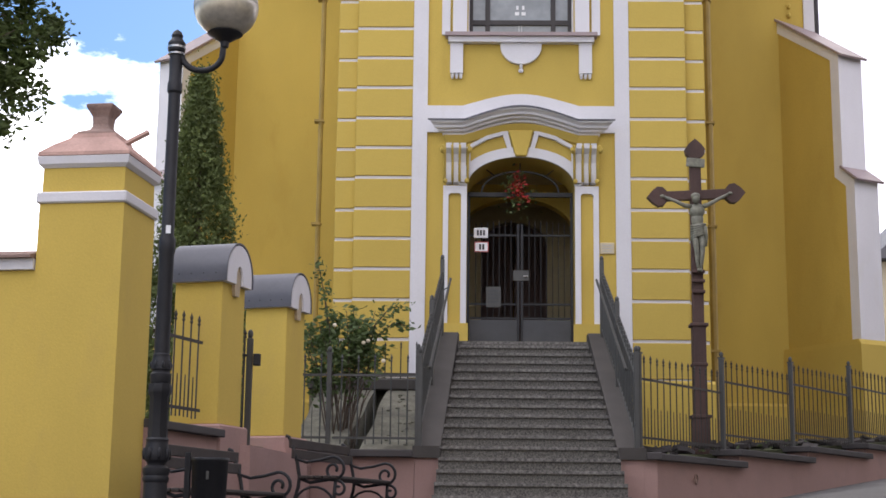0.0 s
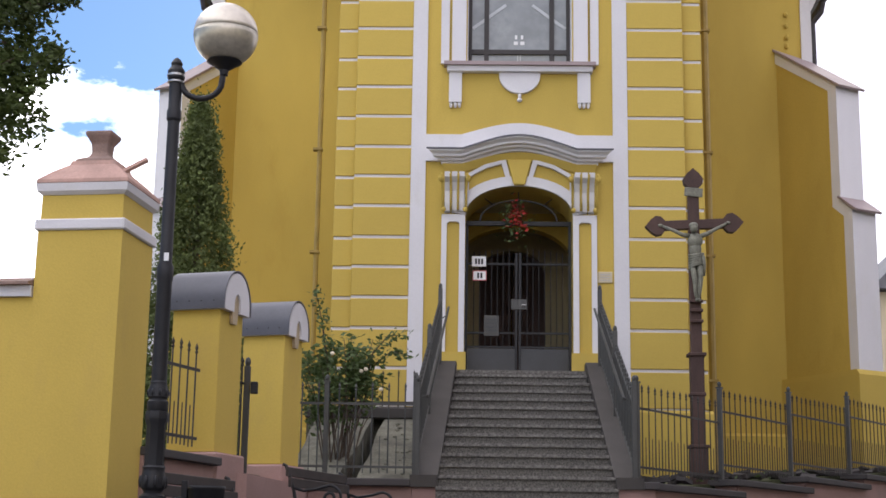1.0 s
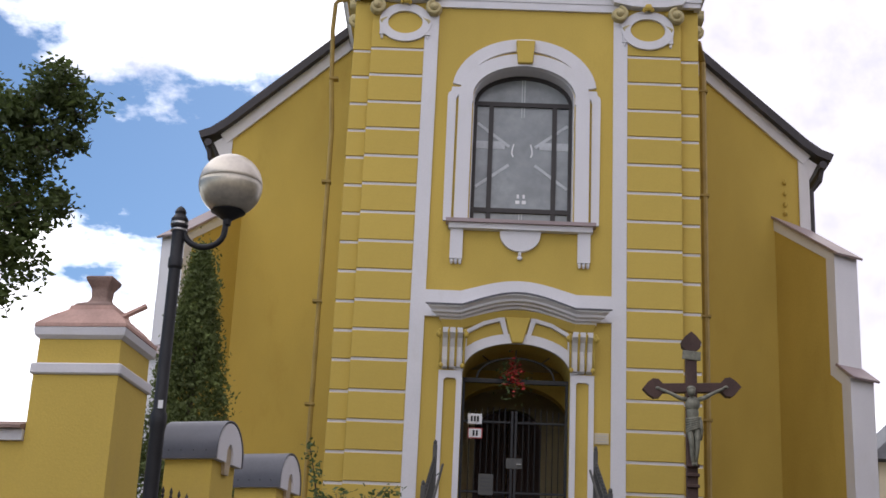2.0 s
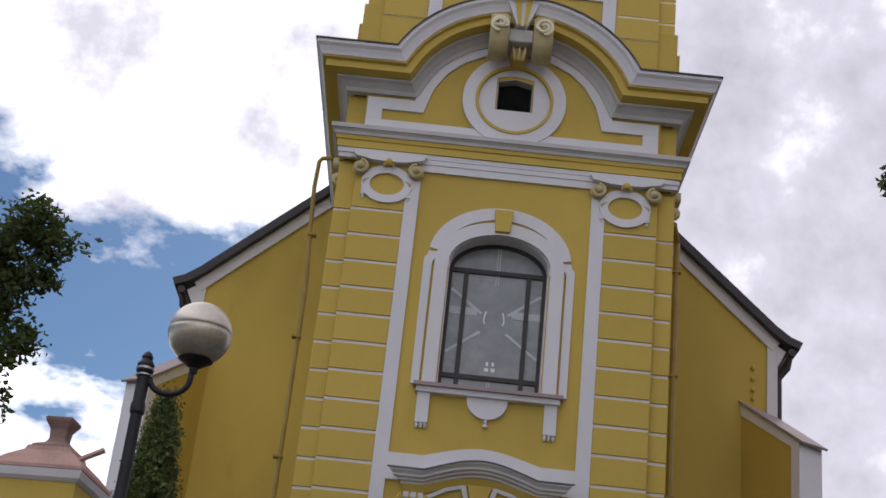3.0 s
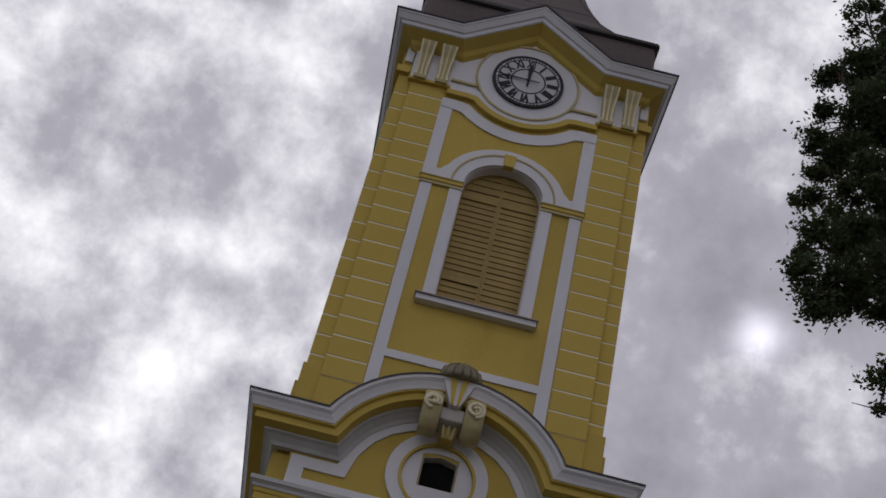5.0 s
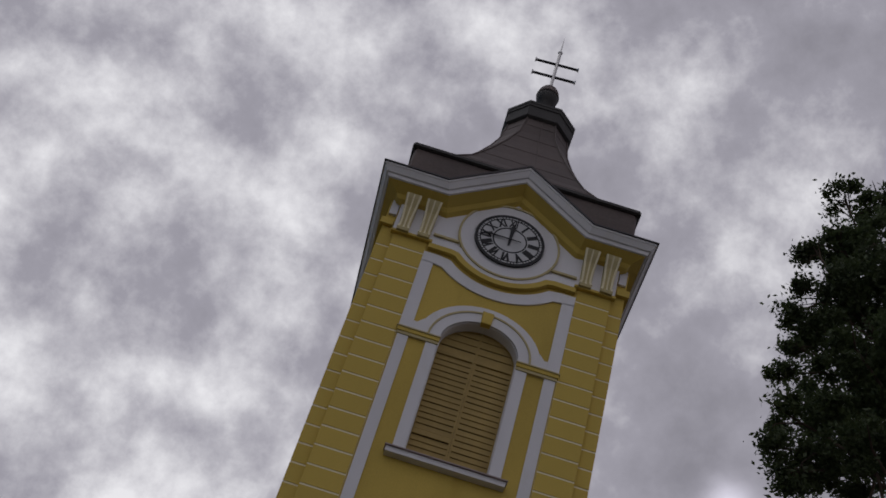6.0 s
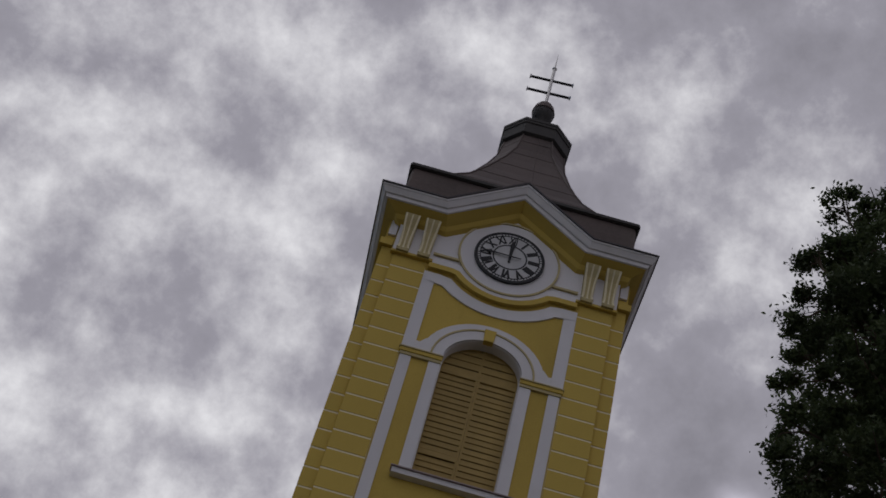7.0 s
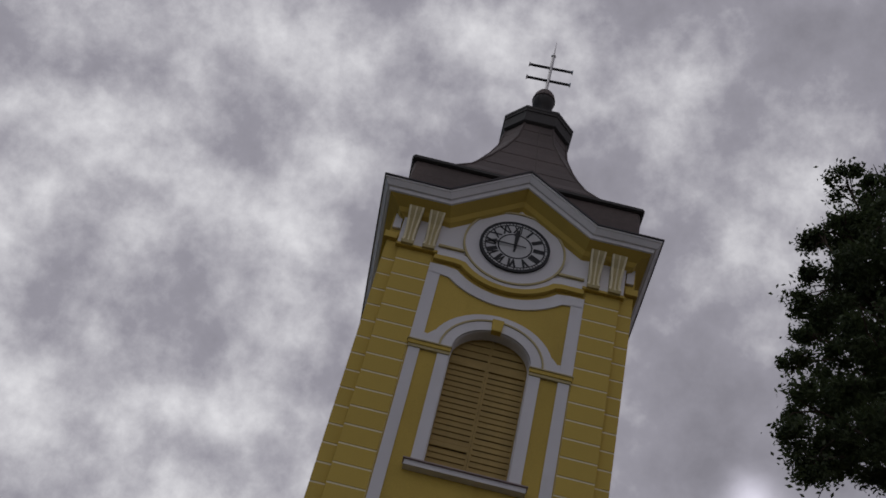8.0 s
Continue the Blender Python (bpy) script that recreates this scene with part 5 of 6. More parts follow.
for s in (-1, 1):
    bm = yz_prism([(-0.95, 2.0), (-0.95, 4.50), (-1.22, 4.50), (-5.30, 2.56), (-5.50, 2.56), (-5.50, 2.42), (-5.2, 2.42), (-5.2, 2.0)], 0.0, 1.0)
    for v in bm.verts:
        f = (-v.co.y - 0.95) / 4.5
        v.co.x = s * ((0.968 + 0.095 * f) if v.co.x < 0.5 else (1.235 + 0.15 * f))
    part("cheek_wall", bm, CHEEK, stairs, "dark grey sloping stair cheek")
    a, b = sorted((s * 1.065, s * 1.36))
    part("cheek_foot", boxed((a, b, -5.45, -5.202, 1.3, 2.418)), PINK, stairs)

retain = tagged(part("retaining_wall", boxed((-2.95, -1.432, -5.45, -5.15, 1.2, 2.42)), PINK), "dusky pink plastered retaining wall with stains", "wall", kind="structure")
part("coping", bevelled(boxed((-2.95, -1.455, -5.56, -5.12, 2.422, 2.51)), 0.01), COPING, retain)
u = FENCE_STEP.normalized()


def oriented(bm, at, turn, z=0.0):
    bmesh.ops.transform(bm, matrix=Matrix.Translation((at[0], at[1], z)) @ Matrix.Rotation(turn, 4, "Z"), verts=bm.verts[:])
    return bm


HEAD = math.atan2(u.y, u.x)
wall_r = tagged(part("street_wall", boxed((1.294, 1.45, -5.45, -5.15, 1.2, 2.42)), PINK), "dusky pink plastered wall stepping up along the street", "wall", kind="structure")
part("coping", bevelled(boxed((1.317, 1.50, -5.56, -5.12, 2.422, 2.51)), 0.01), COPING, wall_r)
for k in range(7):
    p = FENCE_FROM + FENCE_STEP * k
    z = 2.42 + 0.157 * k
    part("wall_section", oriented(boxed((0.0, 2.226, -0.22, 0.10, 0.9 if k < 3 else 1.4, z)), p, HEAD), PINK, wall_r)
    part("coping", oriented(bevelled(boxed((-0.10, 2.32, -0.31, 0.16, z + 0.002, z + 0.085)), 0.01), p, HEAD), COPING, wall_r)
part("tie_ring", oriented(tubed([(0.985 + 0.035 * math.cos(a * 0.5236), -0.236, 2.235 + 0.055 * math.sin(a * 0.5236)) for a in range(13)], 0.011, 6), FENCE_FROM, HEAD), FINIAL, wall_r, "rusty iron ring on the wall")


def spear(bm, x, z0, z1, r=0.009):
    tube(bm, [(x, 0, z0), (x, 0, z1 - 0.10)], r, 4)
    lathe([(r, z1 - 0.10), (r * 2.0, z1 - 0.085), (r, z1 - 0.07), (r * 1.9, z1 - 0.045), (0.001, z1)], (x, 0, 0), 5, bm)


def fence_panel(name, length, h, n, label, group="", drop=0.0, short=True, top_rail=0.78, material=FENCE):
    """A panel of pickets along x, with long spear pickets and short ones between; drop lowers its far end."""
    f = thing(name, (0, 0, 0), label, "fence", group)
    long_bm = bmesh.new()
    spear(long_bm, 0, 0.07, h)
    me = bpy.data.meshes.new("picket")
    long_bm.to_mesh(me); long_bm.free(); me.materials.append(material)
    sb = bmesh.new()
    tube(sb, [(0, 0, 0.07), (0, 0, h * 0.42), (0, 0, h * 0.44)], 0.007, 5, 0.005)
    ms = bpy.data.meshes.new("short_picket")
    sb.to_mesh(ms); sb.free(); ms.materials.append(material)
    for i in range(n):
        o = hang("picket", me, f); o.location = (length * (i + 0.5) / n, 0, random.uniform(-0.008, 0.008))
        if short and i < n - 1:
            o = hang("short_picket", ms, f); o.location = (length * (i + 1) / n, 0, random.uniform(-0.005, 0.005))
    for z in (0.15, top_rail * h):
        part("rail", boxed((0.0, length, -0.008, 0.008, z - 0.014, z + 0.014)), material, f)
    return f


def post(name, h, w, label, group, material=RAIL):
    f = thing(name, (0, 0, 0), label, "post", group)
    part("shaft", bevelled(boxed((-w, w, -w, w, -0.08, h)), 0.006), material, f)
    bm = boxed((-w * 1.25, w * 1.25, -w * 1.25, w * 1.25, h, h + 0.02))
    ellipsoid(bm, (0, 0, h + 0.055), (0.03, 0.03, 0.04), 8, 6)
    part("cap", bm, material, f)
    return f


pt = post("fence_post", 1.16, 0.030, "grey painted steel fence post with a ball cap", "fence posts")
pn = fence_panel("iron_fence", FENCE_STEP.length - 0.1, 1.16, 13, "iron fence panel of spear-tipped pickets", "street fence panels", top_rail=0.74)
for k in range(8):
    p = FENCE_FROM + FENCE_STEP * k
    z = 2.555 + 0.157 * k
    m = Matrix.Translation((p.x, p.y, z)) @ Matrix.Rotation(HEAD, 4, "Z")
    if k == 0:
        pt.matrix_basis = m
        pn.matrix_basis = m @ Matrix.Translation((0.05, 0, 0))
    else:
        copy_thing(pt, m)
        if k < 7:
            copy_thing(pn, m @ Matrix.Translation((0.05, 0, 0)))
copy_thing(pt, Matrix.Translation((-2.48, -5.33, 2.505)))
copy_thing(pt, Matrix.Translation((-1.38, -5.30, 2.505)))
pl2 = fence_panel("iron_fence", 1.0, 1.16, 5, "iron fence panel of spear-tipped pickets beside the stairs", "stair fence panels", short=True, material=RAIL)
pl2.matrix_basis = Matrix.Translation((-2.43, -5.33, 2.505))
copy_thing(pl2, Matrix.Translation((-3.48, -5.33, 2.505)))


def stair_rail(s):
    """A sloping balustrade on a stair cheek, with close pickets and an inner grab rail."""
    r = thing("stair_railing", (s * 1.25, -3.2, 3.5), "grey painted steel stair railing with spiked pickets", "railing", "stair railings")
    y0, y1 = -1.35, -5.28
    base = lambda y: 4.50 + (y + 1.22) * (4.50 - 2.56) / 4.08
    xat = lambda y: s * (1.20 + 0.12 * (y0 - y) / (y0 - y1)) - 0.02
    for y, h in ((y0, 1.15), ((y0 + y1) / 2, 1.15), (y1, 1.16)):
        x = xat(y)
        part("post", bevelled(boxed((x - 0.032, x + 0.032, y - 0.032, y + 0.032, base(y) - 0.05, base(y) + h)), 0.005), RAIL, r)
        bm = bmesh.new(); ellipsoid(bm, (x, y, base(y) + h + 0.03), (0.03, 0.03, 0.045), 8, 6)
        part("finial", bm, RAIL, r)
    for h in (0.10, 0.86):
        part("rail", tubed([(xat(y0), y0, base(y0) + h), (xat(y1), y1, base(y1) + h)], 0.018, 6), RAIL, r)
    bmp = bmesh.new(); spear(bmp, 0, 0.08, 1.05, 0.010)
    me = bpy.data.meshes.new("picket"); bmp.to_mesh(me); bmp.free(); me.materials.append(RAIL)
    for i in range(1, 24):
        y = y0 + (y1 - y0) * i / 24
        o = hang("picket", me, r); o.location = (xat(y), y, base(y))
    xi = s * 1.09
    part("grab_rail", tubed([(xi, y0 - 0.15, base(y0 - 0.15) + 0.90), (xi * 1.13, y1 + 0.6, base(y1 + 0.6) + 0.72)], 0.019, 8), RAIL, r, "grey inner grab rail")
    for f in (0.12, 0.5, 0.85):
        y = y0 + (y1 - y0) * f
        part("bracket", tubed([(xi * (1 + 0.13 * f), y, base(y) + 0.90 - 0.18 * f), (xat(y), y, base(y) + 0.80 - 0.1 * f)], 0.009, 5), RAIL, r)
    return r


# the flight drifts a little westward as it comes down
DRIFT = Matrix(((1, 0.0158, 0, 0.019), (0, 1, 0, 0), (0, 0, 1, 0), (0, 0, 0, 1)))
for flight in (stairs, stair_rail(-1), stair_rail(1)):
    for o in flight.children:
        if o.name.startswith("picket"):
            o.location.x += 0.0158 * (o.location.y + 1.2)
        else:
            o.data.transform(DRIFT)

# old concrete slope with a dark cellar slot
slab = thing("cellar_slope", (-2.0, -3.4, 2.4), "rough old concrete slope with a dark slot beside the stairs", "concrete")
def slab_strip(x_low, x_top, w_low, w_top, lift):
    """A sloping concrete strip that narrows and drifts as it climbs."""
    bm = bmesh.new()
    n = 9
    rows = []
    for k in range(n + 1):
        f = k / n
        y, z = -4.95 + 2.7 * f, 2.52 + lift + 1.0 * f
        x0 = x_low + (x_top - x_low) * f
        x1 = x0 + w_low + (w_top - w_low) * f
        jig = 0.018 * math.sin(7.3 * k + x_low)
        rows.append([bm.verts.new(p) for p in ((x0 + jig, y, 2.3), (x0 + jig, y, z), (x1 + jig, y, z + 0.01), (x1 + jig, y, 2.3))])
    for a, b in zip(rows, rows[1:]):
        for q in range(4):
            bm.faces.new((a[q], a[(q + 1) % 4], b[(q + 1) % 4], b[q]))
    bm.faces.new(rows[0]); bm.faces.new(rows[-1][::-1])
    return bm


part("slope", slab_strip(-2.12, -1.97, 0.74, 0.64, 0.0), CONCRETE, slab)
part("slope", slab_strip(-3.02, -2.92, 0.66, 0.80, 0.0), CONCRETE, slab)
# shade in the slot, drawn as a dark solid
part("slot_side", yz_prism([(-4.9, 2.40), (-4.9, 2.43), (-2.2, 2.75), (-2.2, 2.40)], -2.36, -2.02), DARK, slab)
r = np.random.default_rng(44)
for k in range(26):
    f = r.uniform(0.05, 0.9)
    q = (-2.02 + 0.10 * f + r.uniform(0.05, 0.55), -4.95 + 2.7 * f, 2.525 + 1.0 * f)
    bm = bmesh.new(); ellipsoid(bm, q, (r.uniform(0.02, 0.045), r.uniform(0.02, 0.05), 0.02), 6, 4)
    part("stone", bm, CONCRETE, slab)
part("ledge", bevelled(boxed((-3.1, -1.31, -2.3, -0.1, 3.522, 3.68)), 0.015), CHEEK, slab)
part("back_wall", boxed((-3.1, -1.31, -2.05, -0.1, 2.3, 3.52)), CONCRETE, slab)
ledge_fence = fence_panel("ledge_fence", 1.35, 0.62, 6, "low iron fence on a concrete ledge", "", short=False, top_rail=0.12)
ledge_fence.matrix_basis = Matrix.Translation((-2.80, -2.1, 3.62))

# ---------------------------------------------------------------- gate piers on the churchyard wall


PIER = Matrix.Translation((-3.885, -10.94, 0.012)) @ Matrix.Rotation(radians(-7), 4, "Z")


def big_pier():
    m = PIER
    p = thing("wall_pier", (-3.87, -10.94, 1.2), "tall yellow plastered pier with white bands and a terracotta cap", "pier")

    def add(name, bm, material, label=""):
        bmesh.ops.transform(bm, matrix=m, verts=bm.verts[:])
        return part(name, bm, material, p, label)

    sq = lambda w, z: [(-w, -w, z), (w, -w, z), (w, w, z), (-w, w, z)]
    add("shaft", loft([sq(0.368, 0.8), sq(0.362, 4.16)]), PIERY)
    add("band", bevelled(loft([sq(0.388, 4.162), sq(0.388, 4.255)]), 0.012), WHITE)
    add("upper_shaft", loft([sq(0.352, 4.257), sq(0.350, 4.46)]), PIERY)
    add("cornice", loft([sq(0.355, 4.462), sq(0.385, 4.49), sq(0.395, 4.55), sq(0.385, 4.558)]), WHITE)
    cap = add("cap", loft([sq(0.395, 4.56), sq(0.39, 4.59), sq(0.30, 4.68), sq(0.20, 4.76), sq(0.185, 4.80)]), CAPPINK, "weathered terracotta pyramid cap")
    bm = loft([sq(0.17, 4.79), sq(0.17, 4.82), sq(0.09, 4.86), sq(0.07, 4.90), sq(0.075, 4.98), sq(0.115, 5.05), sq(0.12, 5.08), sq(0.08, 5.085)])
    add("finial", bevelled(bm, 0.008), FINIAL, "weathered stone finial")
    bm = tubed([(0.20, -0.18, 4.66), (0.42, -0.05, 4.83)], 0.026, 5)
    add("tile_edge", bm, CAPPINK)


big_pier()
bm = boxed(-12.0, -0.3685, -0.3497, -0.05, 0.5, 3.61)
bmesh.ops.transform(bm, matrix=PIER, verts=bm.verts[:])
wl = tagged(part("churchyard_wall", bm, PIERY), "yellow plastered churchyard wall with a tile coping", "wall", kind="structure")
bm = yz_prism([(-0.39, 3.612), (-0.40, 3.70), (0.0, 3.70), (-0.01, 3.612)], -12.0, -0.372)
bmesh.ops.transform(bm, matrix=PIER, verts=bm.verts[:])
part("coping_band", bm, WHITE, wl)
bm = yz_prism([(-0.45, 3.702), (-0.45, 3.725), (-0.2, 3.80), (0.05, 3.725), (0.05, 3.702)], -12.0, -0.372)
bmesh.ops.transform(bm, matrix=PIER, verts=bm.verts[:])
part("coping", bm, FINIAL, wl, "dark red tile coping")


def ribbon_yz(path, lo, hi, x0, x1):
    """A band along a path in y and z, from the offset lo to hi."""
    bm = ribbon(path, lo, hi, x0, x1)
    for v in bm.verts:
        v.co = (v.co.y, v.co.x, v.co.z)
    return bm


def barrel_pier(corner, z0, z1, ztop, label):
    """A pier whose right front corner is given, with a sheet barrel cap and white arched ends."""
    w = 0.50
    m = Matrix.Translation((corner[0], corner[1], 0)) @ Matrix.Rotation(radians(-16), 4, "Z")
    p = thing("gate_pier", (corner[0], corner[1], z0), label, "pier", "gate piers")

    def add(name, bm, material, parent=None, lab=""):
        bmesh.ops.transform(bm, matrix=m, verts=bm.verts[:])
        return part(name, bm, material, parent or p, lab)

    add("shaft", bevelled(boxed((-w, 0, 0, w, z0, z1)), 0.008), PIERY)
    add("base", bevelled(boxed((-w - 0.06, 0.06, -0.06, w + 0.06, 0.9, z0 - 0.002)), 0.02), PINK, lab="dusky pink plastered base")
    cy, r, hgt = w / 2, 0.29, ztop - z1 + 0.02
    outer = [(cy - r, z1 - 0.02), (cy - r, z1 + 0.05)] + [(cy + r * math.cos(radians(a)), z1 + 0.05 + (hgt - 0.05) * math.sin(radians(a))) for a in range(168, 0, -12)] + [(cy + r, z1 + 0.05), (cy + r, z1 - 0.02)]
    core = [(cy + (y - cy) * 0.965, z1 - 0.02 + (z - z1 + 0.02) * 0.965) for y, z in outer]
    cap = crisp(add("barrel_cap", ribbon_yz(outer, 0.0, 0.012, -w - 0.06, 0.062), BARREL, lab="dark grey sheet metal barrel cap"))
    add("cap_core", yz_prism(core, -w - 0.04, 0.030), WHITE, cap)
    for k in range(4):
        bm = bmesh.new(); ellipsoid(bm, (-w + 0.06 + 0.13 * k, cy - r - 0.012, z1 + 0.06), (0.008, 0.006, 0.008), 6, 4)
        add("rivet", bm, IRON, cap)
    # a white horseshoe band round a small arched niche
    band = [(cy - 0.165, z1 - 0.02), (cy - 0.165, z1 + 0.05)] + [(cy + 0.165 * math.cos(radians(a)), z1 + 0.05 + (hgt - 0.17) * math.sin(radians(a))) for a in range(168, 0, -12)] + [(cy + 0.165, z1 + 0.05), (cy + 0.165, z1 - 0.02)]
    end = add("arched_end", ribbon_yz(band, -0.095, 0.105, 0.028, 0.058), WHITE, lab="white plastered arched end")
    slot = [(cy - 0.045, z1 - 0.13), (cy - 0.068, z1 - 0.0), (cy - 0.068, z1 + 0.13), (cy - 0.04, z1 + 0.185), (cy, z1 + 0.20), (cy + 0.04, z1 + 0.185), (cy + 0.068, z1 + 0.13), (cy + 0.068, z1 - 0.0), (cy + 0.045, z1 - 0.13)]
    add("niche", yz_prism(slot, 0.003, 0.036), NICHE, end, "greyish bare plaster in the niche")


barrel_pier((-3.12, -9.23), 2.535, 3.905, 4.265, "yellow plastered gate pier with a sheet metal barrel cap")
barrel_pier((-2.79, -7.03), 2.565, 3.995, 4.365, "yellow plastered gate pier beside the rose bush")
low = tagged(part("pier_base_wall", loft([[(-3.75, -10.6, 0.9), (-3.45, -10.65, 0.9), (-3.05, -9.1, 0.9), (-3.35, -9.0, 0.9)], [(-3.75, -10.6, 2.40), (-3.45, -10.65, 2.40), (-3.05, -9.1, 2.40), (-3.35, -9.0, 2.40)]]), PINK), "dusky pink low wall between the piers", "wall", kind="structure")
part("coping", bevelled(loft([[(-3.8, -10.6, 2.402), (-3.40, -10.66, 2.402), (-3.02, -9.32, 2.402), (-3.42, -9.25, 2.402)], [(-3.8, -10.6, 2.475), (-3.40, -10.66, 2.475), (-3.02, -9.32, 2.475), (-3.42, -9.25, 2.475)]]), 0.008), COPING, low)
bm = loft([[(-3.1, -8.9, 0.9), (-2.86, -8.85, 0.9), (-2.62, -7.05, 0.9), (-2.66, -5.4, 0.9), (-2.95, -5.4, 0.9)], [(-3.1, -8.9, 2.36), (-2.86, -8.85, 2.36), (-2.62, -7.05, 2.36), (-2.66, -5.4, 2.36), (-2.95, -5.4, 2.36)]])
part("wall_section", bm, PINK, low)
gp = fence_panel("gate_fence", 0.86, 1.02, 6, "iron fence panel of spear-tipped pickets between the piers", "", short=True, top_rail=0.76)
gp.matrix_basis = Matrix.Translation((-3.50, -10.35, 2.48)) @ Matrix.Rotation(radians(72), 4, "Z")
sg = thing("side_gate", (-2.98, -8.3, 1.6), "narrow iron gate with a grey steel post, half open", "gate")
part("post", bevelled(boxed((-3.01, -2.95, -8.36, -8.30, 1.5, 3.46)), 0.006), RAIL, sg)
bm = bmesh.new(); ellipsoid(bm, (-2.98, -8.33, 3.50), (0.03, 0.03, 0.05), 8, 6)
part("finial", bm, RAIL, sg)
part("lock_box", bevelled(boxed((-2.94, -2.87, -8.37, -8.30, 3.18, 3.30)), 0.006), IRON, sg)
for k in range(5):
    bm = bmesh.new(); spear(bm, 0, 2.25, 3.55 + 0.02 * (k % 2), 0.010)
    bmesh.ops.translate(bm, verts=bm.verts[:], vec=(-3.03 - 0.035 * k, -8.36 - 0.09 * k, 0))
    part("picket", bm, FENCE, sg)
for z in (2.4, 3.28):
    part("rail", tubed([(-3.0, -8.33, z), (-3.20, -8.78, z + 0.01)], 0.014, 6), FENCE, sg)

# ---------------------------------------------------------------- street lamp
LX, LY = -2.985, -12.33
lamp = thing("street_lamp", (LX, LY, 1.1), "black cast iron street lamp with a frosted globe", "street lamp")
G0 = street(LX, LY)
crisp(part("base", lathe([(0.15, G0), (0.15, G0 + 0.10), (0.12, G0 + 0.16), (0.090, 1.50), (0.084, 1.895), (0.090, 1.905), (0.094, 1.925), (0.088, 1.945), (0.096, 1.965), (0.094, 2.0), (0.066, 2.02)], (LX, LY, 0), 20), IRON, lamp))
crisp(part("acanthus_bulge", lathe([(0.064, 2.015), (0.068, 2.035), (0.086, 2.055), (0.093, 2.085), (0.088, 2.13), (0.080, 2.17), (0.079, 2.19), (0.083, 2.20), (0.076, 2.215)], (LX, LY, 0), 16), IRON, lamp))
crisp(part("lower_shaft", lathe([(0.073, 2.205), (0.069, 2.50), (0.080, 2.525), (0.086, 2.555), (0.080, 2.60), (0.070, 2.605)], (LX, LY, 0), 8, turn=0.39), IRON, lamp))
crisp(part("shaft_collar", lathe([(0.070, 2.60), (0.077, 2.615), (0.078, 2.67), (0.064, 2.685), (0.064, 2.695), (0.074, 2.705), (0.073, 2.74), (0.066, 2.78), (0.060, 2.80), (0.062, 2.81), (0.056, 2.825)], (LX, LY, 0), 16), IRON, lamp))
for k in range(8):
    a = 2 * math.pi * (k + 0.5) / 8
    bm = bmesh.new()
    ellipsoid(bm, (LX + 0.090 * math.cos(a), LY + 0.090 * math.sin(a), 2.10), (0.016, 0.016, 0.045), 6, 5)
    smooth(part("cast_leaf", bm, IRON, lamp))
    bm = bmesh.new()
    ellipsoid(bm, (LX + 0.071 * math.cos(a), LY + 0.071 * math.sin(a), 2.735), (0.012, 0.012, 0.028), 6, 5)
    smooth(part("cast_leaf", bm, IRON, lamp))
crisp(part("pole", lathe([(0.058, 2.78), (0.055, 3.55), (0.062, 3.58), (0.062, 3.66), (0.048, 3.70), (0.045, 4.78), (0.056, 4.80), (0.056, 4.86), (0.048, 4.88), (0.05, 5.10), (0.066, 5.12), (0.066, 5.18), (0.04, 5.22), (0.045, 5.24), (0.03, 5.27), (0.005, 5.29)], (LX, LY, 0), 16), IRON, lamp))
part("clamp", lathe([(0.068, 5.135), (0.070, 5.137), (0.070, 5.15), (0.068, 5.152)], (LX, LY, 0), 16), METAL, lamp)
part("clamp", lathe([(0.060, 5.085), (0.064, 5.087), (0.064, 5.098), (0.060, 5.10)], (LX, LY, 0), 16), METAL, lamp)
arm_pts = [(LX + 0.03, LY, 5.16)] + [(LX + 0.195 + 0.155 * math.cos(radians(a)), LY, 5.10 + 0.135 * math.sin(radians(a))) for a in range(180, 361, 15)] + [(LX + 0.355, LY, 5.17)]
smooth(part("arm", tubed(arm_pts, 0.024, 8), IRON, lamp))
part("sticker", boxed((LX + 0.0, LX + 0.035, LY - 0.066, LY - 0.0635, 3.70, 3.76)), SIGNW, lamp, "small white sticker")
BX = LX + 0.362
crisp(part("globe_seat", lathe([(0.03, 5.15), (0.035, 5.19), (0.05, 5.20), (0.10, 5.235), (0.135, 5.255), (0.12, 5.27)], (BX, LY, 0), 18), IRON, lamp))
gl = [(0.245 * math.sin(radians(a)), 5.475 - 0.245 * math.cos(radians(a))) for a in range(28, 93, 8)]
gl2 = [(0.245 * math.sin(radians(a)), 5.475 - 0.245 * math.cos(radians(a))) for a in range(92, 181, 8)]
smooth(part("globe_lower", lathe(gl, (BX, LY, 0), 32), GLOBELOW, lamp, "darker lower half of the globe"))
smooth(part("globe_upper", lathe(gl2, (BX, LY, 0), 32), GLOBE, lamp, "frosted white upper half of the globe"))

# ---------------------------------------------------------------- benches and bin


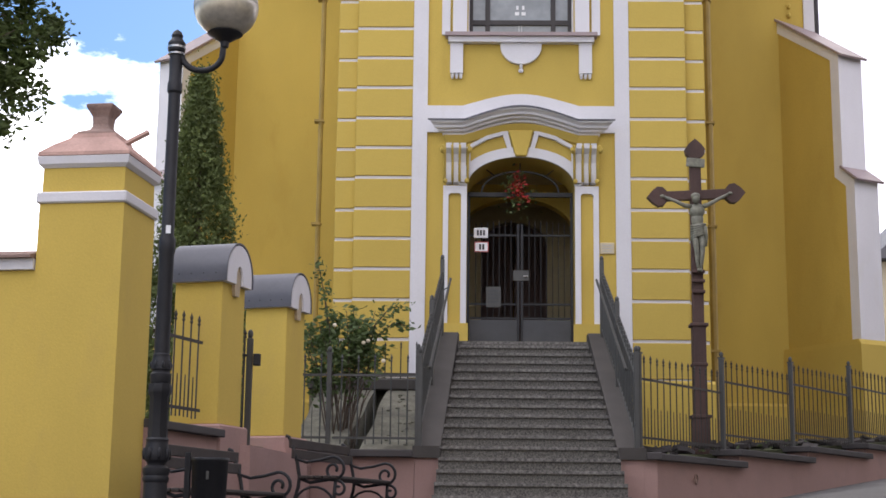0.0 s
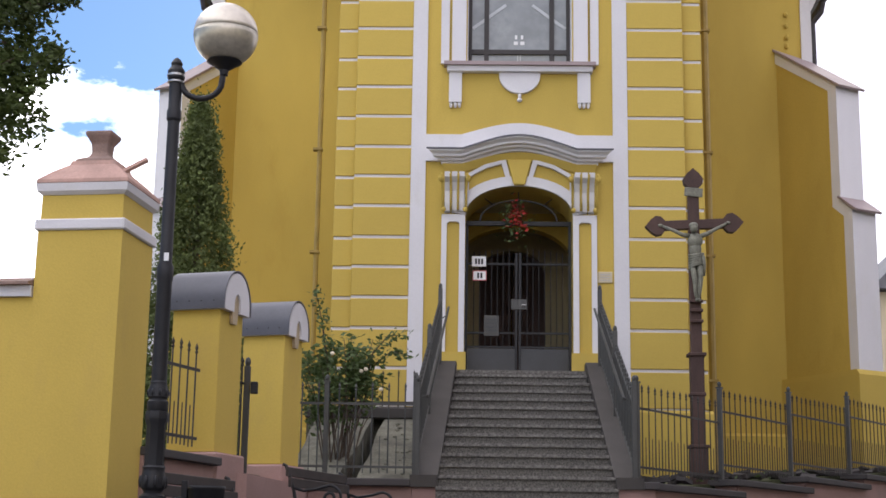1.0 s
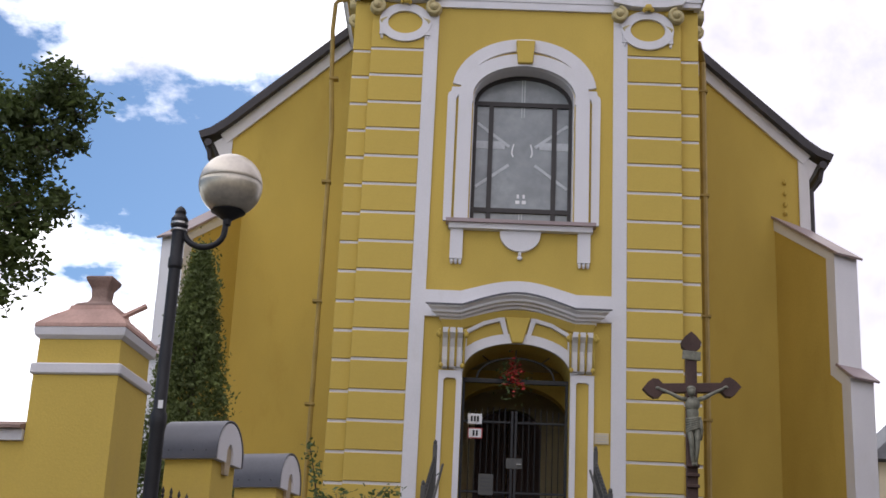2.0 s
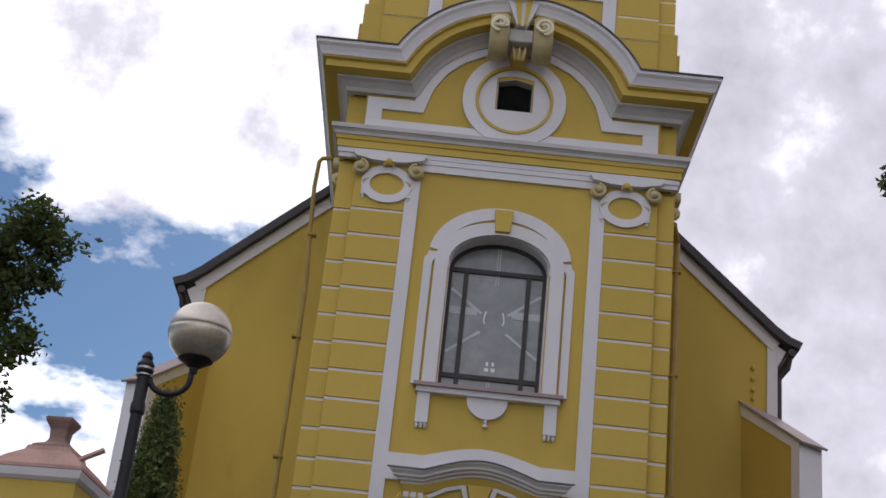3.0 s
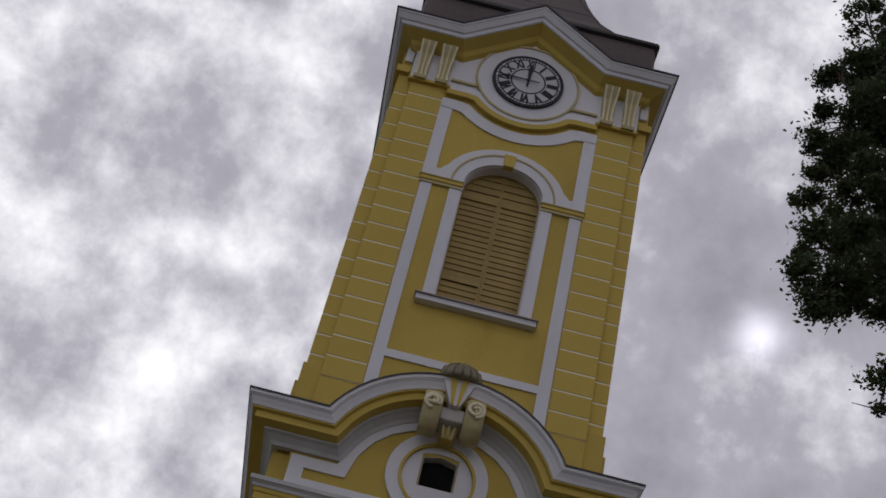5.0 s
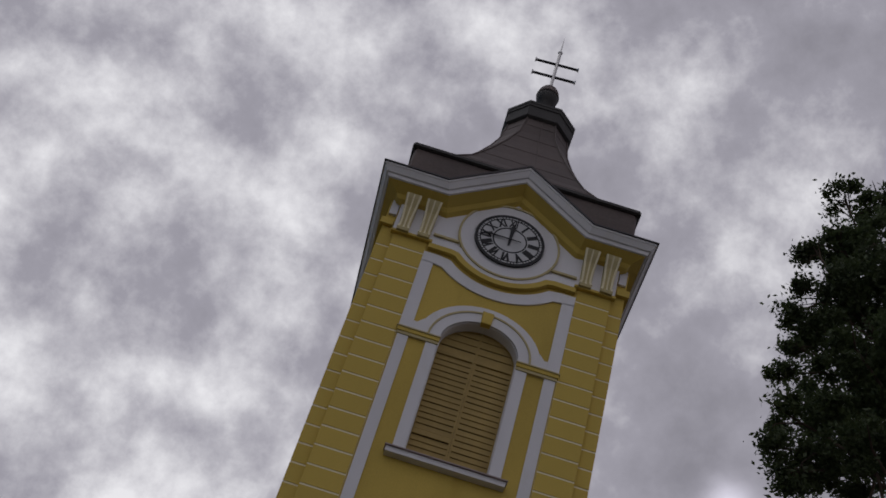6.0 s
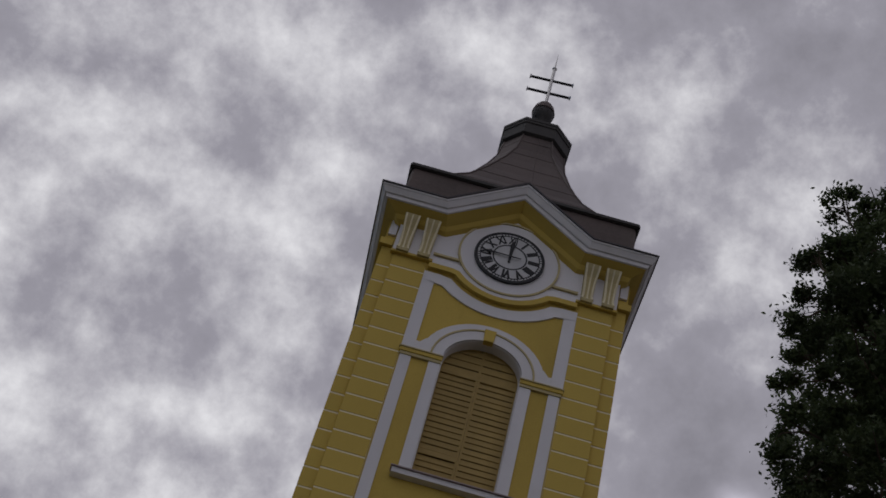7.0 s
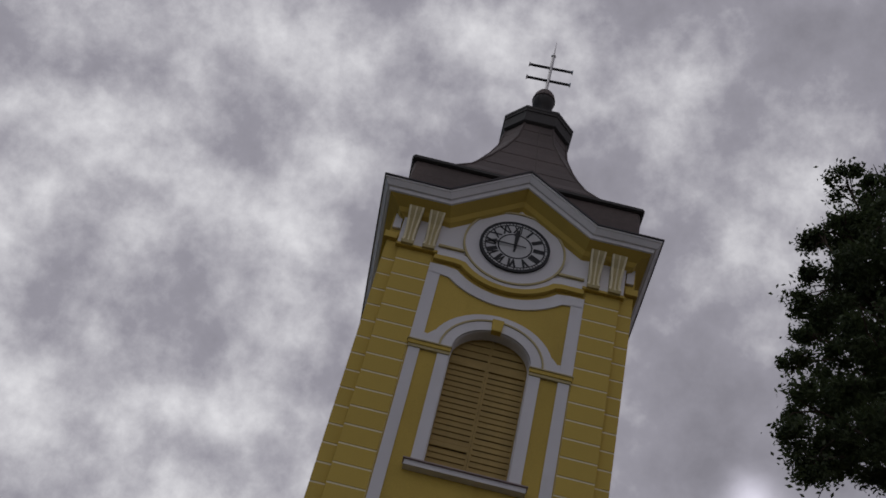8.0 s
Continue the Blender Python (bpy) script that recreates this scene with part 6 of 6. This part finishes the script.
def bench():
    """Local: length along y from 0, the back at x = 0, the seat towards +x."""
    b = thing("park_bench", (0, 0, 0), "park bench with scrolled cast iron ends and dark wooden slats", "bench", "benches")
    LEN = 1.50
    for y in (0.05, LEN - 0.05):
        bm = bmesh.new()
        tube(bm, [(-0.06, y, 0.84), (-0.03, y, 0.83), (0.0, y, 0.76), (0.06, y, 0.60), (0.09, y, 0.45), (0.08, y, 0.36), (0.02, y, 0.14), (-0.02, y, 0.0)], 0.017, 6)
        tube(bm, [(0.09, y, 0.44), (0.20, y, 0.40), (0.40, y, 0.43), (0.50, y, 0.42)], 0.017, 6)
        tube(bm, [(0.05, y, 0.62), (0.16, y, 0.59), (0.30, y, 0.61), (0.42, y, 0.64)] + spiral((0.44, y, 0.52), 0.12, 0.025, 90, 1.35, 22, "y", -1), 0.015, 6)
        tube(bm, spiral((0.49, y, 0.34), 0.075, 0.02, 90, 1.1, 16, "y", -1), 0.014, 6)
        tube(bm, [(0.46, y, 0.42), (0.45, y, 0.28), (0.46, y, 0.12), (0.48, y, 0.0)], 0.017, 6)
        tube(bm, [(0.03, y, 0.12)] + [(0.245 + 0.21 * math.cos(radians(a)), y, 0.16 + 0.20 * math.sin(radians(a))) for a in range(180, -1, -20)], 0.013, 6)
        smooth(part("cast_iron_end", bm, IRON, b))
    for k in range(5):
        part("seat_slat", bevelled(boxed((0.11 + 0.08 * k, 0.175 + 0.08 * k, 0, LEN, 0.435, 0.465)), 0.006), BENCHWOOD, b)
    for x, z in ((0.02, 0.67), (-0.01, 0.77)):
        part("back_slat", bevelled(boxed((x, x + 0.028, 0, LEN, z - 0.045, z + 0.045)), 0.006), BENCHWOOD, b)
    return b


b1 = bench()
b1.matrix_basis = Matrix.Translation((-2.47, -8.95, 1.61)) @ Matrix.Rotation(radians(-17), 4, "Z")
copy_thing(b1, Matrix.Translation((-3.24, -11.38, 1.42)) @ Matrix.Rotation(radians(-17), 4, "Z"))
GB = street(-2.68, -12.03)
litter = thing("litter_bin", (-2.68, -12.03, GB), "black steel litter bin hung on a post", "bin")
bm = lathe([(0.10, GB + 0.42), (0.125, GB + 0.44), (0.135, 2.06), (0.142, 2.065), (0.142, 2.09), (0.125, 2.09), (0.12, 2.0), (0.0, 1.95)], (-2.66, -12.0, 0), 20)
smooth(part("bucket", bm, IRON, litter))
part("post", bevelled(boxed((-2.845, -2.80, -12.02, -11.98, GB - 0.05, 2.13)), 0.004), IRON, litter)
part("mark", boxed((-2.66, -2.64, -12.146, -12.140, 1.93, 1.99)), RAIL, litter)

# ---------------------------------------------------------------- wayside cross
XX, XY = 2.145, -4.33
wc = thing("wayside_cross", (XX, XY, 2.5), "tall dark brown wooden wayside cross with ogee ends", "cross")
part("foot", bevelled(boxed((XX - 0.11, XX + 0.11, XY - 0.11, XY + 0.11, 2.3, 3.0)), 0.01), WOODDARK, wc)
part("lower_post", bevelled(boxed((XX - 0.085, XX + 0.085, XY - 0.085, XY + 0.085, 3.0, 4.19)), 0.008), WOODDARK, wc)
for z, w in ((4.19, 0.115), (3.02, 0.125), (3.68, 0.10)):
    part("moulding", bevelled(boxed((XX - w, XX + w, XY - w, XY + w, z - 0.02, z + 0.025)), 0.008), WOODDARK, wc)
part("upright", bevelled(boxed((XX - 0.072, XX + 0.072, XY - 0.05, XY + 0.05, 4.215, 6.40)), 0.008), WOODDARK, wc)
tilt = 0.05
bm = bevelled(boxed((-0.52, 0.52, -0.045, 0.045, -0.062, 0.062)), 0.006)
bmesh.ops.transform(bm, matrix=Matrix.Translation((XX, XY - 0.006, 5.905)) @ Matrix.Rotation(-tilt, 4, "Y"), verts=bm.verts[:])
part("crossbar", bm, WOODDARK, wc)
ogee = [(0.0, -0.065), (0.05, -0.12), (0.12, -0.13), (0.19, -0.08), (0.26, 0.0), (0.19, 0.08), (0.12, 0.13), (0.05, 0.12), (0.0, 0.065)]
for ang, at in ((-tilt, (XX + 0.385, 5.925)), (math.pi - tilt, (XX - 0.375, 5.885)), (-math.pi / 2, (XX, 6.40))):
    bm = prism(ogee if ang != -math.pi / 2 else [(x, z) for x, z in ogee], -0.055, 0.055)
    bmesh.ops.transform(bm, matrix=Matrix.Translation((at[0], XY - 0.006, at[1])) @ Matrix.Rotation(ang, 4, "Y"), verts=bm.verts[:])
    part("ogee_end", bm, WOODDARK, wc)
bm = bevelled(boxed((-0.12, 0.12, -0.012, 0.012, -0.06, 0.06)), 0.008)
bmesh.ops.transform(bm, matrix=Matrix.Translation((XX, XY - 0.065, 6.33)) @ Matrix.Rotation(0.08, 4, "Y"), verts=bm.verts[:])
part("title_plate", bm, STATUE, wc, "small grey metal title plate")
for z in (4.88, 4.76, 4.62):
    part("bracket", bevelled(boxed((XX - 0.085, XX + 0.085, XY - 0.11, XY - 0.051, z - 0.02, z + 0.02)), 0.006), WOODDARK, wc)
FARTHER = Matrix.Translation(EYE) @ Matrix.Scale(1.06, 4) @ Matrix.Translation(-Vector(EYE))
for o in wc.children:
    o.data.transform(FARTHER)
# plain figure on the cross
bm = bmesh.new()
Y = XY - 0.10
ellipsoid(bm, (XX - 0.02, Y - 0.05, 5.83), (0.052, 0.06, 0.068), 12, 9)
ellipsoid(bm, (XX - 0.022, Y - 0.04, 5.865), (0.062, 0.068, 0.042), 12, 8)
ellipsoid(bm, (XX, Y, 5.675), (0.100, 0.060, 0.105), 14, 9)
ellipsoid(bm, (XX + 0.002, Y + 0.005, 5.56), (0.080, 0.052, 0.12), 14, 9)
ellipsoid(bm, (XX + 0.006, Y - 0.005, 5.43), (0.088, 0.066, 0.085), 14, 9)
for k in range(6):
    z = 5.475 - 0.026 * k
    tube(bm, [(XX - 0.09, Y - 0.02, z - 0.012 * k), (XX - 0.03, Y - 0.075, z - 0.018), (XX + 0.05, Y - 0.072, z + 0.01), (XX + 0.10, Y - 0.02, z + 0.02)], 0.017, 6)
tube(bm, [(XX + 0.09, Y - 0.045, 5.46), (XX + 0.108, Y - 0.045, 5.34), (XX + 0.10, Y - 0.03, 5.20)], 0.030, 7, 0.016)
for s in (-1, 1):
    tube(bm, [(XX + s * 0.075, Y, 5.735), (XX + s * 0.16, Y - 0.01, 5.755 + s * 0.010), (XX + s * 0.27, Y - 0.005, 5.815 + s * 0.014), (XX + s * 0.41, Y + 0.02, 5.885 + s * 0.02)], 0.034, 8, 0.019)
    ellipsoid(bm, (XX + s * 0.44, Y + 0.03, 5.90 + s * 0.022), (0.034, 0.018, 0.022), 8, 6)
    tube(bm, [(XX + s * 0.045, Y - 0.01, 5.40), (XX + s * 0.042 + 0.01, Y - 0.045, 5.24), (XX + s * 0.036 + 0.015, Y - 0.055, 5.14), (XX + s * 0.026 + 0.016, Y - 0.015, 5.00), (XX + s * 0.014 + 0.012, Y - 0.03, 4.915)], 0.045, 8, 0.021)
    ellipsoid(bm, (XX + s * 0.016 + 0.012, Y - 0.055, 4.885), (0.020, 0.04, 0.026), 8, 6)
bmesh.ops.transform(bm, matrix=FARTHER, verts=bm.verts[:])
st = smooth(part("cross_statue", bm, STATUE))
tagged(st, "weathered grey-green metal figure fixed to a wooden cross", "statue")

# ---------------------------------------------------------------- plants
rng = np.random.default_rng(11)
th = thing("thuja", (-4.72, -2.6, 2.45), "tall narrow dark green thuja beside the tower", "conifer")
part("trunk", tubed([(-4.72, -2.6, 2.3), (-4.70, -2.6, 5.0), (-4.75, -2.6, 7.6)], 0.11, 8, 0.02), BARK, th)
n = 620
h = rng.uniform(0, 1, n) ** 0.85
wz = np.interp(h, [0, 0.25, 0.5, 0.75, 0.92, 1.0], [1.02, 0.84, 0.60, 0.35, 0.15, 0.02])
ang = rng.uniform(0, 2 * math.pi, n)
rad = wz * np.sqrt(rng.uniform(0.35, 1.0, n)) * rng.uniform(0.84, 1.14, n)
cc = np.stack([-4.74 + rad * np.cos(ang), -2.6 + rad * np.sin(ang), 2.7 + 5.3 * h], 1)
pts = np.concatenate([c + rng.normal(size=(64, 3)) * (0.07, 0.07, 0.13) for c in cc], 0)
leaves("crown", THUJA, th, pts, 0.036, 12, droop=-0.9)

rb = thing("rose_bush", (-2.45, -4.2, 2.45), "loose green rose bush with arching shoots and cream flowers", "bush")
bm = bmesh.new()
shoots = []
for k in range(22):
    a = rng.uniform(0, 2 * math.pi); l = rng.uniform(0.35, 0.8)
    top = rng.uniform(1.2, 2.0)
    p0 = Vector((-2.42 + rng.uniform(-0.15, 0.15), -4.15 + rng.uniform(-0.1, 0.1), 2.44))
    path = [p0, p0 + Vector((0.35 * l * math.cos(a), 0.35 * l * math.sin(a), top * 0.6)), p0 + Vector((0.8 * l * math.cos(a), 0.6 * l * math.sin(a), top))]
    shoots.append(path)
for tip in ((-2.80, 2.60), (-2.76, 2.42), (-2.30, 1.98), (-1.56, 1.72), (-1.63, 1.99)):
    p0 = Vector((-2.42, -4.15, 2.44))
    e = Vector((tip[0], -4.15, 2.44 + tip[1]))
    mid = (p0 + e) / 2 + Vector((0, 0, 0.25 if tip[0] < -2 else 0.75))
    shoots.append([p0, mid, (mid + e) / 2 + Vector((0, 0, 0.12)), e])
for s in shoots:
    part("stem", tubed(s, 0.012, 5, 0.004), BARK, rb)
cl = []
for s in shoots:
    for a, b in zip(s, s[1:]):
        for f in np.linspace(0.15, 1, 7):
            q = a.lerp(b, f)
            m = 0 if q.z < 3.2 else 1 if q.z < 3.5 else 6 if q.z < 4.2 else 4
            cl.append(np.array(q) + rng.normal(size=(m, 3)) * (0.055, 0.055, 0.045))
extra = clumps(rng, [((-2.45, -4.15, 3.95), (0.52, 0.38, 0.38), 90), ((-2.10, -4.2, 3.80), (0.22, 0.2, 0.20), 18), ((-2.62, -4.15, 3.45), (0.28, 0.28, 0.30), 26)], 16, 0.07)
leaves("foliage", ROSELEAF, rb, np.concatenate(cl + [extra], 0), 0.045, 13, droop=0.2)
for k in range(4):
    q = (-2.35 + rng.uniform(-0.5, 0.5), -4.55 + rng.uniform(-0.1, 0.1), 3.85 + rng.uniform(-0.3, 0.4))
    bm = bmesh.new(); ellipsoid(bm, q, (0.028, 0.025, 0.025), 8, 6)
    part("flower", bm, PETAL, rb)


def tree(name, label, base, height, blobs, per, spread, size, leafmat, seed, trunk_r=0.22):
    g = thing(name, base, label, "tree")
    r = np.random.default_rng(seed)
    b = Vector(base)
    topc = b + Vector((0, 0, height * 0.82))
    mid = b + Vector((0.15, 0.1, height * 0.4))
    part("trunk", tubed([b - Vector((0, 0, 0.3)), mid, topc], trunk_r, 10, trunk_r * 0.25), BARK, g)
    for c, rad, k in blobs:
        c = Vector(c)
        start = b.lerp(topc, min(0.95, max(0.3, (c.z - b.z) / height - 0.18)))
        thick = min(trunk_r * 0.35, 0.012 + rad[0] * 0.06)
        if rad[0] < 0.5:
            # an outer spray springs from the nearest full lobe
            start = min((Vector(q) for q, w, n in blobs if w[0] >= 0.5), key=lambda q: (q - c).length)
            thick = 0.022
        m = (start + c) / 2 + Vector((0, 0, 0.06 if rad[0] < 0.5 else 0.3))
        part("limb", tubed([start, m, c], thick, 7, min(thick, 0.010)), BARK, g)
        bm = bmesh.new()
        for j in range(6):
            e = c + Vector((r.normal() * rad[0] * 0.6, r.normal() * rad[1] * 0.6, r.normal() * rad[2] * 0.6))
            tube(bm, [m.lerp(c, 0.5 + 0.08 * j), (c + e) / 2, e], 0.006 + min(0.02, rad[0] * 0.03), 5, 0.004)
        part("twig", bm, BARK, g)
    leaves("crown", leafmat, g, clumps(r, blobs, per, spread), size, seed + 1)


tree("broadleaf_tree", "broadleaf tree with loose hanging green foliage behind the wall", (-9.0, -6.3, 2.4), 8.0,
     [((-7.2, -6.6, 7.9), (1.15, 1.2, 1.1), 80), ((-6.9, -6.7, 6.9), (0.95, 1.0, 0.8), 55), ((-8.6, -6.5, 8.2), (1.6, 1.5, 1.6), 60), ((-6.15, -6.6, 8.55), (0.40, 0.5, 0.48), 22),
      ((-6.2, -6.6, 7.85), (0.36, 0.5, 0.36), 18), ((-5.95, -6.6, 7.2), (0.33, 0.4, 0.34), 16), ((-6.15, -6.6, 6.65), (0.30, 0.4, 0.32), 12), ((-6.25, -6.6, 6.15), (0.17, 0.2, 0.22), 5),
      ((-5.90, -6.6, 8.85), (0.30, 0.4, 0.26), 11), ((-5.60, -6.6, 8.48), (0.20, 0.3, 0.18), 6), ((-5.80, -6.6, 8.02), (0.26, 0.35, 0.22), 8), ((-6.9, -6.6, 6.0), (0.5, 0.6, 0.55), 14), ((-9.4, -6.5, 7.0), (1.4, 1.4, 1.4), 40)], 62, 0.10, 0.052, LEAF, 21)
tree("broadleaf_tree", "tall dense dark-leaved tree rising beside the street", (8.4, -10.2, 0.9), 15.5,
     [((5.4, -10.6, 15.4), (1.4, 1.6, 1.9), 170), ((4.75, -10.6, 13.9), (0.95, 1.4, 1.0), 110), ((6.4, -10.4, 16.7), (1.7, 1.6, 1.5), 125), ((4.45, -10.6, 15.75), (0.65, 0.9, 0.60), 60),
      ((4.20, -10.6, 14.15), (0.66, 1.0, 0.62), 60), ((3.95, -10.6, 15.45), (0.50, 0.7, 0.35), 34), ((3.65, -10.6, 14.75), (0.32, 0.5, 0.25), 16), ((3.80, -10.6, 13.4), (0.32, 0.6, 0.32), 20),
      ((3.76, -10.6, 12.7), (0.32, 0.6, 0.28), 18), ((4.4, -10.6, 12.75), (0.8, 1.0, 0.4), 40),
      ((4.45, -10.6, 17.6), (0.36, 0.5, 0.26), 18), ((3.93, -10.6, 17.5), (0.20, 0.3, 0.14), 5), ((4.3, -10.6, 16.7), (0.45, 0.6, 0.34), 26), ((3.88, -10.6, 16.45), (0.32, 0.4, 0.20), 11),
      ((3.53, -10.6, 16.28), (0.20, 0.3, 0.14), 6), ((3.41, -10.6, 15.42), (0.15, 0.2, 0.12), 4), ((3.28, -10.6, 14.88), (0.16, 0.2, 0.13), 5), ((3.34, -10.6, 14.35), (0.16, 0.2, 0.11), 4),
      ((3.24, -10.6, 13.85), (0.15, 0.2, 0.12), 5), ((3.30, -10.6, 13.22), (0.20, 0.3, 0.18), 7), ((3.20, -10.6, 12.68), (0.17, 0.2, 0.15), 6), ((3.36, -10.6, 12.35), (0.20, 0.3, 0.16), 7),
      ((4.15, -10.6, 11.30), (0.26, 0.4, 0.26), 9), ((4.75, -10.6, 11.0), (0.45, 0.6, 0.5), 20), ((4.75, -10.6, 8.55), (0.95, 1.2, 0.70), 90), ((3.85, -10.6, 8.55), (0.28, 0.5, 0.42), 20), ((3.48, -10.6, 8.45), (0.12, 0.2, 0.12), 4), ((3.60, -10.6, 8.95), (0.12, 0.2, 0.12), 4), ((3.72, -10.6, 9.12), (0.15, 0.2, 0.12), 4),
      # lobes from x = 9 on are unseen, added to shade the right nave wall
      ((6.78, -10.4, 10.6), (1.6, 1.6, 1.4), 50), ((6.58, -10.5, 14.2), (1.5, 1.5, 1.6), 80), ((5.75, -10.5, 18.0), (0.85, 0.8, 0.7), 85), ((9.0, -9.5, 13.0), (2.6, 2.6, 3.2), 190),
      ((9.2, -9.5, 8.5), (2.6, 2.4, 2.4), 190), ((10.2, -7.0, 11.5), (2.8, 2.8, 3.6), 240), ((11.5, -10.5, 9.5), (2.8, 2.8, 3.2), 160), ((10.4, -7.6, 6.4), (2.4, 2.2, 1.8), 130), ((9.4, -11.0, 16.5), (2.4, 2.4, 2.0), 60),
      ((9.8, -5.5, 6.0), (2.0, 2.0, 2.0), 150), ((12.0, -4.0, 8.0), (2.8, 2.8, 3.6), 200), ((10.6, -3.0, 9.0), (2.1, 2.1, 2.6), 150)], 150, 0.08, 0.036, LEAFDARK, 31, 0.30)

# loose slates, sticks and a few weeds at the foot of the fence
r = np.random.default_rng(41)
k = 160
t = r.uniform(0, 5.5, k)
base = np.array([[FENCE_FROM.x + FENCE_STEP.x * q, FENCE_FROM.y + FENCE_STEP.y * q, 2.50 + 0.157 * q] for q in t])
base += r.normal(size=(k, 3)) * (0.25, 0.25, 0.02) + np.array((-0.45, 0.35, 0.02))
low_pl = leaves("weeds", ROSELEAF, None, base, 0.045, 42)
tagged(low_pl, "sparse low weeds behind the fence", "weeds", kind="stuff")
bm = bmesh.new()
for k in range(170):
    q = r.uniform(0.05, 5.5)
    c = Vector((FENCE_FROM.x + FENCE_STEP.x * q - 0.36 + r.normal() * 0.18, FENCE_FROM.y + FENCE_STEP.y * q + 0.30 + r.normal() * 0.18, 2.50 + 0.157 * q + r.uniform(0.0, 0.06)))
    a, w, d, h = r.uniform(0, 3.1), r.uniform(0.05, 0.16), r.uniform(0.04, 0.11), r.uniform(0.010, 0.03)
    v = box(bm, -w, w, -d, d, -h, h)
    bmesh.ops.transform(bm, matrix=Matrix.Translation(c) @ Matrix.Rotation(a, 4, "Z") @ Matrix.Rotation(r.normal() * 0.22, 4, "X") @ Matrix.Rotation(r.normal() * 0.18, 4, "Y"), verts=v)
tagged(part("slate_rubble", bm, COPING), "loose dark broken slates lying behind the street fence", "rubble", kind="stuff")

# ---------------------------------------------------------------- far house
hs = thing("house", (21, 42, 5), "cream house with a grey tiled roof behind the church", "house")
part("wall", boxed((16.45, 27, 37.4, 47, 4.5, 12.9)), HOUSEW, hs)
part("roof", prism([(15.9, 12.95), (27.5, 12.95), (21.7, 18.5)], 36.9, 47.5), HOUSER, hs)
part("gutter", boxed((15.85, 15.98, 36.9, 47.5, 12.80, 12.93)), DARKROOF, hs)
for x in (18, 21, 24):
    w = part("window", boxed((x, x + 1.1, 37.36, 37.395, 8.6, 10.2)), PANE, hs)
    part("window_frame", boxed((x - 0.08, x, 37.33, 37.398, 8.5, 10.3), (x + 1.1, x + 1.18, 37.33, 37.398, 8.5, 10.3)), WHITE, w)

# ---------------------------------------------------------------- rustication blocks of the tower
meshes = {}


def block(x, y, z, w, h, t=0.026, parent=church):
    k = (round(w, 3), round(h, 3), t)
    if k not in meshes:
        meshes[k] = block_mesh("rustication_block", *k)
    o = hang("rustication_block", meshes[k], parent)
    o.location = (x, y, z)


GAP = 0.026
for z0, z1 in zip(JOINTS, JOINTS[1:]):
    for x, y, w in ((-2.697, -0.01, 0.925), (1.772, -0.01, 0.925), (-3.022, 0.12, 0.320), (2.702, 0.12, 0.320)):
        block(x, y, z0 + GAP, w, z1 - z0 - 2 * GAP)
z = 16.89
while z < 25.1:
    h = min(0.501, 25.30 - z)
    for x, y, w in ((-2.60, 0.052, 0.795), (1.805, 0.052, 0.795), (-2.925, 0.162, 0.32), (2.605, 0.162, 0.32)):
        block(x, y, z + 0.024, w, h - 0.048, 0.012)
    z += 0.501
